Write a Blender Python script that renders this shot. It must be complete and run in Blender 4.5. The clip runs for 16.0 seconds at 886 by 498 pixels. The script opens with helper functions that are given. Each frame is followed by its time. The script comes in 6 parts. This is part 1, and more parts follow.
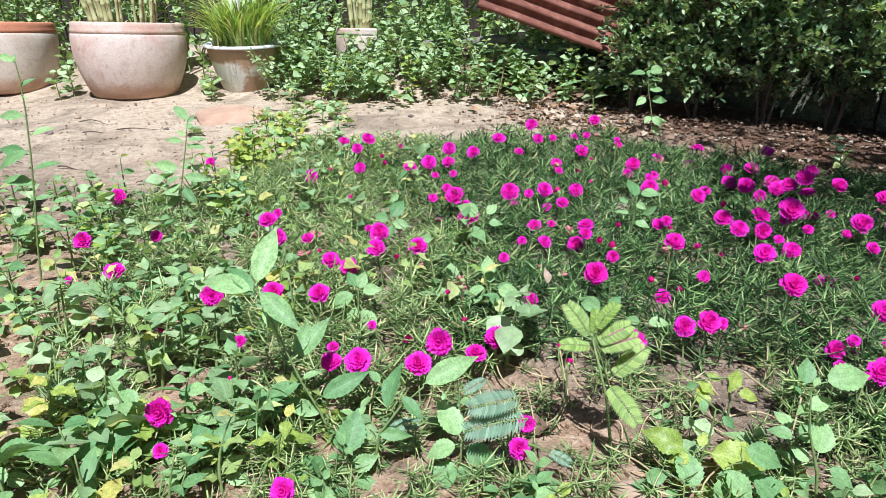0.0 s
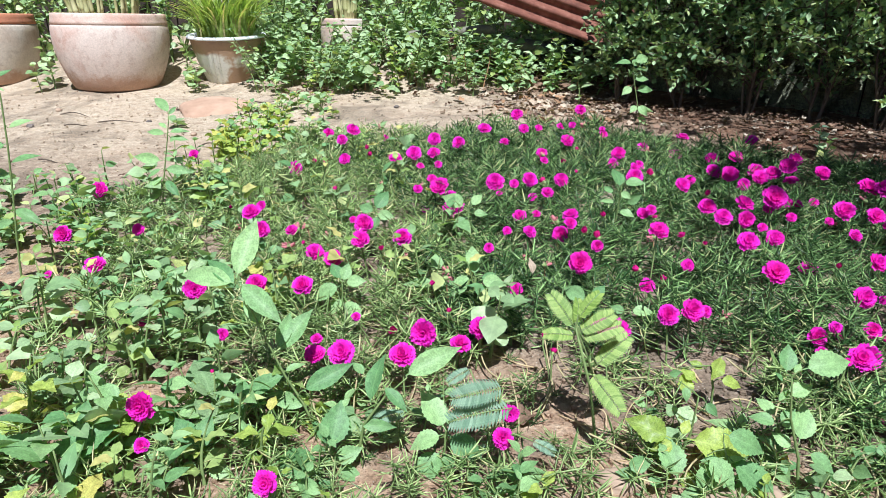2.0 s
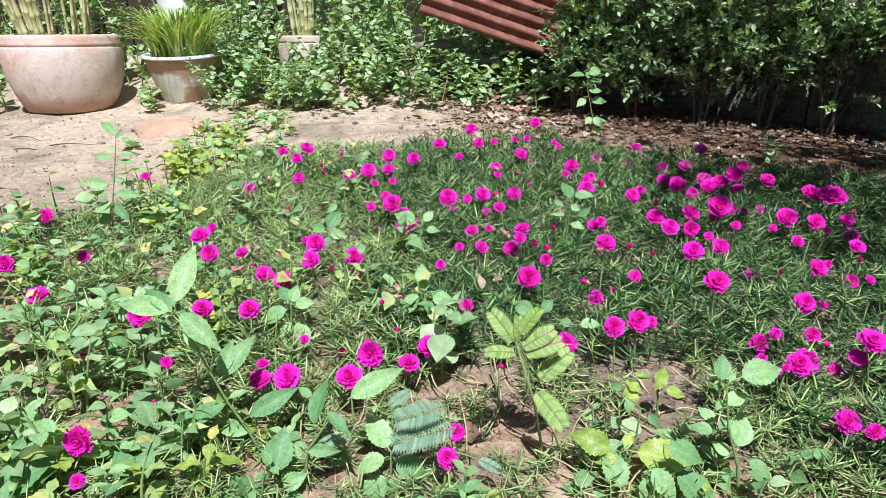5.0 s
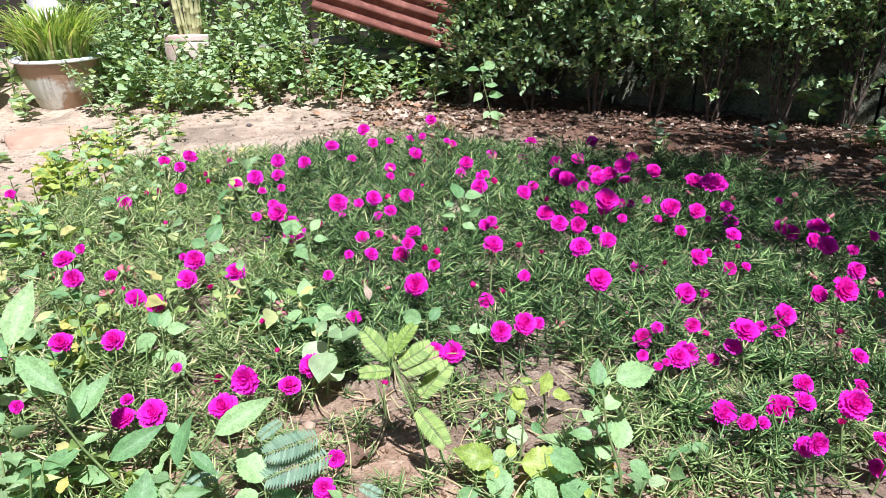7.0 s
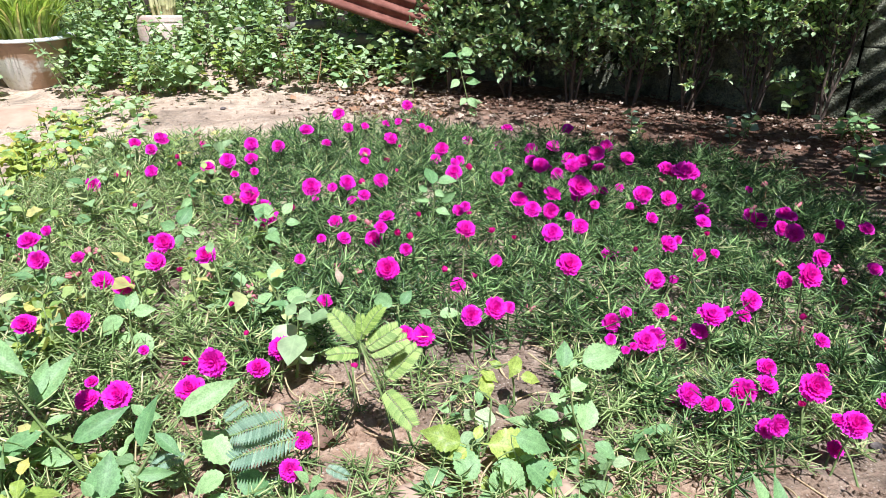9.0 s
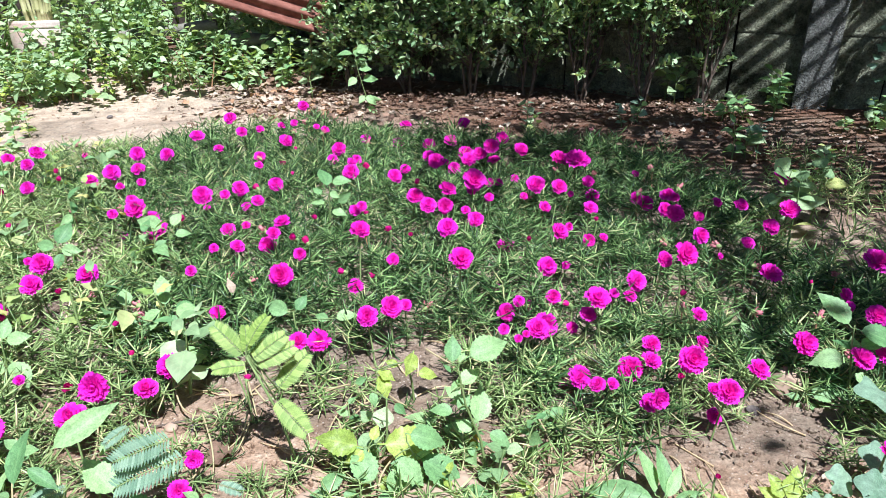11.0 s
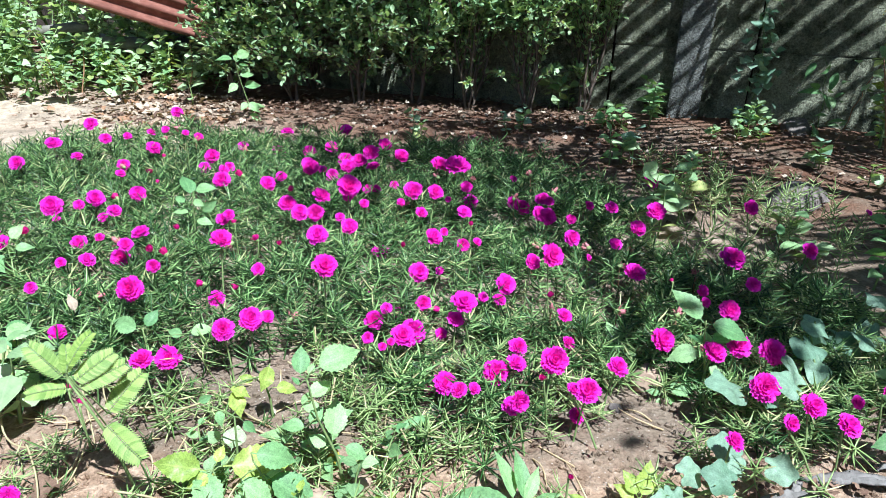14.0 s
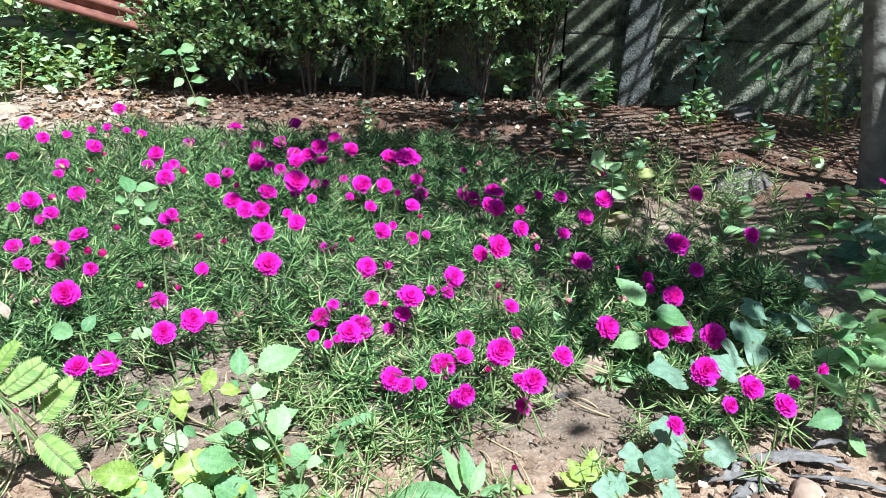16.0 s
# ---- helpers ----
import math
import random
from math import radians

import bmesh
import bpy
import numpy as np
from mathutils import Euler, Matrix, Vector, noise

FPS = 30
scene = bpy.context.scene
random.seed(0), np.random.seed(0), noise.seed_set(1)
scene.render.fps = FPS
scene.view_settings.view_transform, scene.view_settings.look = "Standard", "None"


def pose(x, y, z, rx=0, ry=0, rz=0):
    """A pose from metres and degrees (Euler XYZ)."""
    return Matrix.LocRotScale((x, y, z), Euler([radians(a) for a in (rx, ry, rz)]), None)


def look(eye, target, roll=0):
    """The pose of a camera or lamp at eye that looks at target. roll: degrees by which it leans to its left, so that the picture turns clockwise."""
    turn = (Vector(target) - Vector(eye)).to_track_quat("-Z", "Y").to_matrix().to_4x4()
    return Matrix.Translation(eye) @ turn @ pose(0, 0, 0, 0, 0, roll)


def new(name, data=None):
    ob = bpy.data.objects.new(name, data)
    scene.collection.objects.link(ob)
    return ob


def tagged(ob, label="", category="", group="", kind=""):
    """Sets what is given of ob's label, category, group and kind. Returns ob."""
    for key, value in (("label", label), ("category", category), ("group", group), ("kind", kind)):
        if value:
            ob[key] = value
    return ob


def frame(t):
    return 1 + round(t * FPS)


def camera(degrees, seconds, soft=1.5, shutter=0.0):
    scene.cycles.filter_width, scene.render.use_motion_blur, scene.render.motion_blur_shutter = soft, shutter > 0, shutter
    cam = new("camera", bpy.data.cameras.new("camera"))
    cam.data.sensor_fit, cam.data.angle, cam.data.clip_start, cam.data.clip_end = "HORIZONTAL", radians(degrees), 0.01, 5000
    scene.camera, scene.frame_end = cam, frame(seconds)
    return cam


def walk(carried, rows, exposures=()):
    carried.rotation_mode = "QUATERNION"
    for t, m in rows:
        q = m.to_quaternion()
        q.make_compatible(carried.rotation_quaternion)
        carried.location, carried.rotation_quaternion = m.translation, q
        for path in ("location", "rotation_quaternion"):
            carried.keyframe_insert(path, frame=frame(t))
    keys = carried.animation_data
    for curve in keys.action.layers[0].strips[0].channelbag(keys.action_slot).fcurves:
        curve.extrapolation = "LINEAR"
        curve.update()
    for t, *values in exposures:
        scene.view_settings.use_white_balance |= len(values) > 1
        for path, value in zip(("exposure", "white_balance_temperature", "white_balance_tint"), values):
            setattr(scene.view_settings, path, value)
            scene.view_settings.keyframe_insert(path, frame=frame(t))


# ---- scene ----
cam = camera(66.2, 16.0, soft=0.3)
PATH = [
    (0, (0.112, 0.062, 0.788), (0.018, 1.9, 0.005), 0.2),
    (0.5, (0.11, 0.064, 0.784), (0.004, 1.901, 0.002), -0.0),
    (1, (0.109, 0.068, 0.782), (0.005, 1.901, -0.009), -0.1),
    (1.5, (0.117, 0.068, 0.782), (0.046, 1.902, -0.014), 0.4),
    (2, (0.123, 0.067, 0.784), (0.061, 1.897, -0.022), 0.1),
    (2.5, (0.127, 0.066, 0.789), (0.063, 1.887, -0.036), -0.3),
    (3, (0.137, 0.067, 0.791), (0.097, 1.89, -0.03), 0.4),
    (3.5, (0.155, 0.064, 0.796), (0.162, 1.903, 0.007), 0.0),
    (3.7, (0.159, 0.063, 0.797), (0.171, 1.909, 0.027), -0.1),
    (5.8, (0.217, 0.088, 0.804), (0.267, 1.923, 0.01), -1.7),
    (6, (0.235, 0.095, 0.811), (0.32, 1.926, 0.01), -1.6),
    (6.5, (0.257, 0.113, 0.817), (0.45, 1.941, 0.029), -1.2),
    (7, (0.263, 0.12, 0.813), (0.51, 1.936, 0.014), -1.0),
    (7.5, (0.256, 0.118, 0.805), (0.557, 1.916, -0.017), 0.5),
    (8, (0.253, 0.115, 0.803), (0.56, 1.911, -0.023), 0.3),
    (8.2, (0.255, 0.115, 0.8), (0.556, 1.908, -0.034), 0.3),
    (10.5, (0.323, 0.108, 0.812), (0.735, 1.885, -0.009), -0.7),
    (11, (0.336, 0.102, 0.811), (0.866, 1.836, -0.032), -0.5),
    (11.5, (0.374, 0.092, 0.805), (1.001, 1.804, -0.016), 0.2),
    (12, (0.377, 0.092, 0.799), (1.036, 1.796, -0.015), 0.3),
    (12.5, (0.392, 0.1, 0.787), (1.094, 1.783, -0.035), 1.0),
    (13, (0.406, 0.104, 0.786), (1.144, 1.771, -0.036), 1.4),
    (13.5, (0.423, 0.102, 0.784), (1.185, 1.76, -0.037), 1.6),
    (14, (0.432, 0.1, 0.785), (1.215, 1.752, -0.026), 1.6),
    (14.5, (0.436, 0.1, 0.787), (1.225, 1.746, -0.032), 1.6),
    (15, (0.441, 0.099, 0.787), (1.248, 1.734, -0.035), 1.5),
    (15.5, (0.454, 0.095, 0.789), (1.292, 1.713, -0.036), 1.4),
    (16, (0.468, 0.091, 0.789), (1.342, 1.685, -0.044), 1.4),
]
walk(cam, [(t, look(eye, target, roll)) for t, eye, target, roll in PATH], [(0, 0.72, 5620, 10), (2.0, 0.72, 5620, 8), (3.5, 0.72, 5620, 5), (6.0, 0.77, 5720, 15), (6.5, 0.87, 5720, 17), (8.0, 0.96, 5720, 16), (10.5, 1.05, 5620, 16), (11.5, 1.10, 5500, 8), (16.0, 1.22, 5320, 6)])

# ---- world, sun ----
world = bpy.data.worlds.new("sky")
scene.world = world
world.use_nodes = True
SUN = Vector((0.05, -0.43, 0.90)).normalized()
wn = world.node_tree
sky = wn.nodes.new("ShaderNodeTexSky")
sky.sky_type, sky.sun_disc = "NISHITA", False
sky.sun_elevation, sky.sun_rotation = math.asin(SUN.z), math.atan2(SUN.x, SUN.y)
wn.nodes["Background"].inputs[1].default_value = 0.036
wn.links.new(sky.outputs[0], wn.nodes["Background"].inputs[0])
sun = new("sun", bpy.data.lights.new("sun", "SUN"))
sun.data.energy, sun.data.angle, sun.data.color = 4.9, radians(0.5), (1.0, 0.965, 0.92)
sun.matrix_world = look(SUN * 30, (0, 0, 0))


# ---- materials ----
class Nodes:
    """Short-hand for building a node material."""

    def __init__(self, name):
        self.mat = bpy.data.materials.new(name)
        self.mat.use_nodes = True
        self.t = self.mat.node_tree
        self.bsdf = self.t.nodes["Principled BSDF"]
        self.out = self.t.nodes["Material Output"]

    def n(self, kind):
        return self.t.nodes.new("ShaderNode" + kind)

    def put(self, socket, value):
        if hasattr(value, "links") or hasattr(value, "is_output"):
            self.t.links.new(value, socket)
        else:
            socket.default_value = value

    def noise(self, scale, detail=4, rough=0.6, coord="Object", dist=0.0):
        c = self.n("TexCoord")
        x = self.n("TexNoise")
        x.inputs["Scale"].default_value, x.inputs["Detail"].default_value = scale, detail
        x.inputs["Roughness"].default_value, x.inputs["Distortion"].default_value = rough, dist
        self.t.links.new(c.outputs[coord], x.inputs["Vector"])
        return x.outputs["Fac"]

    def ramp(self, fac, *stops):
        r = self.n("ValToRGB")
        while len(r.color_ramp.elements) < len(stops):
            r.color_ramp.elements.new(0.5)
        for e, (p, c) in zip(r.color_ramp.elements, stops):
            e.position, e.color = p, (*c, 1) if len(c) == 3 else c
        self.put(r.inputs[0], fac)
        return r.outputs[0]

    def mix(self, fac, a, b, mode="MIX"):
        m = self.n("Mix")
        m.data_type, m.blend_type = "RGBA", mode
        self.put(m.inputs[0], fac)
        for sock, v in ((m.inputs[6], a), (m.inputs[7], b)):
            self.put(sock, (*v, 1) if isinstance(v, tuple) and len(v) == 3 else v)
        return m.outputs[2]

    def math(self, op, a, b=0.0, c=0.0):
        m = self.n("Math")
        m.operation = op
        for sock, v in zip(m.inputs, (a, b, c)):
            self.put(sock, v)
        return m.outputs[0]

    def bump(self, height, strength=0.4, distance=0.01):
        b = self.n("Bump")
        b.inputs["Strength"].default_value, b.inputs["Distance"].default_value = strength, distance
        self.put(b.inputs["Height"], height)
        self.t.links.new(b.outputs[0], self.bsdf.inputs["Normal"])

    def done(self, colour, rough=0.7, metal=0.0, spec=0.5):
        self.put(self.bsdf.inputs["Base Color"], (*colour, 1) if isinstance(colour, tuple) else colour)
        self.put(self.bsdf.inputs["Roughness"], rough)
        self.put(self.bsdf.inputs["Metallic"], metal)
        self.bsdf.inputs["Specular IOR Level"].default_value = spec
        return self.mat


def grey(v):
    return (v, v, v)


def leaf_material(name, dark, light, old=None, islands=False, rough=0.5, through_light=0.3, veins=0.5, ribs=9.0, old_share=0.86, skew=1.0, mottle=0.0, shine=0.25):
    """Leaf with a midrib and side veins along its UV, colour varied from leaf to leaf, and light passing through the blade."""
    m = Nodes(name)
    if islands:
        rnd = m.n("NewGeometry").outputs["Random Per Island"]
    else:
        rnd = m.n("ObjectInfo").outputs["Random"]
    col = m.mix(m.math("POWER", rnd, skew), dark, light)
    if old:
        pick = m.math("GREATER_THAN", m.math("FRACT", m.math("MULTIPLY", rnd, 7.31)), old_share)
        col = m.mix(pick, col, old)
    if mottle:
        col = m.mix(m.ramp(m.noise(70, 4, 0.6), (0.42, grey(0.0)), (0.62, grey(mottle))), col, tuple(0.55 * c for c in dark))
    patch = m.ramp(m.noise(38, 3), (0.35, grey(0.74)), (0.7, grey(1.18)))
    col = m.mix(1.0, col, patch, "MULTIPLY")
    col = m.mix(1.0, col, m.ramp(m.noise(6.5, 4, 0.65), (0.32, grey(0.72)), (0.68, grey(1.16))), "MULTIPLY")
    uv = m.n("SeparateXYZ")
    m.t.links.new(m.n("UVMap").outputs[0], uv.inputs[0])
    side = m.math("ABSOLUTE", m.math("SUBTRACT", uv.outputs[0], 0.5))
    wave = m.math("SINE", m.math("MULTIPLY", m.math("SUBTRACT", uv.outputs[1], m.math("MULTIPLY", side, 0.55)), ribs * 6.283))
    line = m.math("POWER", m.math("MAXIMUM", wave, 0.0), 6.0)
    mid = m.math("LESS_THAN", side, 0.035)
    vein = m.math("MAXIMUM", m.math("MULTIPLY", line, 0.6), mid)
    col = m.mix(m.math("MULTIPLY", vein, veins * 0.18), col, tuple(min(1, 1.4 * c + 0.03) for c in light))
    m.bump(m.math("SUBTRACT", 1.0, vein), min(1.0, 0.5 * veins), 0.0006)
    m.done(col, rough, 0.0, shine)
    glow = m.n("BsdfTranslucent")
    m.put(glow.inputs[0], m.mix(1.0, col, (1.5, 1.45, 0.6), "MULTIPLY"))
    both = m.n("MixShader")
    both.inputs[0].default_value = through_light
    m.t.links.new(m.bsdf.outputs[0], both.inputs[1])
    m.t.links.new(glow.outputs[0], both.inputs[2])
    m.t.links.new(both.outputs[0], m.out.inputs[0])
    return m.mat


def petal_material(name, edge, heart):
    m = Nodes(name)
    uv = m.n("SeparateXYZ")
    m.t.links.new(m.n("UVMap").outputs[0], uv.inputs[0])
    col = m.ramp(uv.outputs[1], (0.0, heart), (0.35, edge), (1.0, edge))
    streak = m.n("TexWave")
    streak.inputs["Scale"].default_value, streak.inputs["Distortion"].default_value = 9.0, 2.0
    m.t.links.new(m.n("UVMap").outputs[0], streak.inputs["Vector"])
    col = m.mix(m.math("MULTIPLY", streak.outputs["Fac"], 0.25), col, heart)
    rnd = m.n("ObjectInfo").outputs["Random"]
    col = m.mix(m.math("MULTIPLY", rnd, 0.5), col, (0.80, 0.014, 0.38))
    m.done(col, 0.55, 0.0, 0.3)
    glow = m.n("BsdfTranslucent")
    m.put(glow.inputs[0], m.mix(0.0, col, col))
    both = m.n("MixShader")
    both.inputs[0].default_value = 0.45
    m.t.links.new(m.bsdf.outputs[0], both.inputs[1])
    m.t.links.new(glow.outputs[0], both.inputs[2])
    m.t.links.new(both.outputs[0], m.out.inputs[0])
    return m.mat


def plain(name, a, b, scale=30.0, rough=0.7, bump=0.3, dist=0.004, spec=0.4):
    m = Nodes(name)
    f = m.noise(scale, 5)
    m.bump(f, bump, dist)
    return m.done(m.ramp(f, (0.3, a), (0.7, b)), rough, 0.0, spec)


def soil_material():
    """Sandy soil, redder and darker in the ground by the hedge, with crumbs and pale grit."""
    m = Nodes("garden soil")
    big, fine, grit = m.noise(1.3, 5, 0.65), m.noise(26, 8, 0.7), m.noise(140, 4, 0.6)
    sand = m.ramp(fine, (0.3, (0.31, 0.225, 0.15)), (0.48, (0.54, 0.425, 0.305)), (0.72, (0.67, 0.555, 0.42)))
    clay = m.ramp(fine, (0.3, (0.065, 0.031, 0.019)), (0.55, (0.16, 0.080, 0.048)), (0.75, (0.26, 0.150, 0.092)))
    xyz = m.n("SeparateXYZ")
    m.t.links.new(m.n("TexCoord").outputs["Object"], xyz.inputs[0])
    # the redder, darker clay lies right of a line running from the sheet towards the tree
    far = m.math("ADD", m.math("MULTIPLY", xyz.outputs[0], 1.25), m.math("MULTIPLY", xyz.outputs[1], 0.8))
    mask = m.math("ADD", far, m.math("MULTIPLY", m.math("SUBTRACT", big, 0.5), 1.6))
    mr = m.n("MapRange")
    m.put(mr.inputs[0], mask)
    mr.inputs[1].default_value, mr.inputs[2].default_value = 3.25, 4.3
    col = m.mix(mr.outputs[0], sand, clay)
    col = m.mix(m.ramp(big, (0.45, grey(0.0)), (0.75, grey(0.55))), col, (0.40, 0.27, 0.18))
    loam = m.ramp(fine, (0.32, (0.10, 0.066, 0.045)), (0.5, (0.28, 0.20, 0.14)), (0.70, (0.52, 0.41, 0.30)))
    bed = m.n("MapRange")
    m.put(bed.inputs[0], m.math("ADD", m.math("ADD", xyz.outputs[1], m.math("MULTIPLY", xyz.outputs[0], 0.35)), m.math("MULTIPLY", big, 0.9)))
    bed.inputs[1].default_value, bed.inputs[2].default_value = 2.9, 2.3
    bed.inputs[3].default_value, bed.inputs[4].default_value = 0.0, 0.8
    # reddish earth lies open along the bed's front edge
    worn = m.n("MapRange")
    m.put(worn.inputs[0], m.math("ADD", m.math("ADD", xyz.outputs[1], m.math("MULTIPLY", xyz.outputs[0], 0.5)), m.math("MULTIPLY", big, 0.3)))
    worn.inputs[1].default_value, worn.inputs[2].default_value = 1.38, 1.60
    earth = m.ramp(fine, (0.30, (0.15, 0.078, 0.043)), (0.5, (0.42, 0.265, 0.165)), (0.72, (0.62, 0.46, 0.32)))
    col = m.mix(bed.outputs[0], col, m.mix(worn.outputs[0], earth, loam))
    algae = m.math("MULTIPLY", m.ramp(m.noise(2.7, 5, 0.7, dist=0.8), (0.48, grey(0.0)), (0.62, grey(0.85))), m.ramp(fine, (0.35, grey(0.25)), (0.55, grey(1.0))))
    col = m.mix(algae, col, (0.20, 0.155, 0.11))
    dots = m.n("TexVoronoi")
    dots.inputs["Scale"].default_value = 90
    m.t.links.new(m.n("TexCoord").outputs["Object"], dots.inputs["Vector"])
    col = m.mix(m.ramp(dots.outputs["Distance"], (0.10, grey(0.5)), (0.2, grey(0.0))), col, (0.62, 0.54, 0.46))
    col = m.mix(1.0, col, m.ramp(grit, (0.3, grey(0.7)), (0.7, grey(1.15))), "MULTIPLY")
    m.bump(m.math("ADD", fine, m.math("MULTIPLY", grit, 0.35)), 1.0, 0.02)
    return m.done(col, 0.95, 0.0, 0.15)


def terracotta_material(name, red, pale, amount):
    """Fired clay with white lime bloom, soil splashes at the foot and scratches."""
    m = Nodes(name)
    a, b, c = m.noise(3.6, 6, 0.6, dist=0.6), m.noise(22, 6, 0.7), m.noise(120, 3)
    bloom = m.ramp(a, (amount - 0.1, grey(0.0)), (amount + 0.14, grey(1.0)))
    col = m.mix(bloom, red, pale)
    col = m.mix(m.ramp(b, (0.5, grey(0.0)), (0.72, grey(0.5))), col, tuple(0.62 * v for v in red))
    xyz = m.n("SeparateXYZ")
    m.t.links.new(m.n("TexCoord").outputs["Object"], xyz.inputs[0])
    foot = m.math("ADD", xyz.outputs[2], m.math("MULTIPLY", b, -0.12))
    splash = m.ramp(foot, (0.0, grey(0.85)), (0.06, grey(0.0)))
    col = m.mix(splash, col, (0.42, 0.25, 0.16))
    col = m.mix(1.0, col, m.ramp(c, (0.3, grey(0.85)), (0.7, grey(1.08))), "MULTIPLY")
    m.bump(m.math("ADD", b, m.math("MULTIPLY", c, 0.4)), 0.35, 0.006)
    return m.done(col, 0.85, 0.0, 0.25)


def rust_material():
    m = Nodes("rusted iron")
    a, b = m.noise(7, 6, 0.7), m.noise(45, 5, 0.7)
    col = m.ramp(a, (0.3, (0.08, 0.034, 0.024)), (0.5, (0.19, 0.075, 0.052)), (0.7, (0.33, 0.16, 0.115)), (0.85, (0.44, 0.31, 0.25)))
    col = m.mix(m.ramp(b, (0.45, grey(0.0)), (0.75, grey(0.6))), col, (0.16, 0.05, 0.025))
    m.bump(b, 0.5, 0.003)
    return m.done(col, 0.85, 0.15, 0.3)


def concrete_material(name, dark, light):
    """Rough cast concrete grown over with black algae and a little lichen."""
    m = Nodes(name)
    a, b, c = m.noise(3.2, 7, 0.75), m.noise(32, 5, 0.7), m.noise(95, 4, 0.7)
    col = m.ramp(a, (0.36, dark), (0.60, light))
    col = m.mix(m.ramp(b, (0.52, grey(0.0)), (0.74, grey(0.7))), col, (0.05, 0.055, 0.045))
    col = m.mix(m.ramp(m.noise(9, 4), (0.66, grey(0.0)), (0.8, grey(0.5))), col, (0.30, 0.29, 0.16))
    col = m.mix(1.0, col, m.ramp(c, (0.35, grey(0.55)), (0.65, grey(1.3))), "MULTIPLY")
    m.bump(m.math("ADD", b, m.math("MULTIPLY", c, 1.5)), 1.0, 0.045)
    return m.done(col, 0.95, 0.0, 0.2)


def bark_material(name, a, b):
    m = Nodes(name)
    f, g = m.noise(9, 6, 0.7, dist=0.6), m.noise(70, 4)
    col = m.ramp(f, (0.3, a), (0.7, b))
    m.bump(m.math("ADD", f, m.math("MULTIPLY", g, 0.5)), 0.7, 0.01)
    return m.done(col, 0.9, 0.0, 0.2)


def basin_material():
    """Grey enamelled wall of the basin, brown in a band under the rim, with mud in patches lower down."""
    m = Nodes("basin wall")
    a = m.noise(6, 6, 0.6, dist=0.5)
    b = m.noise(60, 5, 0.7)
    xyz = m.n("SeparateXYZ")
    m.t.links.new(m.n("TexCoord").outputs["Object"], xyz.inputs[0])
    band = m.ramp(m.math("ADD", xyz.outputs[2], m.math("MULTIPLY", a, 0.12)), (0.24, grey(0.0)), (0.262, grey(1.0)))
    patches = m.ramp(m.noise(4.2, 5, 0.6), (0.53, grey(0.0)), (0.60, grey(1.0)))
    col = m.mix(m.math("MAXIMUM", band, patches), (0.66, 0.63, 0.55), (0.36, 0.23, 0.14))
    col = m.mix(m.ramp(b, (0.55, grey(0.0)), (0.8, grey(0.6))), col, (0.12, 0.10, 0.08))
    m.bump(m.math("ADD", a, m.math("MULTIPLY", b, 0.4)), 0.5, 0.01)
    return m.done(col, 0.7)


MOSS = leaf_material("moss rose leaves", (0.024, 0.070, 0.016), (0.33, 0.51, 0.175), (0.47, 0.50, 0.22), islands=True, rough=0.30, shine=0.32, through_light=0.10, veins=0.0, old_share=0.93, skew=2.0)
# paler, yellower copy of MOSS: the sunnier side's brightness is in its colour
SUNLITMOSS = leaf_material("sun-bleached moss rose leaves", (0.13, 0.225, 0.055), (0.54, 0.67, 0.27), (0.65, 0.60, 0.31), islands=True, rough=0.32, shine=0.4, through_light=0.2, veins=0.0, old_share=0.9, skew=1.3)
WEED = leaf_material("weed leaf", (0.14, 0.29, 0.11), (0.36, 0.54, 0.23), None, rough=0.48, veins=0.4)
LIME = leaf_material("yellow green weed leaf", (0.25, 0.36, 0.065), (0.48, 0.57, 0.13), (0.60, 0.54, 0.15), rough=0.4, veins=0.8, old_share=0.92, mottle=0.28)
WEEDFAR = leaf_material("carpet weed leaf", (0.14, 0.28, 0.11), (0.42, 0.59, 0.28), (0.50, 0.55, 0.23), islands=True, rough=0.48, veins=0.4, old_share=0.93)
LIMEFAR = leaf_material("yellow green carpet weed leaf", (0.22, 0.34, 0.085), (0.46, 0.56, 0.20), (0.58, 0.54, 0.20), islands=True, rough=0.42, veins=0.6, old_share=0.9)
YELLOWING = leaf_material("yellowing weed leaf", (0.36, 0.37, 0.06), (0.62, 0.60, 0.16), (0.30, 0.42, 0.12), rough=0.5, veins=0.5, old_share=0.7)
STRAW = plain("dry straw", (0.30, 0.20, 0.10), (0.56, 0.44, 0.25), 40)
FERN = leaf_material("feather leaflet", (0.19, 0.31, 0.06), (0.38, 0.50, 0.13), None, rough=0.5, veins=0.2)
BLUE = leaf_material("blue green leaf", (0.15, 0.26, 0.165), (0.30, 0.43, 0.295), None, rough=0.55, veins=0.35, ribs=4.0)
HEDGE = leaf_material("hedge leaf", (0.10, 0.20, 0.09), (0.43, 0.57, 0.29), (0.48, 0.56, 0.26), islands=True, rough=0.45, through_light=0.26, veins=0.3, ribs=5.0, old_share=0.9)
BANK = leaf_material("bank leaf", (0.19, 0.315, 0.135), (0.48, 0.61, 0.33), (0.48, 0.52, 0.18), rough=0.45, veins=0.45, ribs=6.0, old_share=0.92)
BANKFAR = leaf_material("far bank leaf", (0.19, 0.315, 0.135), (0.50, 0.63, 0.35), (0.36, 0.45, 0.14), islands=True, rough=0.42, through_light=0.30, veins=0.45, ribs=6.0, old_share=0.95)
CROWN = leaf_material("tree leaf", (0.04, 0.10, 0.025), (0.09, 0.18, 0.05), None, islands=True, rough=0.45, veins=0.3)
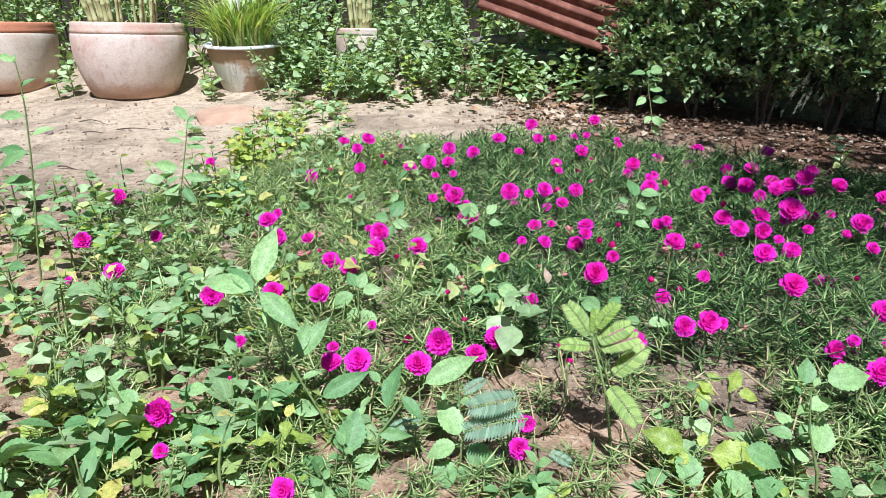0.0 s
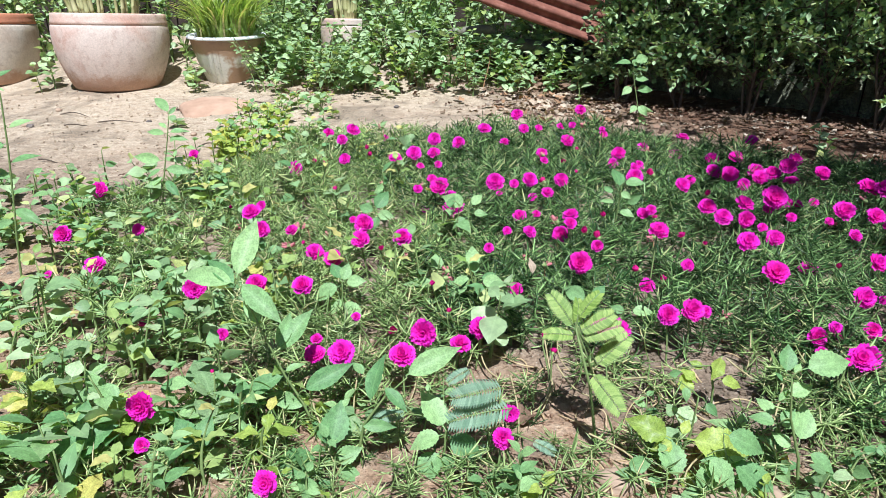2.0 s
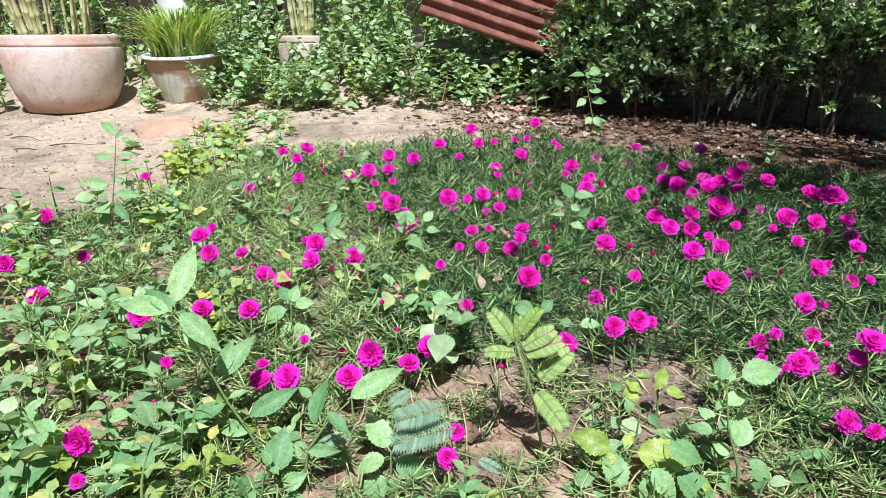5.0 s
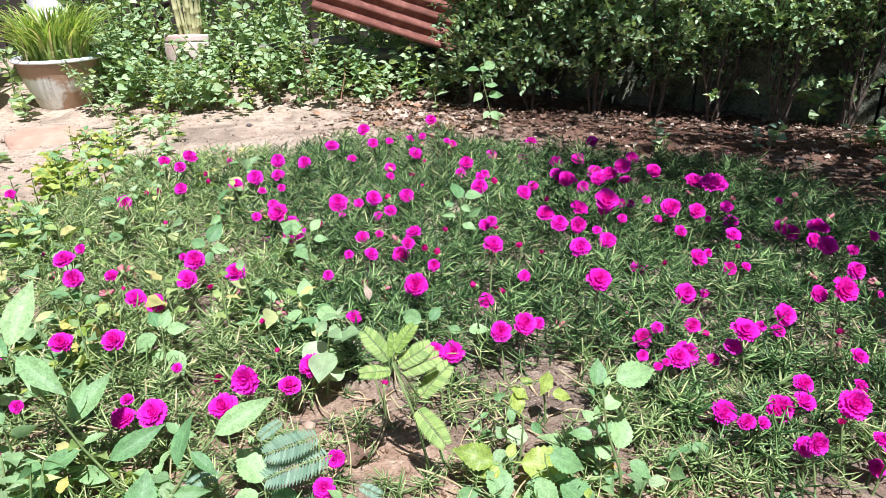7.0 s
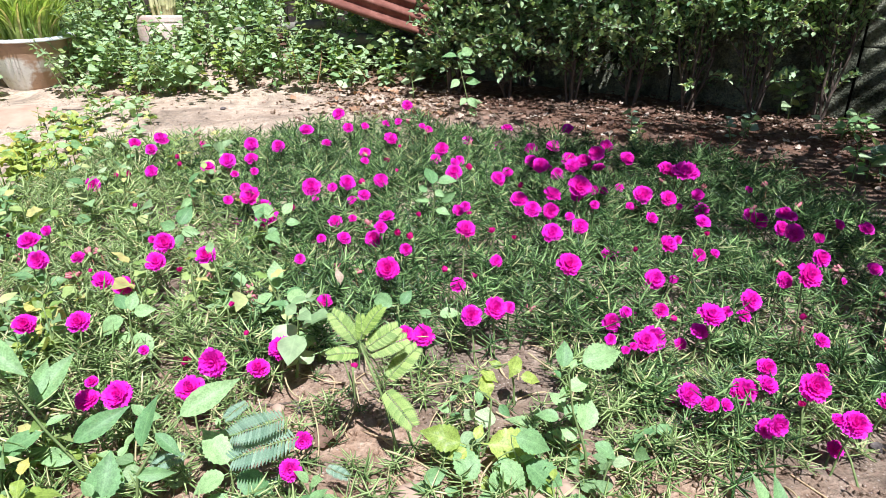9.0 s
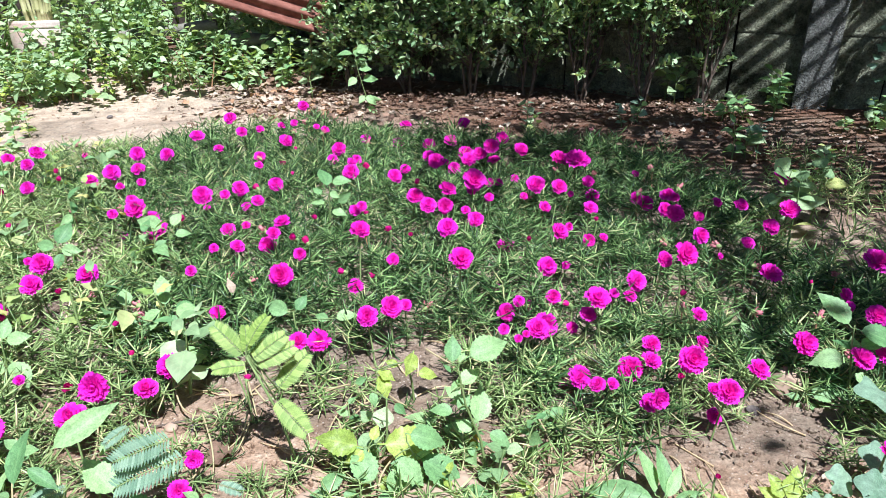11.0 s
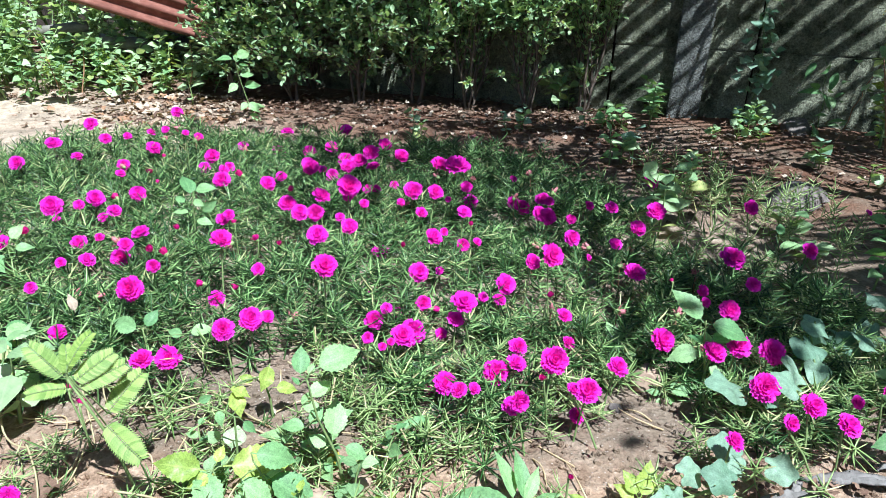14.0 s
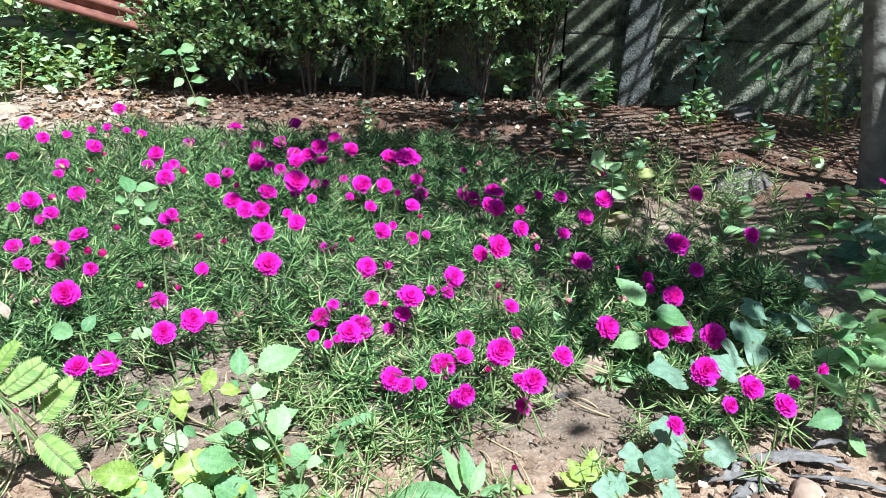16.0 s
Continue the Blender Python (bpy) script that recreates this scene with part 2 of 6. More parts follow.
GRASS = leaf_material("grass blade", (0.24, 0.38, 0.07), (0.48, 0.59, 0.17), (0.55, 0.50, 0.24), islands=True, rough=0.5, veins=0.0, old_share=0.88)
PALELITTER = leaf_material("pale dry fallen leaf", (0.28, 0.19, 0.12), (0.55, 0.44, 0.33), (0.35, 0.20, 0.11), islands=True, rough=0.75, through_light=0.1, veins=0.5, old_share=0.75)
YELLOWLEAF = leaf_material("yellowed leaf", (0.42, 0.34, 0.05), (0.66, 0.56, 0.12), (0.5, 0.4, 0.2), rough=0.5, through_light=0.25)
LITTER = leaf_material("dry fallen leaf", (0.08, 0.045, 0.03), (0.26, 0.165, 0.11), (0.46, 0.37, 0.28), islands=True, rough=0.75, through_light=0.08, veins=0.5, old_share=0.80)
STEM = plain("green stem", (0.13, 0.20, 0.06), (0.24, 0.30, 0.11), 60)
REDSTEM = plain("reddish stem", (0.25, 0.12, 0.07), (0.36, 0.22, 0.11), 60)
RUNNER = plain("pale creeping stem", (0.26, 0.20, 0.10), (0.44, 0.38, 0.20), 50)
SPENT = plain("withered petal", (0.42, 0.02, 0.08), (0.62, 0.33, 0.30), 90, 0.6)
CALYX = plain("bud green", (0.18, 0.28, 0.08), (0.34, 0.40, 0.16), 80, 0.5)
PETAL = petal_material("magenta petal", (0.92, 0.045, 0.70), (0.74, 0.012, 0.38))
BUD = petal_material("crimson petal", (0.66, 0.012, 0.22), (0.42, 0.010, 0.09))
SOIL = soil_material()
CLAYPOT = terracotta_material("lime bloomed clay", (0.50, 0.29, 0.22), (0.63, 0.52, 0.45), 0.36)
CLAYLIP = terracotta_material("clay lip", (0.54, 0.31, 0.23), (0.64, 0.50, 0.42), 0.44)
REDLIP = terracotta_material("orange clay lip", (0.50, 0.21, 0.12), (0.56, 0.34, 0.24), 0.60)
OLDPOT = terracotta_material("weathered pot", (0.50, 0.38, 0.29), (0.64, 0.56, 0.47), 0.40)
RUST = rust_material()
CONCRETE = concrete_material("mossy rough concrete", (0.040, 0.052, 0.026), (0.54, 0.55, 0.38))
POSTMAT = concrete_material("smoother concrete post", (0.12, 0.13, 0.11), (0.36, 0.36, 0.32))
BARK = bark_material("grey bark", (0.085, 0.078, 0.06), (0.25, 0.235, 0.19))
DEADWOOD = bark_material("weathered dead bark", (0.075, 0.068, 0.06), (0.34, 0.31, 0.28))
TWIG = bark_material("hedge bark", (0.06, 0.045, 0.033), (0.19, 0.145, 0.11))
CANE = plain("bamboo cane", (0.34, 0.34, 0.14), (0.55, 0.52, 0.28), 14, 0.45)
STONE = plain("sandstone", (0.28, 0.19, 0.13), (0.45, 0.33, 0.235), 16, 0.9, 0.6, 0.01)
SLABMAT = plain("tan slab", (0.33, 0.205, 0.135), (0.47, 0.31, 0.215), 11, 0.9, 0.6, 0.008)
GREYSTONE = plain("grey stone", (0.07, 0.06, 0.055), (0.24, 0.20, 0.17), 24, 0.9, 1.0, 0.02)
ENAMEL = plain("white enamel", (0.78, 0.80, 0.84), (0.86, 0.87, 0.88), 12, 0.35, 0.05)
BASIN = basin_material()
WHITEWASH = plain("whitewashed trunk", (0.60, 0.58, 0.54), (0.80, 0.79, 0.76), 9, 0.9)
DARKWOOD = bark_material("old timber", (0.025, 0.02, 0.017), (0.075, 0.058, 0.045))


# ---- mesh building ----
rng = np.random.default_rng(7)


def quads_mesh(name, verts, quads, uv=None, mat=None, smooth=True):
    """A mesh from arrays of vertices, four-sided faces and a UV pair for each vertex."""
    verts, quads = np.asarray(verts, np.float32), np.asarray(quads, np.int32)
    me = bpy.data.meshes.new(name)
    me.vertices.add(len(verts))
    me.vertices.foreach_set("co", verts.ravel())
    me.loops.add(quads.size)
    me.loops.foreach_set("vertex_index", quads.ravel())
    me.polygons.add(len(quads))
    me.polygons.foreach_set("loop_start", np.arange(0, quads.size, 4, dtype=np.int32))
    me.polygons.foreach_set("use_smooth", np.full(len(quads), smooth))
    if uv is not None:
        layer = me.uv_layers.new(name="UVMap")
        layer.data.foreach_set("uv", np.asarray(uv, np.float32)[quads.ravel()].ravel())
    me.update(calc_edges=True)
    if mat:
        me.materials.append(mat)
    return me


def join_arrays(pieces):
    """One set of arrays from several (verts, quads, uv)."""
    v, q, u, k = [], [], [], 0
    for a, b, c in pieces:
        v.append(a), q.append(np.asarray(b) + k), u.append(c)
        k += len(a)
    return np.concatenate(v), np.concatenate(q), np.concatenate(u)


def scatter(template, mats):
    """The template's arrays repeated at every 4 x 4 matrix."""
    v, q, u = template
    h = np.c_[v, np.ones(len(v))]
    out = np.einsum("nij,vj->nvi", mats, h)[:, :, :3].reshape(-1, 3)
    quads = (q[None] + (np.arange(len(mats)) * len(v))[:, None, None]).reshape(-1, 4)
    return out, quads, np.tile(u, (len(mats), 1))


def aim(places, ways, sizes, spin=None):
    """Matrices that carry local +Y along each way, with +Z as far up as it goes, turned by spin round the way."""
    y = ways / np.linalg.norm(ways, axis=1, keepdims=True)
    up = np.tile([0.0, 0.0, 1.0], (len(y), 1))
    up[np.abs(y[:, 2]) > 0.97] = (1.0, 0.0, 0.0)
    x = np.cross(y, up)
    x /= np.linalg.norm(x, axis=1, keepdims=True)
    z = np.cross(x, y)
    if spin is not None:
        c, s = np.cos(spin)[:, None], np.sin(spin)[:, None]
        x, z = x * c + z * s, z * c - x * s
    m = np.zeros((len(y), 4, 4))
    s = np.asarray(sizes, float).reshape(len(y), -1)
    s = np.repeat(s, 3, 1) if s.shape[1] == 1 else s
    m[:, :3, 0], m[:, :3, 1], m[:, :3, 2] = x * s[:, :1], y * s[:, 1:2], z * s[:, 2:]
    m[:, :3, 3], m[:, 3, 3] = places, 1
    return m


def leaf_arrays(width=0.5, rows=6, cols=5, fold=0.25, droop=0.25, teeth=0.0, widest=0.42, stalk=0.08, wave=0.0, seed=0):
    """A leaf blade of length 1 along +Y, folded at the midrib and arching over, with a toothed margin if wanted."""
    r = np.random.default_rng(seed)
    v, u = [], []
    ph = r.uniform(0, 6)
    for i in range(rows + 1):
        t = i / rows
        b = t ** (math.log(0.5) / math.log(widest))
        w = width * 0.5 * math.sin(math.pi * min(max(b, 0.0), 1.0)) ** (0.8 if t < widest else 1.12)
        if i == 0:
            w = 0.012
        if i == rows:
            w = 0.006
        w *= 1 + (teeth if i % 2 else -teeth)
        for j in range(cols):
            s = 2 * j / (cols - 1) - 1
            z = fold * abs(s) * w - droop * t * t + wave * w * math.sin(ph + 11 * t + 2.5 * s) * abs(s)
            v.append((s * w, stalk + (1 - stalk) * t - 0.10 * teeth * abs(s) * w, z + droop * 0.35 * t))
            u.append((0.5 + 0.5 * s, t))
    q = [(i * cols + j, i * cols + j + 1, (i + 1) * cols + j + 1, (i + 1) * cols + j) for i in range(rows) for j in range(cols - 1)]
    if stalk:
        k = len(v)
        for y in (0.0, stalk + 0.03):
            for x, z in ((-0.012, 0), (0, -0.015), (0.012, 0)):
                v.append((x, y, z)), u.append((0.5, 0.02))
        q += [(k, k + 1, k + 4, k + 3), (k + 1, k + 2, k + 5, k + 4)]
    return np.array(v, float), np.array(q), np.array(u, float)


def tube_arrays(points, radii, sides=6, cap=True):
    """A tube along points with the given radii."""
    p = np.asarray(points, float)
    radii = np.broadcast_to(np.asarray(radii, float), (len(p),))
    tan = np.gradient(p, axis=0)
    tan /= np.linalg.norm(tan, axis=1, keepdims=True) + 1e-9
    ref = np.array([0.31, 0.95, 0.05]) if abs(tan[0][2]) > 0.6 else np.array([0.0, 0.0, 1.0])
    v, u = [], []
    for i, (c, t, r) in enumerate(zip(p, tan, radii)):
        a = np.cross(t, ref)
        a /= np.linalg.norm(a) + 1e-9
        b = np.cross(t, a)
        for k in range(sides):
            w = 2 * math.pi * k / sides
            v.append(c + r * (math.cos(w) * a + math.sin(w) * b)), u.append((k / sides, i / max(1, len(p) - 1)))
    q = [(i * sides + k, i * sides + (k + 1) % sides, (i + 1) * sides + (k + 1) % sides, (i + 1) * sides + k) for i in range(len(p) - 1) for k in range(sides)]
    if cap:
        for c, i in ((p[-1], len(p) - 1),):
            k0 = len(v)
            v.append(c), u.append((0.5, 1.0))
            q += [(i * sides + k, i * sides + k + 1, i * sides + (k + 2) % sides, k0) for k in range(0, sides - 1, 2)]
    return np.array(v), np.array(q), np.array(u, float)


def lathe_arrays(profile, sides=48, wobble=0.0, seed=0):
    """A turned body from (radius, height) pairs, slightly out of round."""
    r = np.random.default_rng(seed)
    ph = r.uniform(0, 6, 3)
    v, u = [], []
    n = len(profile)
    for i, (rad, z) in enumerate(profile):
        for k in range(sides):
            a = 2 * math.pi * k / sides
            f = 1 + wobble * (math.sin(2 * a + ph[0]) + 0.5 * math.sin(3 * a + ph[1]) + 0.3 * math.sin(5 * a + ph[2] + 4 * z))
            v.append((rad * f * math.cos(a), rad * f * math.sin(a), z)), u.append((k / sides, i / (n - 1)))
    q = [(i * sides + k, i * sides + (k + 1) % sides, (i + 1) * sides + (k + 1) % sides, (i + 1) * sides + k) for i in range(n - 1) for k in range(sides)]
    return np.array(v), np.array(q), np.array(u, float)


def part(name, arrays, material, parent=None, label=""):
    """One mesh object from arrays or a ready mesh, under a thing or a part."""
    me = arrays if isinstance(arrays, bpy.types.Mesh) else quads_mesh(name, *arrays, mat=material)
    ob = new(name, me)
    if parent:
        ob.parent = parent
    return tagged(ob, label) if label else ob


def thing(name, place, label, category, group="", kind="", turn=0.0):
    ob = new(name)
    ob.empty_display_size = 0.05
    ob.matrix_basis = pose(*place, 0, 0, turn)
    return tagged(ob, label, category, group, kind)


def box_arrays(x0, x1, y0, y1, z0, z1, bevel=0.004):
    """A box with chamfered edges."""
    bm = bmesh.new()
    bmesh.ops.create_cube(bm, size=1)
    for p in bm.verts:
        p.co = Vector(((x0 + x1) / 2 + p.co.x * (x1 - x0), (y0 + y1) / 2 + p.co.y * (y1 - y0), (z0 + z1) / 2 + p.co.z * (z1 - z0)))
    bmesh.ops.bevel(bm, geom=bm.edges[:], offset=bevel, segments=2, affect="EDGES", profile=0.6)
    return bm


def bm_part(name, bm, material, parent=None, label="", smooth=False):
    me = bpy.data.meshes.new(name)
    bm.to_mesh(me)
    bm.free()
    me.materials.append(material)
    if smooth:
        me.polygons.foreach_set("use_smooth", np.full(len(me.polygons), True))
    ob = new(name, me)
    if parent:
        ob.parent = parent
    return tagged(ob, label) if label else ob


def fbm(x, y, seed=0.0, octaves=4):
    return noise.fractal(Vector((x, y, seed)), 0.9, 2.1, octaves)


# ---- ground ----
def ground_height(x, y):
    """The lie of the soil: nearly level, with lumps, and rising a little to the bank at the back."""
    near = 1 / (1 + math.exp((math.hypot(x, y - 2) - 6) * 1.5))
    rise = 0.10 * max(0.0, min(1.0, (y - 4.15) / 0.8)) * (1 if x < 1.2 else 0)
    return near * (0.016 * fbm(x * 1.7, y * 1.7) + 0.007 * fbm(x * 9, y * 9, 3)) + rise


def build_ground():
    xs = np.concatenate([[-60, -30, -14, -8], np.arange(-5.0, 6.01, 0.045), [9, 15, 30, 60]])
    ys = np.concatenate([[-60, -30, -12, -5, -2], np.arange(-0.6, 7.01, 0.045), [9, 15, 30, 60]])
    v = np.array([(x, y, ground_height(x, y)) for y in ys for x in xs])
    n = len(xs)
    q = np.array([(j * n + i, j * n + i + 1, (j + 1) * n + i + 1, (j + 1) * n + i) for j in range(len(ys) - 1) for i in range(n - 1)])
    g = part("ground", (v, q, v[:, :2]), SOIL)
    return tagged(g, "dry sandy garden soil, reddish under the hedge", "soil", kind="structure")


build_ground()


# ---- concrete fence ----
FENCE_A, FENCE_WAY = Vector((3.01, 2.84, 0.0)), Vector((0.77, -0.64, 0.0)).normalized()


def build_fence():
    turn = math.degrees(math.atan2(FENCE_WAY.y, FENCE_WAY.x))
    fence = thing("wall_fence", (FENCE_A.x, FENCE_A.y, -0.02), "mossy rough concrete panel fence behind the hedge", "fence", kind="structure", turn=turn)
    edges = [-2.9, -2.03, -1.17, -0.31, 0.08, 0.385, 1.20, 2.0, 2.70, 3.60]
    rows = [0.0, 0.365, 0.82, 1.30]
    for i in range(len(edges) - 1):
        for j in range(3):
            a, b = edges[i] + rng.uniform(0.003, 0.008), edges[i + 1] - rng.uniform(0.003, 0.008)
            bm = box_arrays(a, b, 0.03, 0.075, rows[j] + (0.004 if j else 0.0), rows[j + 1], 0.008)
            bm_part("panel", bm, CONCRETE, fence)
    # dark strips added behind the upright gaps to keep light out
    for x in (-2.9, -2.03, -1.17, -0.31, 0.385, 1.20, 2.0, 2.70):
        bm = box_arrays(x - 0.03, x + 0.03, 0.078, 0.10, 0.0, 1.34, 0.006)
        bm_part("cleat", bm, DARKWOOD, fence)
    # dark battens added to block light through the level joints
    for z in rows[1:3]:
        bm_part("rail", box_arrays(-2.9, 3.6, 0.102, 0.125, z - 0.04, z + 0.04, 0.006), DARKWOOD, fence)
    bm_part("post", box_arrays(0.0, 0.157, -0.03, 0.028, 0.0, 1.42, 0.012), POSTMAT, fence, "smoother grey concrete fence post")
    bm_part("post", box_arrays(2.64, 2.77, -0.03, 0.028, 0.0, 1.42, 0.012), POSTMAT, fence, "smoother grey concrete fence post")
    bm_part("post", box_arrays(-2.96, -2.83, -0.03, 0.028, 0.0, 1.42, 0.012), POSTMAT, fence, "smoother grey concrete fence post")


build_fence()


# ---- pots at the back ----
def arc(r0, z0, r1, z1, bulge, n=8):
    """A profile from one (radius, height) to another, swelling outward by bulge."""
    return [(r0 + (r1 - r0) * k / n + bulge * math.sin(math.pi * k / n), z0 + (z1 - z0) * k / n) for k in range(n + 1)]


def clay_pot(name, place, rad, height, foot, label, wall, lip, seed):
    pot = thing(name, place, label, "pot")
    pot.matrix_basis = pose(*place, -5.0, 0.5, 0)
    def radius(t):
        """Outer radius at a share of the height: a rounded foot, a swelling shoulder and a lip drawn in a little."""
        foot_round = -0.03 * max(0.0, 1 - t / 0.05) ** 2
        swell = foot + (rad - foot) * math.sin(math.pi / 2 * min(1.0, t / 0.74)) ** 0.9
        return swell + foot_round - rad * 0.75 * max(0.0, t - 0.76) ** 1.6

    cut = 0.86
    shape = [(radius(t), height * t) for t in np.linspace(0, cut, 26)]
    inside = [(rad * 0.86, height * cut), (rad * 0.86, height * 0.7), (rad * 0.80, height * 0.5)]
    part("body", lathe_arrays([(0.001, 0.0)] + shape + inside, 64, 0.006, seed), wall, pot)
    edge = radius(0.94)
    rim = [(radius(cut) - 0.003, height * (cut - 0.004)), (radius(cut) + 0.002, height * cut), (radius(0.9) + 0.004, height * 0.9), (edge + 0.005, height * 0.95), (edge + 0.006, height * 0.985), (edge, height), (edge - 0.02, height * 1.003), (edge - 0.035, height * 0.985), (edge - 0.037, height * cut)]
    part("rim", lathe_arrays(rim, 64, 0.006, seed), lip, pot)
    z = height * 0.955
    d = [(0.001, z + 0.012), (rad * 0.3, z + 0.018), (rad * 0.6, z + 0.004), (edge - 0.036, z - 0.01)]
    part("potting_soil", lathe_arrays(d[::-1], 24, 0.01, seed), SOIL, pot)
    return pot


clay_pot("clay_pot", (-2.035, 4.26, -0.012), 0.325, 0.445, 0.228, "large pinkish clay pot with white lime bloom, on bare soil", CLAYPOT, CLAYLIP, 3)
clay_pot("clay_pot", (-2.99, 4.40, -0.01), 0.36, 0.43, 0.30, "weathered grey-brown pot with an orange clay rim", OLDPOT, REDLIP, 5)
clay_pot("clay_pot", (-0.685, 4.72, 0.07), 0.163, 0.30, 0.125, "small pink clay pot half hidden by weeds", CLAYPOT, CLAYPOT, 9)


def bamboo_clump(place, count, spread, height, seed):
    r = np.random.default_rng(seed)
    clump = thing("bamboo", place, "clump of pale yellow-green bamboo canes growing in a clay pot", "bamboo")
    for k in range(count):
        a, d = r.uniform(0, 6.28), spread * math.sqrt(r.uniform(0, 1))
        x, y = d * math.cos(a), d * math.sin(a) * 0.7
        lean = (0.16 * x / spread + r.normal(0, 0.05), 0.12 * y / spread + r.normal(0, 0.04))
        rad, z, pts, rads = r.uniform(0.008, 0.014), 0.0, [], []
        while z < height:
            step = r.uniform(0.07, 0.11)
            for f, g in ((0.0, 1.25), (0.08, 1.0), (0.92, 0.97)):
                zz = z + step * f
                pts.append((x + lean[0] * zz, y + lean[1] * zz, zz)), rads.append(rad * g)
            z += step
        part("cane", tube_arrays(pts, rads, 8), CANE, clump)
    return clump


bamboo_clump((-2.01, 4.24, 0.37), 18, 0.20, 1.3, 1)
bamboo_clump((-0.68, 4.73, 0.33), 11, 0.10, 1.3, 2)


def build_basin(place):
    basin = thing("basin", place, "old enamel basin with white rim and mud-caked wall", "basin", turn=8)
    wall = arc(0.140, 0.0, 0.228, 0.285, 0.008, 10) + [(0.208, 0.285), (0.14, 0.1)]
    part("body", lathe_arrays([(0.001, 0.0)] + wall, 48, 0.004, 2), BASIN, basin)
    rim = [(0.218, 0.284), (0.241, 0.284), (0.246, 0.290), (0.241, 0.299), (0.220, 0.302), (0.209, 0.298), (0.207, 0.280)]
    part("rim", lathe_arrays(rim, 56, 0.004, 2), ENAMEL, basin, "white enamel rim")
    part("potting_soil", lathe_arrays([(0.2075, 0.262), (0.12, 0.275), (0.001, 0.28)], 24), SOIL, basin)
    return basin


BASIN_AT = (-1.385, 4.46, 0.0)
build_basin(BASIN_AT)


def blade_arrays(length, reach, width, seed):
    """A grass blade rising and arching over, folded along its middle."""
    pts = [(0, reach * t ** 2.2, length * (t - 0.30 * t ** 3.2)) for t in np.linspace(0, 1, 7)]
    v, u = [], []
    for i, (x, y, z) in enumerate(pts):
        w = width * 0.5 * (1 - (i / 6) ** 2.5) + 0.0004
        v += [(-w, y, z + w * 0.4), (0, y, z), (w, y, z + w * 0.4)]
        u += [(0, i / 6), (0.5, i / 6), (1, i / 6)]
    q = [(i * 3 + j, i * 3 + j + 1, i * 3 + j + 4, i * 3 + j + 3) for i in range(6) for j in range(2)]
    return np.array(v), np.array(q), np.array(u, float)


def grass_tuft(name, place, count, spread, low, high, label, seed, mat=None, width=0.007):
    r = np.random.default_rng(seed)
    pieces = []
    for k in range(count):
        a, d = r.uniform(0, 6.283), spread * math.sqrt(r.uniform(0, 1))
        v, q, u = blade_arrays(r.uniform(low, high), r.uniform(0.1, 1.1) * low * (0.5 + d / spread), width * r.uniform(0.7, 1.3), 0)
        c, s = math.cos(a + r.normal(0, 0.5)), math.sin(a + r.normal(0, 0.5))
        w = np.c_[v[:, 1] * c - v[:, 0] * s + d * math.cos(a), v[:, 1] * s + v[:, 0] * c + d * math.sin(a), v[:, 2]]
        pieces.append((w, q, u))
    ob = part(name, join_arrays(pieces), mat or GRASS)
    ob.matrix_basis = pose(*place)
    return tagged(ob, label, "grass", kind="stuff")


grass_tuft("grass_clump", (BASIN_AT[0], BASIN_AT[1], 0.268), 430, 0.175, 0.22, 0.46, "bright green grass filling the enamel basin", 4, None, 0.0125)


# ---- stones ----
def boulder(name, place, size, seed, mat, label, turn=0.0, flat=0.0):
    bm = bmesh.new()
    bmesh.ops.create_icosphere(bm, subdivisions=4, radius=1)
    for p in bm.verts:
        c = p.co.copy()
        for k in range(7):
            r = random.Random(seed * 31 + k)
            nrm = Vector((r.gauss(0, 1), r.gauss(0, 1), r.gauss(0, 1))).normalized()
            d = p.co.dot(nrm) - (0.66 + 0.2 * r.random())
            if d > 0:
                p.co -= nrm * d * 0.9
        p.co *= 1 + 0.10 * noise.fractal(c * 2.6 + Vector((seed, 0, 0)), 1, 2, 4)
        p.co = Vector((p.co.x * size[0], p.co.y * size[1], p.co.z * size[2]))
    ob = bm_part(name, bm, mat, smooth=True)
    ob.matrix_basis = pose(*place, flat, 0, turn)
    return tagged(ob, label, "stone")


boulder("stone", (-1.23, 3.66, 0.0), (0.20, 0.19, 0.045), 23, SLABMAT, "flat tan sandstone slab lying on the path", 20, 5)
boulder("stone", (2.50, 1.60, -0.01), (0.14, 0.10, 0.085), 6, GREYSTONE, "grey-brown boulder beside the flower bed", 10)
boulder("stone", (3.40, 2.36, 0.0), (0.14, 0.08, 0.065), 8, GREYSTONE, "low grey stone at the foot of the fence", 30)
boulder("stone", (1.29, 0.95, 0.012), (0.036, 0.03, 0.036), 11, STONE, "small brown stone under the flowers", 30)
boulder("stone", (0.95, 0.66, 0.01), (0.07, 0.05, 0.03), 12, STONE, "flat tan stone at the bed's edge", 60)
boulder("stone", (0.56, 0.86, 0.01), (0.09, 0.05, 0.03), 15, STONE, "flat tan stone at the bed's edge", 20)
for k, (x, y, wide) in enumerate([(0.37, 0.92, 0.045), (1.36, 0.52, 0.045)]):
    boulder("stone", (x, y, 0.006), (wide, wide * 0.6, 0.02), 40 + k, STONE, "flat tan stone half sunk in the soil", 40 * k)
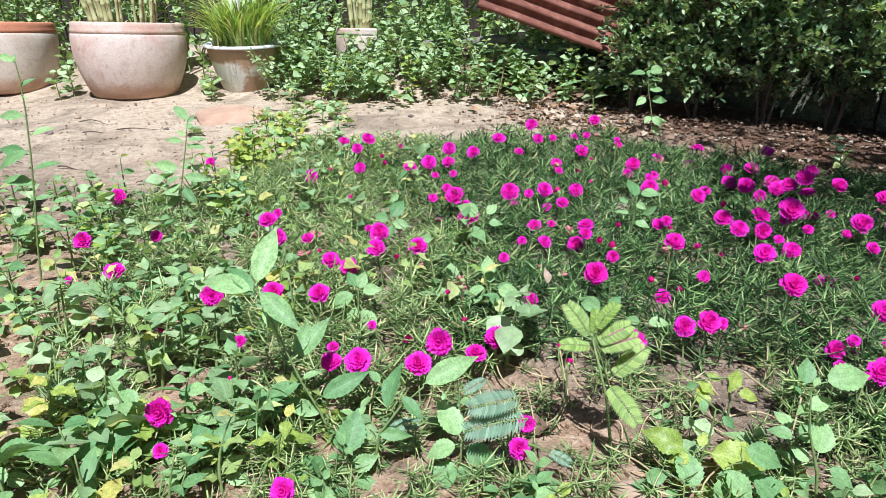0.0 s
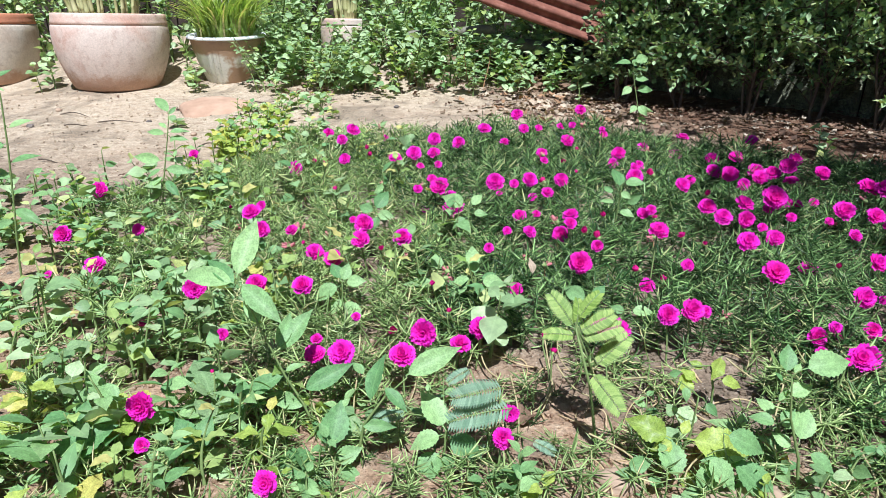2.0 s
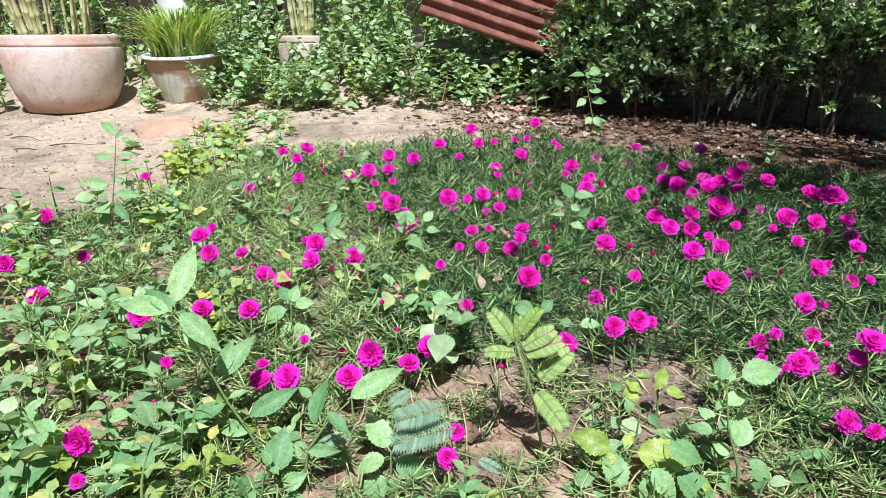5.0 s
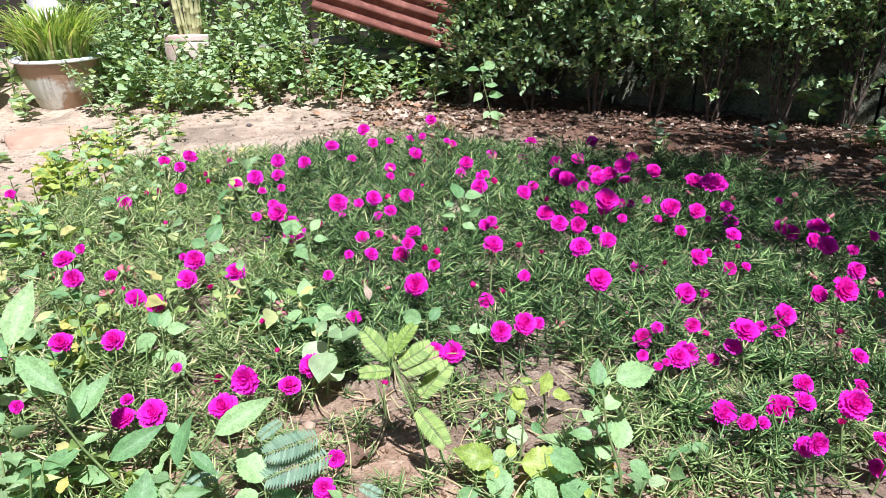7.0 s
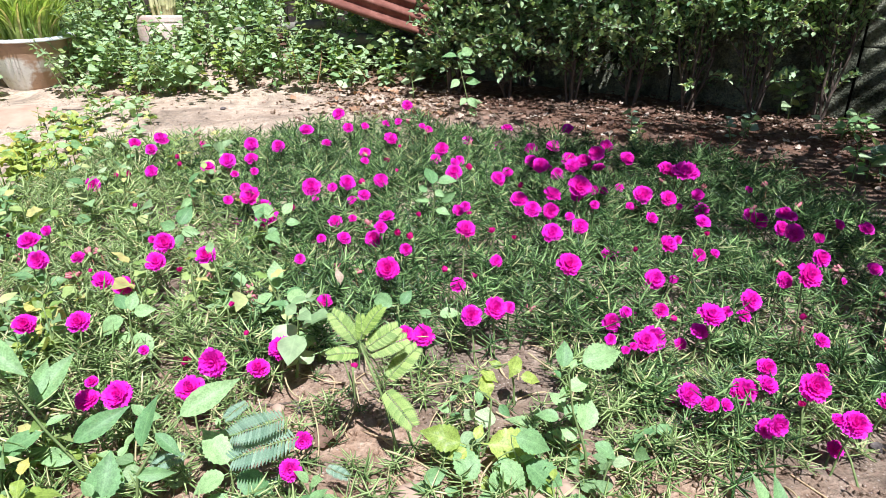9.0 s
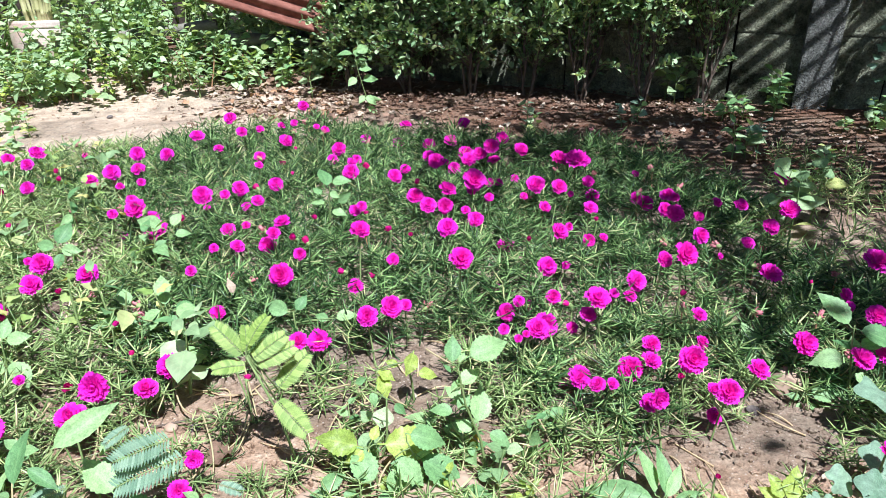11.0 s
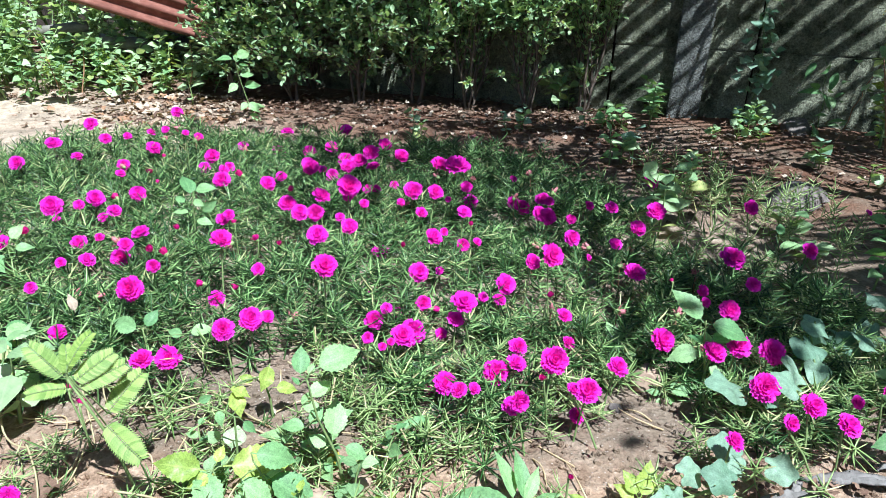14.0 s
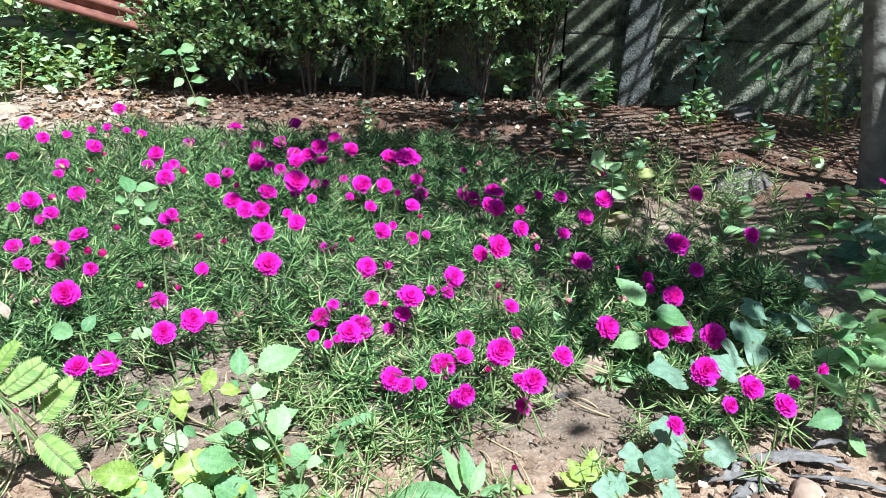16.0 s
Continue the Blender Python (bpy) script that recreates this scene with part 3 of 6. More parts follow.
for k in range(70):
    x, y = rng.uniform(-2.6, 1.9), rng.uniform(0.5, 4.1)
    s = rng.uniform(0.006, 0.018)
    bm = bmesh.new()
    bmesh.ops.create_icosphere(bm, subdivisions=2, radius=s)
    for p in bm.verts:
        p.co *= 1 + 0.25 * noise.noise(p.co * 60 + Vector((k, 0, 0)))
        p.co.z *= 0.6
    ob = bm_part("pebble", bm, STONE if k % 3 else GREYSTONE, smooth=True)
    ob.matrix_basis = pose(x, y, ground_height(x, y) + s * 0.3, 0, 0, rng.uniform(0, 360))
    tagged(ob, "small pebble lying on the soil", "pebble", "pebbles on the soil")


def build_crumbs(count):
    r = np.random.default_rng(44)
    ico = bmesh.new()
    bmesh.ops.create_cube(ico, size=1)
    bmesh.ops.bevel(ico, geom=ico.edges[:], offset=0.22, segments=1, affect="EDGES")
    ico.verts.ensure_lookup_table()
    v = np.array([p.co[:] for p in ico.verts])
    faces = [[p.index for p in f.verts] for f in ico.faces]
    ico.free()
    verts, polys = [], []
    for k in range(count):
        x, y = (r.uniform(-1.2, 1.9), r.uniform(0.55, 1.45)) if k % 2 else (r.uniform(-2.8, 3.0), r.uniform(0.6, 4.1))
        size = r.uniform(0.003, 0.012) * r.uniform(0.5, 1.2, 3)
        a = r.uniform(0, 6.28)
        w = v * size * (1 + r.normal(0, 0.15, v.shape))
        w = np.c_[w[:, 0] * math.cos(a) - w[:, 1] * math.sin(a) + x, w[:, 0] * math.sin(a) + w[:, 1] * math.cos(a) + y, w[:, 2] + ground_height(x, y) + size[2] * 0.3]
        polys += [[i + k * len(v) for i in f] for f in faces]
        verts.append(w)
    me = bpy.data.meshes.new("soil_crumbs")
    me.from_pydata(np.concatenate(verts).tolist(), [], polys)
    me.materials.append(SOIL)
    tagged(new("soil_crumbs", me), "crumbs and clods of dry soil on the ground", "soil", kind="stuff")


build_crumbs(11000)


def stick(x, y, heading, length, seed):
    r = np.random.default_rng(seed)
    h = radians(heading)
    bow = r.normal(0, 0.1)
    pts = [(length * t * math.cos(h) - bow * length * math.sin(3 * t) * math.sin(h), length * t * math.sin(h) + bow * length * math.sin(3 * t) * math.cos(h), 0.006 + 0.008 * math.sin(5 * t + seed)) for t in np.linspace(0, 1, 9)]
    ob = part("stick", tube_arrays(pts, np.linspace(0.0035, 0.0015, 9), 6), TWIG)
    ob.matrix_basis = pose(x, y, ground_height(x, y))
    tagged(ob, "thin dry stick lying on the soil", "stick", "dry sticks")


for k in range(26):
    x, y = (rng.uniform(-2.2, -0.9), rng.uniform(2.6, 3.9)) if k < 8 else (rng.uniform(-0.4, 1.6), rng.uniform(0.75, 1.25)) if k < 17 else (rng.uniform(1.2, 3.0), rng.uniform(1.6, 3.2))
    stick(x, y, rng.uniform(-30, 40), rng.uniform(0.08, 0.26), k)
for k, (x, y, heading, length) in enumerate([(0.36, 1.19, 222, 0.13), (0.13, 0.94, 233, 0.05), (-1.72, 3.37, 2, 0.24)]):
    stick(x, y, heading, length, 60 + k)


def dry_stem(x, y, heading, length, arch, seed):
    """A dead moss rose shoot, bent over and lying on the soil."""
    r = np.random.default_rng(seed)
    h, bow = radians(heading), r.normal(0, 0.22)
    pts = [(length * (t * math.cos(h) - bow * math.sin(3 * t) * math.sin(h)), length * (t * math.sin(h) + bow * math.sin(3 * t) * math.cos(h)), 0.003 + arch * math.sin(3.1 * t)) for t in np.linspace(0, 1, 10)]
    ob = part("dry_stem", tube_arrays(pts, np.linspace(0.0019, 0.0010, 10), 5), STRAW)
    ob.matrix_basis = pose(x, y, ground_height(x, y))
    tagged(ob, "pale dead moss rose stem bent over on the soil", "dry stem", "dead moss rose stems")


for k in range(64):
    x, y = (rng.uniform(0.08, 0.75), rng.uniform(0.98, 1.30)) if k < 40 else (rng.uniform(0.95, 1.55), rng.uniform(0.58, 0.86))
    dry_stem(x, y, rng.uniform(0, 360), rng.uniform(0.05, 0.14), rng.uniform(0.0, 0.014), 300 + k)


def bark_strip(x, y, heading, length, width, seed):
    """A torn, curled strip of dead bark lying on the soil, thick and splintered at both ends."""
    r = np.random.default_rng(seed)
    n, m = 12, 6
    v, u = [], []
    for i in range(n + 1):
        t = i / n
        for j in range(m + 1):
            f = j / m - 0.5
            torn = r.normal(0, 0.012) if i in (0, n) else 0
            w = width * (1 - 0.6 * abs(2 * t - 1) ** 3) * (1 + 0.45 * fbm(t * 9, 0.0, seed + (3 if f > 0 else 0)))
            v.append((length * t + torn, w * f + 0.02 * length * math.sin(4 * t + seed), 0.010 + 0.010 * math.sin(3.1 * t) - width * 0.7 * f * f + 0.006 * fbm(t * 14, f * 7, seed)))
            u.append((t, f + 0.5))
    q = [(i * (m + 1) + j, (i + 1) * (m + 1) + j, (i + 1) * (m + 1) + j + 1, i * (m + 1) + j + 1) for i in range(n) for j in range(m)]
    ob = part("bark_strip", (np.array(v), np.array(q), np.array(u)), DEADWOOD)
    ob.modifiers.new("thickness", "SOLIDIFY").thickness = 0.004
    ob.matrix_basis = pose(x, y, ground_height(x, y), 0, 0, heading)
    tagged(ob, "grey weathered strip of dead bark lying on the soil", "bark", "dead bark strips")


for k, (x, y, heading, length, width) in enumerate([(1.34, 0.625, -28, 0.15, 0.022), (1.36, 0.605, -31, 0.13, 0.014), (1.24, 0.615, -20, 0.09, 0.018), (1.40, 0.545, -40, 0.13, 0.009), (1.26, 0.575, -8, 0.06, 0.022), (1.28, 0.60, 25, 0.05, 0.013), (1.47, 0.60, -33, 0.10, 0.011), (1.30, 0.59, -50, 0.06, 0.010)]):
    bark_strip(x, y, heading, length, width, 5 + k)


# ---- rusted corrugated sheet, timber and made-up dark backdrop wall ----
def corrugated(place, turn, tilt, slope, length, width, label):
    sheet = thing("corrugated_sheet", place, label, "metal sheet")
    v, q, u = [], [], []
    nx, ny = 40, int(width / 0.0095)
    for i in range(nx + 1):
        for j in range(ny + 1):
            x, y = length * i / nx, width * j / ny
            z = 0.017 * math.sin(2 * math.pi * y / 0.076) + 0.012 * fbm(x * 2, y * 2, 5)
            edge = 0.010 * fbm(x * 14, 0, 9) if j == 0 else 0
            v.append((x, y + edge, z)), u.append((i / nx, j / ny))
    q = [(i * (ny + 1) + j, (i + 1) * (ny + 1) + j, (i + 1) * (ny + 1) + j + 1, i * (ny + 1) + j + 1) for i in range(nx) for j in range(ny)]
    ob = part("sheet", (np.array(v), np.array(q), np.array(u)), RUST, sheet)
    mod = ob.modifiers.new("thickness", "SOLIDIFY")
    mod.thickness = 0.0015
    sheet.matrix_basis = pose(*place) @ pose(0, 0, 0, 0, 0, turn) @ pose(0, 0, 0, 0, slope, 0) @ pose(0, 0, 0, tilt, 0, 0)
    return sheet


corrugated((0.09, 4.36, 0.53), -4, 74, 18.5, 1.65, 0.95, "rust-red corrugated iron sheet leaning at a slant behind the weeds")


def timber(name, a, b, radius, label, seed):
    a, b = Vector(a), Vector(b)
    pts = [a.lerp(b, t) + Vector((0, 0, 0.01 * fbm(t * 3, seed))) for t in np.linspace(0, 1, 12)]
    ob = part(name, tube_arrays(pts, [radius * (1 + 0.12 * fbm(t * 4, seed + 2)) for t in np.linspace(0, 1, 12)], 10), BARK)
    return tagged(ob, label, "timber")


timber("log", (-0.25, 4.62, 0.28), (0.30, 4.55, 0.33), 0.03, "old weathered log lying in the weeds", 3)
timber("log", (0.35, 4.50, 0.26), (1.6, 4.70, 0.06), 0.04, "dark rotting beam under the iron sheet", 8)
trunk = part("old_trunk", tube_arrays([(-1.50, 5.0, -0.05), (-1.55, 5.0, 0.3), (-1.62, 5.02, 0.8), (-1.70, 5.05, 1.6)], [0.13, 0.115, 0.10, 0.09], 14), WHITEWASH)
tagged(trunk, "whitewashed tree trunk behind the basin", "tree trunk")


def backdrop_wall():
    # made-up boards, put where there is only shaded dark behind the pots
    wall = thing("wall_back", (0, 6.1, 0), "made-up dark board wall standing for the shaded dark behind the garden", "wall", kind="structure")
    x = -5.5
    while x < 2.6:
        w = rng.uniform(0.16, 0.22)
        bm_part("board", box_arrays(x, x + w - 0.012, 0, 0.025 + rng.uniform(0, 0.01), -0.05, 2.4 + rng.uniform(-0.03, 0.03), 0.004), DARKWOOD, wall)
        x += w
    bm_part("backing", box_arrays(-5.5, 2.6, 0.04, 0.07, -0.05, 2.38, 0.004), DARKWOOD, wall)


backdrop_wall()


# ---- broad-leaved weeds ----
def leaf_set(name, mat, n, **kw):
    return [quads_mesh(name, *leaf_arrays(seed=k, **{**kw, "droop": kw.get("droop", 0.25) * (0.6 + 0.4 * k)}), mat=mat) for k in range(n)]


OVATE = dict(width=0.56, rows=18, cols=5, fold=0.24, droop=0.24, teeth=0.065, widest=0.40, stalk=0.12)
LANCE = dict(width=0.36, rows=16, cols=5, fold=0.30, droop=0.22, teeth=0.03, widest=0.42, stalk=0.06)
ROUND = dict(width=0.80, rows=10, cols=5, fold=0.15, droop=0.25, teeth=0.03, widest=0.44, stalk=0.15)
KINDS = {
    "weed": (leaf_set("leaf", WEED, 3, **OVATE), STEM),
    "lance": (leaf_set("leaf", WEED, 3, **LANCE), STEM),
    "lime": (leaf_set("leaf", LIME, 3, **{**OVATE, "wave": 0.25}), STEM),
    "yellow": (leaf_set("leaf", YELLOWING, 3, **{**OVATE, "wave": 0.25}), STEM),
    "blue": (leaf_set("leaf", BLUE, 3, **{**ROUND, "width": 1.0, "widest": 0.36}), STEM),
    "bank": (leaf_set("leaf", BANK, 3, **{**ROUND, "width": 0.66, "teeth": 0.0, "rows": 6}), REDSTEM),
    "round": (leaf_set("leaf", BANK, 3, **{**ROUND, "teeth": 0.0, "rows": 6}), STEM),
}


GATHERED = {"bank": leaf_arrays(0.64, 5, 3, 0.15, 0.3, 0, 0.44, 0.12), "round": leaf_arrays(0.8, 5, 3, 0.15, 0.3, 0, 0.44, 0.12), "weed": leaf_arrays(0.56, 8, 3, 0.2, 0.25, 0.05, 0.4, 0.12), "lime": leaf_arrays(0.56, 8, 3, 0.2, 0.25, 0.05, 0.4, 0.12, 0.25), "lance": leaf_arrays(0.36, 8, 3, 0.3, 0.25, 0.03, 0.42, 0.06)}
GATHERED_LEAF = {"bank": BANKFAR, "round": BANKFAR, "weed": WEEDFAR, "lance": WEEDFAR, "lime": LIMEFAR}


def weed(place, height, leaf, kind="weed", pairs=5, lean=(0.0, 0.0), label="", group="", seed=0, taper=0.55, rise=0.35, into=None, joined=False):
    """An upright weed: a bending stem with leaves in crossed pairs, each leaf a part of its own."""
    r = np.random.default_rng(seed)
    meshes, stem_mat = KINDS[kind]
    x0, y0 = place
    z0 = ground_height(x0, y0)
    plant = None if into is not None else thing({"weed": "weed", "lance": "tall_weed", "lime": "yellow_weed", "round": "seedling", "bank": "creeper", "blue": "blue_leaved_weed", "yellow": "yellow_weed"}[kind], (x0, y0, z0), label or "broad-leaved green weed growing in the flower bed", "weed", group)
    bend, held = r.normal(0, 0.03, 2), []

    def at(t):
        return np.array([lean[0] * t ** 1.3 + bend[0] * math.sin(3 * t) * height, lean[1] * t ** 1.3 + bend[1] * math.sin(2.4 * t) * height, height * t])

    ts = np.linspace(0, 1, 9)
    rad = 0.0018 + 0.008 * height
    stalk = tube_arrays([at(t) - (0, 0, 0.01 if t == 0 else 0) for t in ts], [rad * (1.15 - 0.75 * t) for t in ts], 6)
    if plant:
        part("stem", stalk, stem_mat, plant)
    a = r.uniform(0, 6.28)
    for k in range(pairs):
        t = 0.22 + 0.76 * k / max(1, pairs - 1)
        a += 1.571 + r.normal(0, 0.25)
        size = leaf * (1 - taper * abs(t - 0.55) * 1.3) * r.uniform(0.75, 1.15)
        for side in (0, math.pi):
            if r.uniform() < 0.07:
                continue
            b = a + side + r.normal(0, 0.25)
            up = rise + 0.75 * max(0.0, t - 0.75) + r.normal(0, 0.3)
            way = np.array([[math.cos(b), math.sin(b), up]])
            s = size * r.uniform(0.8, 1.15)
            m = aim(np.array([at(t)]), way, [s], np.array([r.normal(0, 0.45)]))[0]
            if into is not None or joined:
                held.append(m)
                continue
            ob = new("leaf", meshes[int(r.integers(len(meshes)))])
            ob.parent = plant
            ob.matrix_basis = Matrix(m.tolist())
    if joined:
        tagged(part("foliage", scatter(GATHERED[kind], np.array(held)), GATHERED_LEAF[kind], plant), kind="stuff")
    if into is not None:
        shift = np.array([x0, y0, z0])
        held = np.array(held)
        held[:, :3, 3] += shift
        into.append(((stalk[0] + shift, stalk[1], stalk[2]), scatter(GATHERED[kind], held)))
    return plant


def gathered(name, into, label, mat):
    """Weeds past counting, as one growth: stems and leaves."""
    whole = thing(name, (0, 0, 0), label, "weeds", kind="stuff")
    tagged(part("stem", join_arrays([a for a, b in into]), STEM, whole), kind="stuff")
    tagged(part("foliage", join_arrays([b for a, b in into]), mat, whole), kind="stuff")


def single_weed(foot, kind, label, stem, leaves):
    """A weed standing singly: a stem through the given points, and leaves turned to the sun on short stalks."""
    z0 = ground_height(*foot)
    r = np.random.default_rng(int(1000 * (foot[0] + 3) + 10 * foot[1]))
    meshes, stem_mat = KINDS[kind]
    plant = thing({"weed": "weed", "lance": "tall_weed", "lime": "yellow_weed"}[kind], (*foot, z0), label, "weed")
    pts = [np.array((0.0, 0.0, -1.0))] + [np.array(p, float) for p in stem]
    line = np.array([pts[i] * (1 - t) + pts[i + 1] * t for i in range(len(pts) - 1) for t in (0, 0.25, 0.5, 0.75)] + [pts[-1]]) / 100
    part("stem", tube_arrays(line, np.linspace(0.0028, 0.0013, len(line)), 6), stem_mat, plant)
    for *start, dx, dy, dz in leaves:
        p, way = np.array(start) / 100, np.array((dx, dy, dz)) / 100
        near = line[np.argmin(np.linalg.norm(line - p, axis=1))]
        if np.linalg.norm(near - p) > 0.004:
            part("leaf_stalk", tube_arrays([near, (near + p) / 2 + (0, 0, 0.003), p], [0.0011, 0.001, 0.0009], 5), stem_mat, plant)
        size = np.linalg.norm(way) * 1.06
        up = np.array((0.05, -0.62, 0.78)) + r.normal(0, 0.22, 3)
        y = way / np.linalg.norm(way)
        x = np.cross(y, up)
        x /= np.linalg.norm(x)
        m = np.eye(4)
        m[:3, 0], m[:3, 1], m[:3, 2], m[:3, 3] = x * size, y * size, np.cross(x, y) * size, p
        ob = new("leaf", meshes[int(r.integers(len(meshes)))])
        ob.parent = plant
        ob.matrix_basis = Matrix(m.tolist())


# weeds standing singly at the front of the bed: foot, stem and leaves (from, along) in centimetres
single_weed((-0.13, 1.03), "lance", "tall lance-leaved green weed in front of the bed", [(-2.3, 0, 5.8), (-4.9, 0, 11.3), (-8.2, 0, 20.7), (-10.8, 0, 28.7)], [(-11, 0, 29.7, 1.8, 7.2, 7.2), (-11.4, 0, 28.7, -9.1, 1.4, 1.4), (-10.5, 0, 28.7, 7, -4.2, -4.2), (-11.5, 0, 28, -5, 3.7, 3.7), (-8.2, 0, 21, -3.3, 4.1, 4.1), (-5.4, 0, 15.9, 4.4, 5.3, 5.3), (-5.6, 0, 16.6, 1.6, 4.4, 4.4), (-4.9, 0, 11.3, -7.6, -2.7, -2.7), (-2, 0, 8.2, 7.8, 3.4, 3.5), (-1.7, 0, 5, -7.5, 1.4, 1.4), (-1, 0, 2.6, 6.4, -4.5, -3.2), (-4.8, 0, 12.1, 3.1, 1.1, 1.1)])
single_weed((-0.08, 0.92), "weed", "large ovate-leaved green weed at the bed's front", [(-0.2, 0, 2.3), (-0.5, 0, 5.3)], [(-1.9, 0, 3, -8, -1.3, -1.3), (-0.2, 0, 2.3, 4.4, 1.6, 1.6), (-0.6, 0, 4.6, 1.2, 5.4, 5.4), (-0.3, 0, 0.7, 5, -0.8, -0.8), (-1.4, 0, 1.5, -2.8, -1.8, -1.8)])
single_weed((-0.05, 0.95), "lance", "lance-leaved green weed with upright leaves", [(1.6, 0, 7.4), (5, 0, 12.6), (8.7, 0, 16.5)], [(2.8, 0, 11.8, 1.1, 5.5, 5.5), (5.1, 0, 14.8, 3.7, -2.5, -2.5), (1, 0, 7.4, 5.5, -0.2, -0.2), (8.5, 0, 16.9, 8.2, 3.4, 3.4), (-0.4, 0, 5.9, -3.1, 2.6, 2.6)])
single_weed((0.09, 0.95), "weed", "green weed with broad deeply veined leaves", [(0.7, 0, 3.5), (0.7, 0, 6.2)], [(0.8, 0, 7, -3.9, 4.3, 4.3), (0.4, 0, 6.2, -5.3, -1.4, -1.4), (1, 0, 6.2, 5.5, -2.5, -2.5), (0.2, 0, 3.1, -4.3, -4.1, -3.7), (1.4, 0, 7.3, 0.6, 1.9, 1.9), (0.4, 0, 2.7, 2.5, -2.9, -2.9)])
single_weed((0.66, 0.92), "weed", "upright ovate-leaved green weed on bare soil", [(-1.2, 0.2, 6.3), (-3.7, 0.6, 13.7), (-4.9, 0.8, 20.8)], [(-5.8, 1, 21.4, 1.1, 3, 3.2), (-3.8, 0.6, 22.5, 6.9, 0.5, 1.7), (-6, 1, 19.9, -0.6, 1.2, 1.1), (-5, 0.8, 17.7, 3.8, 0.8, 1.4), (-6, 1, 16.2, 2, 1.1, 1.4), (-5.3, 0.9, 12.3, -3.6, 1.4, 0.7), (-5.1, 0.8, 12.6, 2.6, 1.3, 1.7), (-1.7, 0.3, 9.2, 2.2, 4.1, 4.4), (-0.2, 0, 8, 3.2, -2.4, -1.8), (-2.4, 0.4, 8, -2.3, 2, 1.6), (-2.1, 0.3, 2.8, -0.6, 1.4, 1.3), (0.1, 0, 2.8, 1.8, -0.5, -0.2), (-4.7, 0.8, 21.5, 1.2, 1, 1.2)])
single_weed((0.48, 0.95), "lime", "yellow-green serrate weed with mottled leaves", [(-0.5, 0, 4.1), (-1.2, 0, 7.6)], [(-2.1, 0, 8, -6.6, 2.1, 2.1), (-1.2, 0, 7.4, -1.6, -3.6, -3.6), (0.3, 0, 8.1, 9.5, -1.5, -1.4), (0.4, 0, 1.8, 2, -3.5, -2.4), (-0.7, 0, 8.7, 1.5, 1.7, 1.7), (-1.4, 0, 7.2, -3.8, -0.8, -0.8)])
single_weed((0.56, 0.91), "weed", "broad-leaved green weed at the bed's front", [(-1.8, 0, 4.5), (-3.8, 0, 10.4)], [(-4, 0, 12, 5.9, -1.8, -1.8), (-5.8, 0, 7.8, 3.5, -3.5, -3.4), (-2.2, 0, 7.1, 6.3, -4.4, -4.3), (-6.8, 0, 6, 0.9, -3.6, -3.6), (-2, 0, 6, 3.5, -0.4, -0.4)])
single_weed((0.59, 1.13), "lime", "wilting yellow-green weed on bare soil", [(-0.3, 0, 4.2), (-1.3, 0, 9.2)], [(-7.2, 0, 8.4, 3.3, -1.6, -1.6), (-6.4, 0, 8, 0.5, -3.5, -3.5), (0.3, 0, 11.3, -2.2, -3, -3), (0.5, 0, 6.3, 3.9, -0.9, -0.8), (-2.6, 0, 8.4, -2.3, 1, 1)])
single_weed((0.42, 0.91), "weed", "low green weed at the bed's front", [(-0.8, 0, 2.2)], [(-4, 0, 4.9, 4.3, 0.8, 0.8), (-1.5, 0, 3, -3.6, 0.6, 0.6), (-0.6, 0, 3, 2.9, -0.8, -0.8), (-1, 0, 1.5, -1.1, -1.6, -1.6)])
single_weed((1.38, 0.88), "weed", "tall broad-leaved weed standing over the flowers", [(-1.1, 0.5, 5.9), (-2.1, 1, 11.8), (-2.5, 1.2, 16.3)], [(-2.7, 1.3, 15.7, -2.4, 6.3, 4.6), (-2.2, 1, 15.7, 6, -4.7, -1.7), (-1.2, 0.5, 11, -2.7, 2.8, 1.4), (-1.1, 0.5, 11.7, 4.8, -1, 1.1), (-2.4, 1.1, 9.9, -6, 1.6, -1.2), (-1.1, 0.5, 5.9, 3.5, -3.2, -1.4), (-1.1, 0.5, 10.2, 0.7, 2.3, 2.4)])
single_weed((1.30, 1.02), "weed", "small green weed among the moss roses", [(-1.3, 0.6, 2.9)], [(-1.5, 0.7, 3.5, 0, 5.1, 4.7), (-1.2, 0.6, 2.6, 4.6, -2.2, -0.1)])
single_weed((1.29, 0.89), "weed", "small green weed beside a stone", [(-0.7, 0.3, 1.7)], [(-1.1, 0.5, 1.7, -2.2, 1.5, 0.4), (-0.4, 0.2, 2.6, 5.6, -1.9, 0.7), (-0.3, 0.2, 0.7, 1.8, -1.9, -1), (-0.6, 0.3, 0.7, -1.9, -0.3, -1)])
single_weed((0.88, 0.75), "lance", "lance-leaved weed at the bed's front edge", [(0.1, 0, 2.3)], [(-0.9, 0.4, 3.3, 0.2, 5.4, 5), (0.4, -0.2, 3.4, 1.6, 4.8, 5), (-0.7, 0.3, 2.6, -9.6, 5, 0.4), (1.6, -0.7, 2.9, 4.2, -1, 0.9), (0.5, -0.3, 3, 3.7, 2.1, 3.5)])
single_weed((1.06, 0.68), "lime", "serrate pale green weed at the bed's front edge", [(-0.8, 0.4, 2.3)], [(-0.8, 0.4, 2.7, 3.7, 2.5, 3.8), (-1.4, 0.6, 2.7, -2.1, 2.6, 1.5), (-8, 3.8, 1.1, -1.5, 2, 1.2), (-1.2, 0.5, 3.1, -0.4, 3.2, 2.7)])
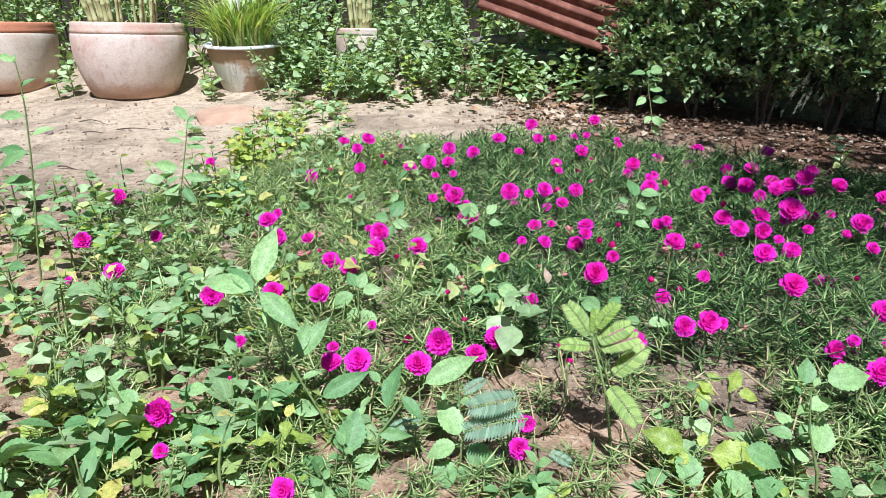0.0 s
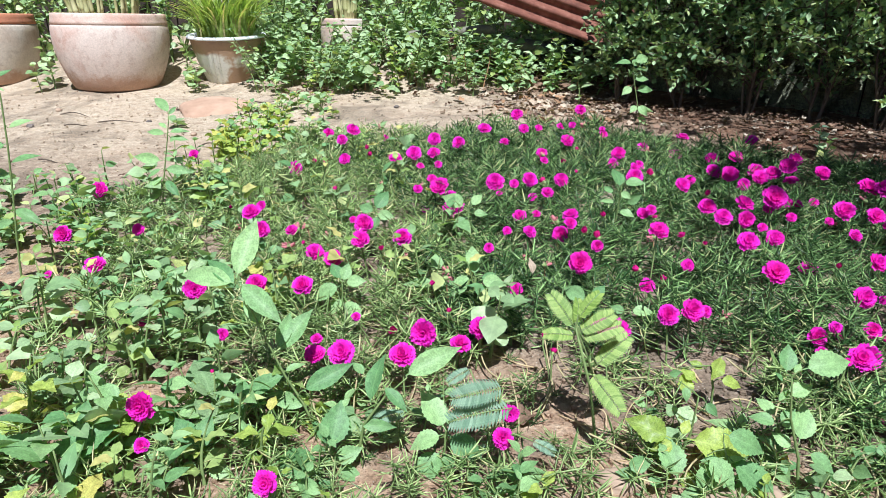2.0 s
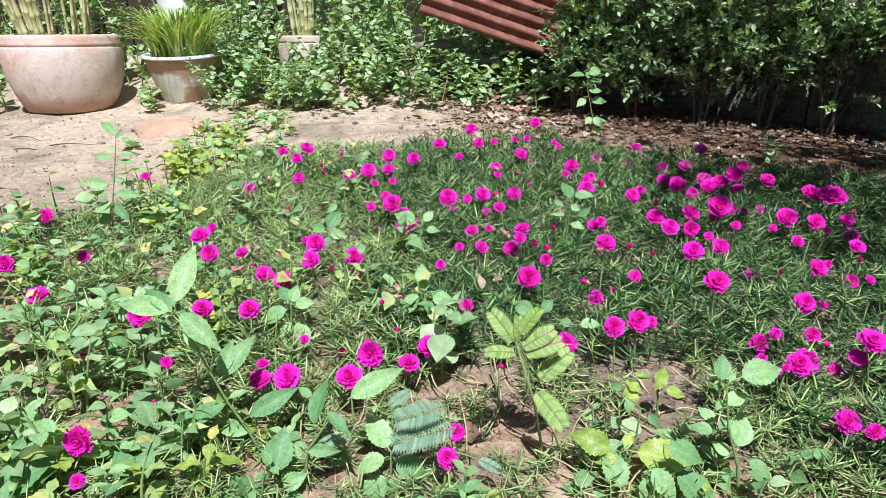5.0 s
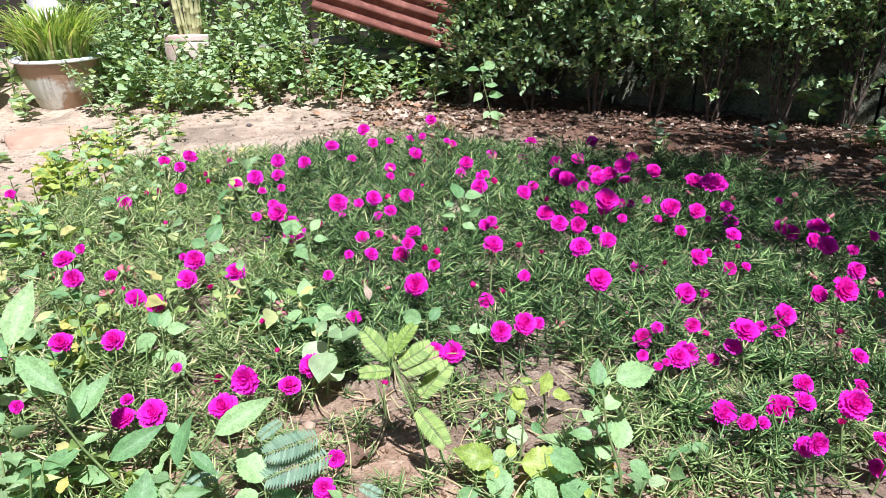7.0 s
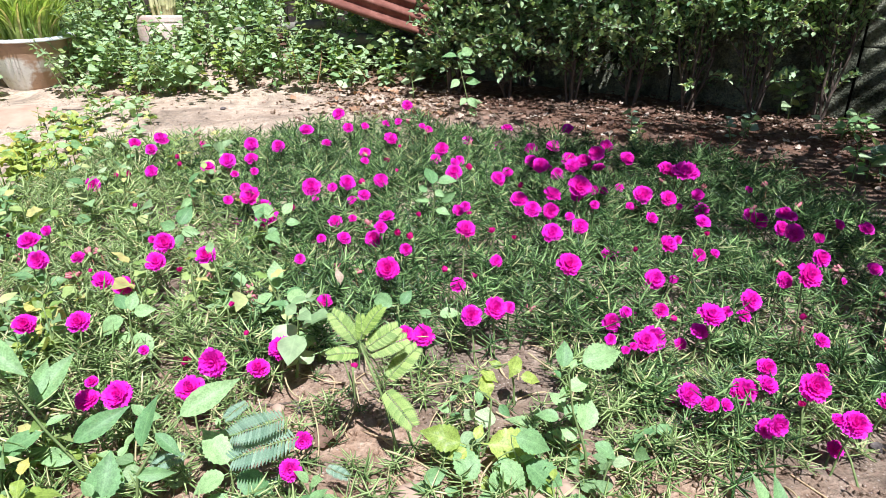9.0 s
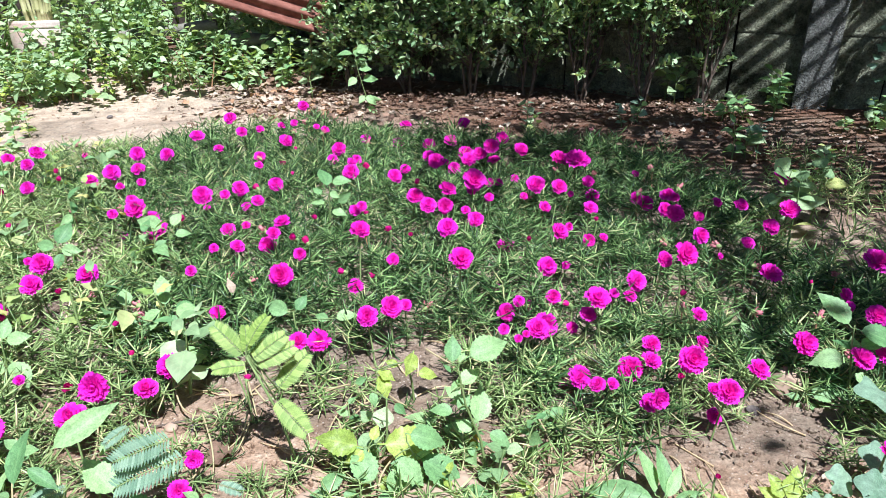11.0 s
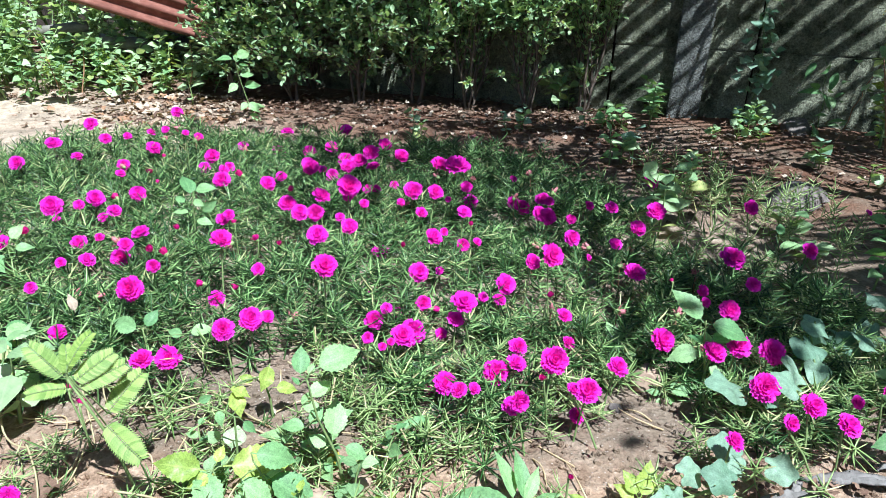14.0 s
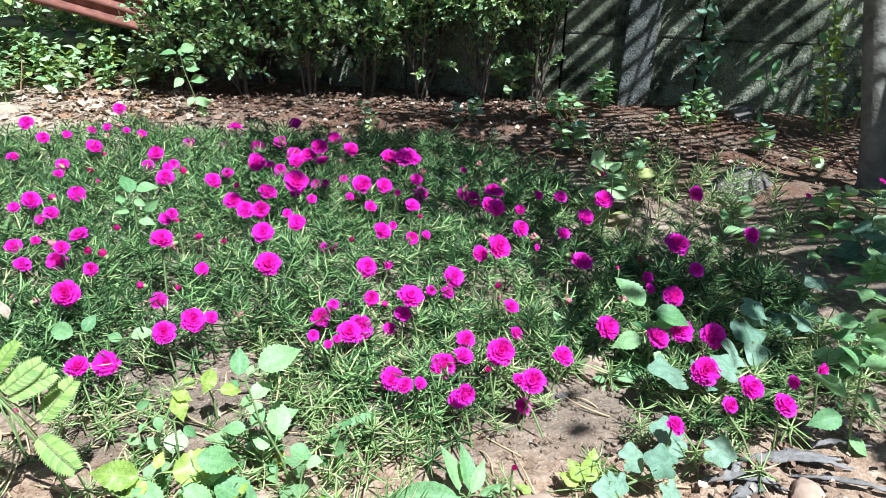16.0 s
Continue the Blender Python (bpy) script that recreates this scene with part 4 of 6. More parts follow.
single_weed((1.53, 0.56), "weed", "broad-leaved weed in the shade beside the bed", [(-1.3, 0.7, 6.1), (-1.9, 1, 12.3), (-2.4, 1.3, 17.4)], [(-2.4, 1.3, 16.6, -0.5, 3.8, 3.1), (-2.4, 1.3, 17.4, 4.3, -1.5, 0.7), (-2.5, 1.4, 10.7, -2.6, 5, 3.1), (-1.8, 1, 12.1, 2.4, -3.8, -2.2), (-2.5, 1.3, 7.6, -5.8, 2, -1.1), (-1.4, 0.7, 8.8, 2.5, -3.5, -1.9), (-1.3, 0.7, 2.9, 2.3, -3.4, -1.9), (-3.2, 1.7, 8.4, 0.4, 1.4, 1.4)])
single_weed((0.14, 1.43), "weed", "small ovate-leaved weed among the flowers", [(0.9, -0.4, 11)], [(0.7, -0.3, 11.8, -0.2, 2.9, 2.6), (0.2, -0.1, 10.7, -4.9, -1.6, -3.2), (2, -0.8, 11, 5.2, -2.1, -0.1), (1.1, -0.4, 10.1, 1.8, -3.3, -2.4)])
single_weed((0.40, 1.37), "weed", "low green weed among the moss roses", [(-0.4, 0.1, 9.8)], [(-1, 0.4, 9.3, -4.6, 3.4, 1.6), (0, 0, 9.8, 2.7, 1.7, 2.6), (6.7, -2.6, 8, -2.7, 1.9, 0.8), (7.5, -2.9, 8.5, 4.6, -0.8, 0.9)])
single_weed((0.56, 0.95), "weed", "small green weed on bare soil", [(-0.1, 0, 1.7)], [(-0.3, 0.1, 2.9, -1.6, 1.1, 0.4), (-0.1, 0, 2.5, 2, 0.1, 0.8), (0.5, -0.2, 1.3, 2.8, -2.4, -1.2), (-0.4, 0.2, 1.3, -2.7, 0.8, -0.2)])
single_weed((0.78, 0.96), "weed", "small green weed under the moss roses", [(-0.2, 0, 3)], [(-0.5, 0.1, 3, -1.3, 1.6, 1.3), (-0.3, 0, 3.8, 1.7, 1.1, 1.3), (0.2, 0, 3, 2, -1.1, -0.8), (0.6, -0.1, 4.6, 3.7, 0.1, 0.7), (-0.6, 0.1, 1.8, -2.3, -0.7, -1.1)])
single_weed((0.50, 1.01), "weed", "broad-leaved green weed at the bed's front", [(1, -0.4, 4.2), (1.2, -0.5, 11.9)], [(3, -1.2, 4.2, 6.3, -2.2, 0.2), (-1, 0.4, 5, -3.5, -3.6, -4.7), (-1, 0.4, 13.4, 0.1, -1.9, -1.7), (-3.7, 1.4, 14.8, 2.1, -0.1, 0.6), (2.3, -0.9, 11.2, 1.4, -1.9, -1.3)])
single_weed((0.49, 0.89), "weed", "green weed with large leaves at the bed's front", [(0.9, -0.4, 3)], [(-2.8, 1.1, 3.8, -1.3, 5.5, 4.7), (2.5, -1, 3, -0.1, 3.8, 3.5), (2, -0.8, 3, 3.4, -1.7, -0.4), (9.5, -3.7, 3.8, 5.2, -2.4, -0.4)])
single_weed((-0.49, 0.91), "weed", "large-leaved weed in the weedy side of the bed", [(0.6, 0, 3.3), (1.4, 0, 7.8)], [(1.7, 0, 8.9, -2.6, 0.8, 0.8), (1.5, 0, 9.3, 0.2, 3, 3.1), (1.9, 0, 8.5, 3.7, 0.4, 0.4), (-1, 0, 5.2, -3.6, 0.2, 0.2), (1.1, 0, 4.1, 3.6, -2, -2), (0.9, 0, 3.3, -3.1, -1.6, -1.6), (1.9, 0, 4.8, 4.2, -0.2, -0.2)])
single_weed((-0.30, 0.91), "weed", "large-leaved weed in the weedy side of the bed", [(0.6, 0, 4)], [(0.2, 0, 4.8, 1.5, 4.1, 4.1), (0.1, 0, 6.3, -3.6, 2.9, 2.9), (0.2, 0, 3.2, -2.3, -1.6, -1.6), (1.1, 0, 3.2, 3.4, 1.2, 1.2), (1.6, 0, 2.5, 4.4, -1.2, -1.2), (-10, 0, 3.2, -0.7, -2, -2)])
single_weed((-0.99, 1.56), "lance", "tall thin lance-leaved weed beside the path", [(1.9, 0.1, 13), (3.3, 0.2, 21.1), (5.6, 0.3, 36.2), (6.8, 0.4, 46.9), (7.2, 0.4, 53.7), (7, 0.4, 57.9)], [(6.9, 0.4, 57.5, -4.4, 1.2, 1.5), (7.2, 0.4, 57, -1.7, 2.2, 2.3), (6.8, 0.4, 52, 2.6, 1.9, 1.7), (6.7, 0.4, 49.9, 1.6, -0.4, -0.5), (6.4, 0.4, 45.2, -6.7, 0, 0.4), (6.7, 0.4, 40.8, 4.4, 2.1, 1.8), (5.1, 0.3, 36.2, -7.7, 1, 1.5), (5.2, 0.3, 32.6, 6, 1.9, 1.6), (5.4, 0.3, 37.2, -6.4, -3.3, -3), (4.7, 0.3, 28.8, -8.8, 1.1, 1.6), (3.8, 0.2, 25, 4, 1.3, 1.1), (3.3, 0.2, 21.1, 6.7, -1.8, -2.2), (2.6, 0.2, 18.1, -5.5, -1.7, -1.4)])
single_weed((-0.84, 2.06), "lance", "leafy upright weed beside the path", [(2.4, 0.1, 12.1), (5.4, 0.3, 24.3), (7.2, 0.4, 32.5)], [(7.3, 0.4, 33.1, -5.4, 4.2, 4.5), (7.2, 0.4, 32.5, 1.6, 2.2, 2.1), (6, 0.3, 28.4, -3, 1.5, 1.6), (6.4, 0.4, 27.2, 5.4, 1, 0.7), (6.7, 0.4, 25.5, 5.1, -0.1, -0.4), (5.2, 0.3, 26.7, -5.7, 0.4, 0.8), (3.7, 0.2, 20.7, 2.7, -0.1, -0.3), (2.7, 0.2, 18.3, -8.8, 0.7, 1.2), (2.3, 0.1, 15.8, -3.8, -2.3, -2.1), (3.5, 0.2, 15.8, 8.1, -0.3, -0.8), (2.6, 0.1, 13.3, -4.8, -3.3, -3), (3, 0.2, 12.1, 4.8, -3.7, -3.9), (1, 0.1, 7.1, -6.7, -2.3, -1.9), (1.4, 0.1, 5.8, 7.3, -2.4, -2.8)])
single_weed((0.54, 1.86), "weed", "pale broad-leaved weed standing among the flowers", [(0.9, -0.5, 14.1), (1.2, -0.7, 19.2)], [(0.7, -0.4, 18.7, -0.6, 5.3, 4.4), (1.4, -0.7, 20.2, 5.2, -1.7, 1), (-0.8, 0.5, 16.6, -1.9, 2.9, 1.6), (0, 0, 14.1, -3.9, 2.2, 0.1), (2.2, -1.2, 14.7, 4.6, -0.1, 2.1), (1, -0.5, 12.1, 3.7, -2.4, -0.3), (1, -0.5, 17.7, 2.2, -2.4, -1)])
single_weed((0.99, 3.41), "weed", "broad-leaved seedling standing before the hedge", [(-3.8, -0.2, 11), (-6.6, -0.3, 21.9), (-7.6, -0.4, 30)], [(-7.9, -0.4, 29.1, -7.7, 0.4, 0.7), (-7.2, -0.4, 29.4, 7.2, 3.2, 2.8), (-6.3, -0.3, 26.4, 4.5, 0.2, 0), (-6.6, -0.3, 21.6, 7, 0.7, 0.3), (-7.1, -0.4, 18.3, -4.9, -3.3, -3.1), (-5, -0.3, 16.2, 8.4, 1.5, 1.1), (-3.6, -0.2, 9.2, 4.6, -3.6, -3.8), (-3.6, -0.2, 9.2, -3.6, -2.9, -2.8), (-2.9, -0.1, 6.4, 7.5, 0.9, 0.5), (-3.5, -0.2, 3.6, 5.2, -2.8, -3), (-7.3, -0.4, 27.3, 2.2, 4, 3.9)])
single_weed((-0.16, 1.83), "weed", "broad-leaved green weed among the flowers", [(3, -0.4, 10), (4, -0.5, 13.2)], [(3.3, -0.5, 12.2, -4.5, 1.8, 1.2), (3.4, -0.5, 12.7, 3.4, 3.8, 4.2), (3.8, -0.5, 11.6, 4.9, -1.1, -0.4), (4.2, -0.6, 11.1, -0.9, -2.9, -3)])
single_weed((0.13, 1.82), "weed", "broad-leaved green weed among the flowers", [(0.4, -0.1, 12.6)], [(-0.4, 0.1, 14.3, -6.4, 3.3, 2.4), (1.1, -0.2, 14.8, 2.7, 2.4, 2.7), (1.4, -0.2, 12.6, 4, -0.2, 0.3), (-0.2, 0, 11.5, -3.6, -1.8, -2.3)])
single_weed((0.15, 1.44), "weed", "green weed with veined leaves among the flowers", [(-0.1, 0, 9.3)], [(-0.6, 0.1, 12.1, -0.2, 4, 4), (-1.1, 0.2, 10.7, -4, -2.4, -2.9), (0.9, -0.1, 10.7, 4.8, -1.3, -0.7), (-0.1, 0, 8.4, 2.7, -2.8, -2.4)])
single_weed((-0.15, 1.38), "weed", "green weed with veined leaves among the flowers", [(0.8, -0.1, 9.3), (1, -0.1, 12.8)], [(0.8, -0.1, 13.7, -2.4, 2.9, 2.6), (1.5, -0.2, 13.3, 4.5, -0.1, 0.5), (0.6, -0.1, 12.4, -5.9, -1.6, -2.4), (0.8, -0.1, 9.3, -2.5, -2.4, -2.7), (1.6, -0.2, 9.3, 3.2, -4.4, -3.9), (1.1, -0.2, 13.3, 1, 3, 3.1)])
single_weed((-0.32, 1.38), "lime", "pale yellow-green weed among the flowers", [(0.5, -0.1, 7.5)], [(0.4, -0.1, 8.4, -0.3, 2.3, 2.2), (1.1, -0.2, 8.4, 3.9, -1.4, -0.9), (0.2, 0, 7.5, -2.8, 1.5, 1.1)])
single_weed((-0.38, 1.59), "weed", "broad-leaved green weed in the weedy side of the bed", [(0.8, -0.1, 9)], [(0.5, -0.1, 9.5, -2.7, -1.8, -2.2), (1.4, -0.2, 10, 3.7, 0.7, 1.2), (0.6, -0.1, 10, -1.2, 2.8, 2.6), (1.2, -0.2, 9, 2.6, -1, -0.7)])

# tall and large weeds standing out of the bed
weed((0.11, 1.76), 0.17, 0.065, "weed", 4, (0.0, 0.0), "low green weed among the moss roses", seed=22)
weed((-0.13, 2.05), 0.17, 0.07, "lance", 4, (0.0, 0.0), "low green weed among the moss roses", seed=23)
weed((1.82, 1.53), 0.17, 0.075, "round", 4, (0.0, 0.0), "round-leaved green weed beside the bed", seed=30, rise=0.3)
weed((1.98, 1.25), 0.10, 0.075, "weed", 3, (0.0, 0.0), "broad-leaved weed beside the bed", seed=33, rise=0.3)
weed((0.75, 3.90), 0.20, 0.07, "round", 4, (-0.03, 0.0), "broad-leaved seedling beside the leaf litter", seed=44)
for k, (x, y, h, s) in enumerate([(2.51, 3.10, 0.15, 0.075), (2.58, 2.74, 0.10, 0.07), (2.95, 2.87, 0.14, 0.06), (2.11, 2.83, 0.06, 0.05), (1.60, 2.82, 0.09, 0.05), (2.23, 2.22, 0.13, 0.07), (2.35, 1.96, 0.10, 0.06), (2.98, 2.20, 0.10, 0.065), (2.88, 2.38, 0.05, 0.045), (2.30, 3.64, 0.12, 0.05), (3.04, 2.40, 0.12, 0.05), (2.91, 1.86, 0.08, 0.075), (2.90, 1.62, 0.08, 0.08), (2.18, 1.37, 0.10, 0.085), (2.29, 1.90, 0.09, 0.055), (2.11, 1.24, 0.06, 0.07), (2.49, 1.23, 0.10, 0.08), (2.48, 1.13, 0.12, 0.085), (2.04, 1.74, 0.12, 0.075), (2.98, 2.33, 0.08, 0.06), (3.14, 2.38, 0.13, 0.07), (3.72, 2.14, 0.12, 0.07), (2.59, 1.18, 0.10, 0.08)]):
    weed((x, y), h, s, "round", 4 + k % 3, (0.0, 0.0), "low green seedling in the shade of the hedge", "shade seedlings", seed=60 + k)

for k, (x, y, h, s, kind) in enumerate([(3.52, 2.0, 0.55, 0.075, "lime"), (3.44, 1.92, 0.42, 0.07, "bank"), (3.60, 1.9, 0.5, 0.075, "bank"), (2.78, 2.70, 0.2, 0.07, "weed"), (1.66, 0.70, 0.13, 0.085, "weed"), (1.78, 0.72, 0.11, 0.085, "weed"), (2.12, 1.05, 0.14, 0.085, "weed"), (2.05, 0.88, 0.12, 0.08, "weed"), (2.25, 1.0, 0.12, 0.085, "blue"), (2.45, 1.25, 0.12, 0.075, "weed")]):
    weed((x, y), h, s, kind, 5 + int(20 * h), tuple(rng.normal(0, 0.2, 2) * h), "leafy weed growing before the fence" if y > 1.6 else "broad-leaved weed in the shade beside the bed", seed=150 + k, rise=0.2)

def climber(points, kind, count, leaf, spread, label, seed):
    """A leafy vine hanging on or before the fence along a line of points."""
    r = np.random.default_rng(seed)
    meshes, stem_mat = KINDS[kind]
    base = np.array(points[0])
    pts = [np.array(p) - base for p in points]
    fine = np.array([pts[i] * (1 - t) + pts[i + 1] * t + r.normal(0, 0.006, 3) for i in range(len(pts) - 1) for t in np.linspace(0, 0.85, 5)] + [pts[-1]])
    plant = thing("climbing_vine", points[0], label, "vine")
    part("stem", tube_arrays(fine, np.linspace(0.003, 0.0015, len(fine)), 6), stem_mat, plant)
    for k in range(count):
        p = fine[int(len(fine) * k / count)] + r.normal(0, 0.3, 3) * spread
        way = r.normal(0, 0.7, 3) + np.array([-0.5, -0.7, -0.25])
        ob = new("leaf", meshes[k % len(meshes)])
        ob.parent = plant
        ob.matrix_basis = Matrix(aim(np.array([p]), way[None], [leaf * r.uniform(0.6, 1.2)], np.array([r.normal(0, 0.6)]))[0].tolist())


climber([(3.24, 2.53, 0.0), (3.23, 2.49, 0.22), (3.22, 2.48, 0.36), (3.20, 2.50, 0.5), (3.18, 2.53, 0.8), (3.18, 2.55, 1.2)], "blue", 110, 0.052, 0.13, "blue-green leafy vine hanging down the concrete fence", 81)
climber([(3.55, 2.00, 0.0), (3.52, 2.03, 0.2), (3.52, 2.03, 0.34), (3.51, 2.04, 0.46), (3.49, 2.06, 0.7)], "lime", 80, 0.05, 0.12, "yellow-green curly-leaved climber before the fence", 82)
climber([(3.42, 2.15, 0.0), (3.47, 2.11, 0.25), (3.55, 2.06, 0.5), (3.61, 2.05, 0.9)], "bank", 30, 0.07, 0.2, "thin-stemmed leafy shrub before the fence", 83)
climber([(3.45, 2.29, 0.0), (3.43, 2.27, 0.2), (3.41, 2.30, 0.36)], "lance", 12, 0.10, 0.10, "lance-leaved seedling before the fence", 84)

BARE = [(0.61, 1.19, 0.07, 0.11), (1.20, 0.83, 0.14, 0.09), (0.24, 1.23, 0.08, 0.07), (-0.43, 1.12, 0.11, 0.06), (0.95, 0.78, 0.10, 0.04), (1.02, 0.83, 0.15, 0.07), (1.20, 0.75, 0.14, 0.06), (1.38, 0.60, 0.24, 0.07), (0.98, 0.70, 0.12, 0.06), (0.33, 1.08, 0.11, 0.07), (0.20, 1.20, 0.09, 0.06), (0.55, 1.10, 0.09, 0.06)]


# seedlings on the open soil between the bed, the hedge and the fence
for k, (x, y, h, leaf, kind) in enumerate([(2.49, 2.70, 0.12, 0.075, "weed"), (2.57, 2.66, 0.10, 0.07, "weed"), (2.42, 2.74, 0.08, 0.06, "round"), (2.88, 2.80, 0.20, 0.08, "weed"), (2.95, 2.84, 0.16, 0.05, "lance"), (2.17, 2.22, 0.14, 0.065, "weed"), (2.26, 2.19, 0.15, 0.07, "blue"), (2.29, 1.92, 0.09, 0.05, "weed"), (3.05, 2.34, 0.16, 0.075, "weed"), (3.12, 2.30, 0.10, 0.06, "round"), (2.91, 1.84, 0.12, 0.08, "blue"), (1.94, 1.58, 0.17, 0.085, "round"), (1.86, 1.63, 0.16, 0.08, "round"), (2.02, 2.79, 0.10, 0.05, "blue"), (2.13, 2.84, 0.11, 0.05, "blue"), (1.58, 2.87, 0.13, 0.06, "blue"), (2.52, 3.20, 0.22, 0.075, "round"), (2.60, 3.14, 0.18, 0.08, "round")]):
    weed((x, y), h, leaf, kind, 3 + int(20 * h), tuple(rng.normal(0, 0.15, 2) * h), "broad-leaved seedling on open soil between hedge and bed", "open soil seedlings", seed=5200 + k, rise=0.25)
for k in range(46):
    x, y = rng.uniform(1.66, 2.02), rng.uniform(0.92, 1.18)
    weed((x, y), rng.uniform(0.015, 0.035), rng.uniform(0.014, 0.022), "round", 3, (0.0, 0.0), "tiny round-leaved seedling on dark soil", "tiny seedlings", seed=5300 + k, joined=True)


def bare_patch(x, y):
    """Whether bare soil shows here among the plants."""
    return any(((x - cx) / rx) ** 2 + ((y - cy) / ry) ** 2 < 1 + 0.35 * fbm(x * 9, y * 9, 2) for cx, cy, rx, ry in BARE)


# a carpet of low weeds left of the bed
r_left = np.random.default_rng(21)
left_count = 0
while left_count < 270:
    x, y = r_left.uniform(-1.55, 0.0), r_left.uniform(0.78, 2.75)
    inside = x < -0.18 - 0.36 * max(0.0, y - 1.0) + 0.15 * fbm(x * 3, y * 3) and y < 2.30 + 0.50 * (x + 1.3)
    if not inside or bare_patch(x, y) or math.hypot(x - 0.1, y) < 0.78:
        continue
    kind = ("weed", "weed", "lime", "round", "lance")[int(r_left.integers(5))]
    weed((x, y), r_left.uniform(0.07, 0.16), r_left.uniform(0.042, 0.074), kind, int(r_left.integers(3, 6)), tuple(r_left.normal(0, 0.02, 2)), "low broad-leaved weed in the weedy side of the bed", "carpet weeds", seed=2000 + left_count, rise=0.25, joined=left_count % 5 > 1)
    left_count += 1
for k in range(70):
    x, y = r_left.uniform(-0.65, 0.35), r_left.uniform(1.2, 2.7)
    if x > 0.28 - 0.25 * (y - 1.2):
        continue
    weed((x, y), r_left.uniform(0.12, 0.19), r_left.uniform(0.045, 0.075), ("weed", "round", "lime")[k % 3], 4, tuple(r_left.normal(0, 0.02, 2)), "low broad-leaved weed among the moss roses", "carpet weeds", seed=2400 + k, rise=0.3, joined=True)
for k in range(26):
    x, y = -0.72 + r_left.normal(0, 0.10), 2.72 + r_left.normal(0, 0.20)
    weed((x, y), r_left.uniform(0.06, 0.17), r_left.uniform(0.05, 0.08), ("yellow", "lime", "weed", "lime")[k % 4], 5, (0.0, 0.0), "yellowing weed at the edge of the path", "path edge weeds", seed=320 + k)
front_count = 0
while front_count < 66:
    x, y = r_left.uniform(-1.0, 0.75), r_left.uniform(0.76, 1.12)
    if math.hypot(x - 0.1, y) < 0.74 or (0.25 < x < 0.42 and y < 1.0) or bare_patch(x, y):
        continue
    big = x < -0.25 and r_left.uniform() < 0.4
    weed((x, y), r_left.uniform(0.07, 0.13) if big else r_left.uniform(0.03, 0.08), r_left.uniform(0.07, 0.095) if big else r_left.uniform(0.03, 0.06), ("weed", "weed", "lime", "round")[int(r_left.integers(4))], 4 if big else 3, tuple(r_left.normal(0, 0.02, 2)), "broad-leaved weed at the front of the bed", "front weeds", seed=600 + front_count, rise=0.3)
    front_count += 1
for k in range(40):
    x, y = -0.80 + r_left.normal(0, 0.15), 3.50 + r_left.normal(0, 0.32)
    weed((x, y), r_left.uniform(0.03, 0.09), r_left.uniform(0.045, 0.07), ("weed", "round", "lime")[k % 3], 4, (0.0, 0.0), "small weed growing on the path", "path weeds", seed=3500 + k, joined=True)

# the bank of weeds and creepers behind the path
r_bank = np.random.default_rng(33)
for k in range(34):
    x = -1.15 + 2.1 * (k + r_bank.uniform(0, 1)) / 34
    y = 4.08 + 0.22 * r_bank.uniform(0, 1) + (0.22 if x < -0.85 else 0)
    h = r_bank.uniform(0.10, 0.28)
    weed((x, y), h, r_bank.uniform(0.045, 0.085), ("bank", "round", "bank", "weed", "lime")[k % 5], int(4 + 9 * h / 0.4), tuple(r_bank.normal(0, 0.05, 2)), "leafy creeper in the overgrown bank", "bank creepers", seed=400 + k, rise=0.1)
bank = []
for k in range(270):
    x = r_bank.uniform(-1.2, 1.05)
    deep = r_bank.uniform(0, 1) ** 0.8
    h = r_bank.uniform(0.12, 0.34) + 0.36 * deep * (0.6 + 0.6 * fbm(x * 3, 2.0))
    if x > 0.15:
        h *= 0.62
    if -0.88 < x < -0.32:
        h *= 0.8
    weed((x, 4.14 + 0.75 * deep), max(0.1, h), r_bank.uniform(0.042, 0.08), ("bank", "bank", "round")[k % 3], int(6 + 15 * h), tuple(r_bank.normal(0, 0.14, 2)), seed=900 + k, rise=0.1, into=bank)
for k in range(190):
    x, y = r_bank.uniform(-4.0, 1.0), r_bank.uniform(4.75, 5.7)
    weed((x, y), r_bank.uniform(0.35, 1.1), r_bank.uniform(0.06, 0.10), "bank", 17, tuple(r_bank.normal(0, 0.2, 2)), seed=1200 + k, rise=0.1, into=bank)
gathered("creeper_bank", bank, "tangled leafy creepers covering the bank behind the pots", BANKFAR)
for k, (x, y, h) in enumerate([(-1.52, 4.22, 0.16), (-1.58, 4.3, 0.22), (-1.66, 4.48, 0.3), (-2.44, 4.12, 0.16), (-2.40, 4.2, 0.2), (-1.0, 4.15, 0.12), (-0.95, 4.28, 0.16), (-1.50, 4.12, 0.1), (-0.98, 4.4, 0.2), (-1.55, 4.55, 0.26), (-2.46, 4.3, 0.26), (-0.9, 4.45, 0.3), (-1.02, 4.55, 0.34)]):
    weed((x, y), h, 0.08, "round", 5, (0.0, -0.02), "broad-leaved weed between the pots", "weeds between the pots", seed=540 + k)


# pinnate and lobed leaves
FROND_LINE = [(0, 0.13 * t, 0.18 * 0.13 * math.sin(2.2 * t)) for t in np.linspace(0, 1, 10)]
LEAFLET = {m.name: quads_mesh("leaflet", *leaf_arrays(wide, 4, 3, 0.1, 0.1, 0, 0.5, 0.0), mat=m) for m, wide in ((BLUE, 0.21), (FERN, 0.30))}
FROND_STALK = quads_mesh("frond", *tube_arrays(FROND_LINE, 0.0012, 5), mat=STEM)


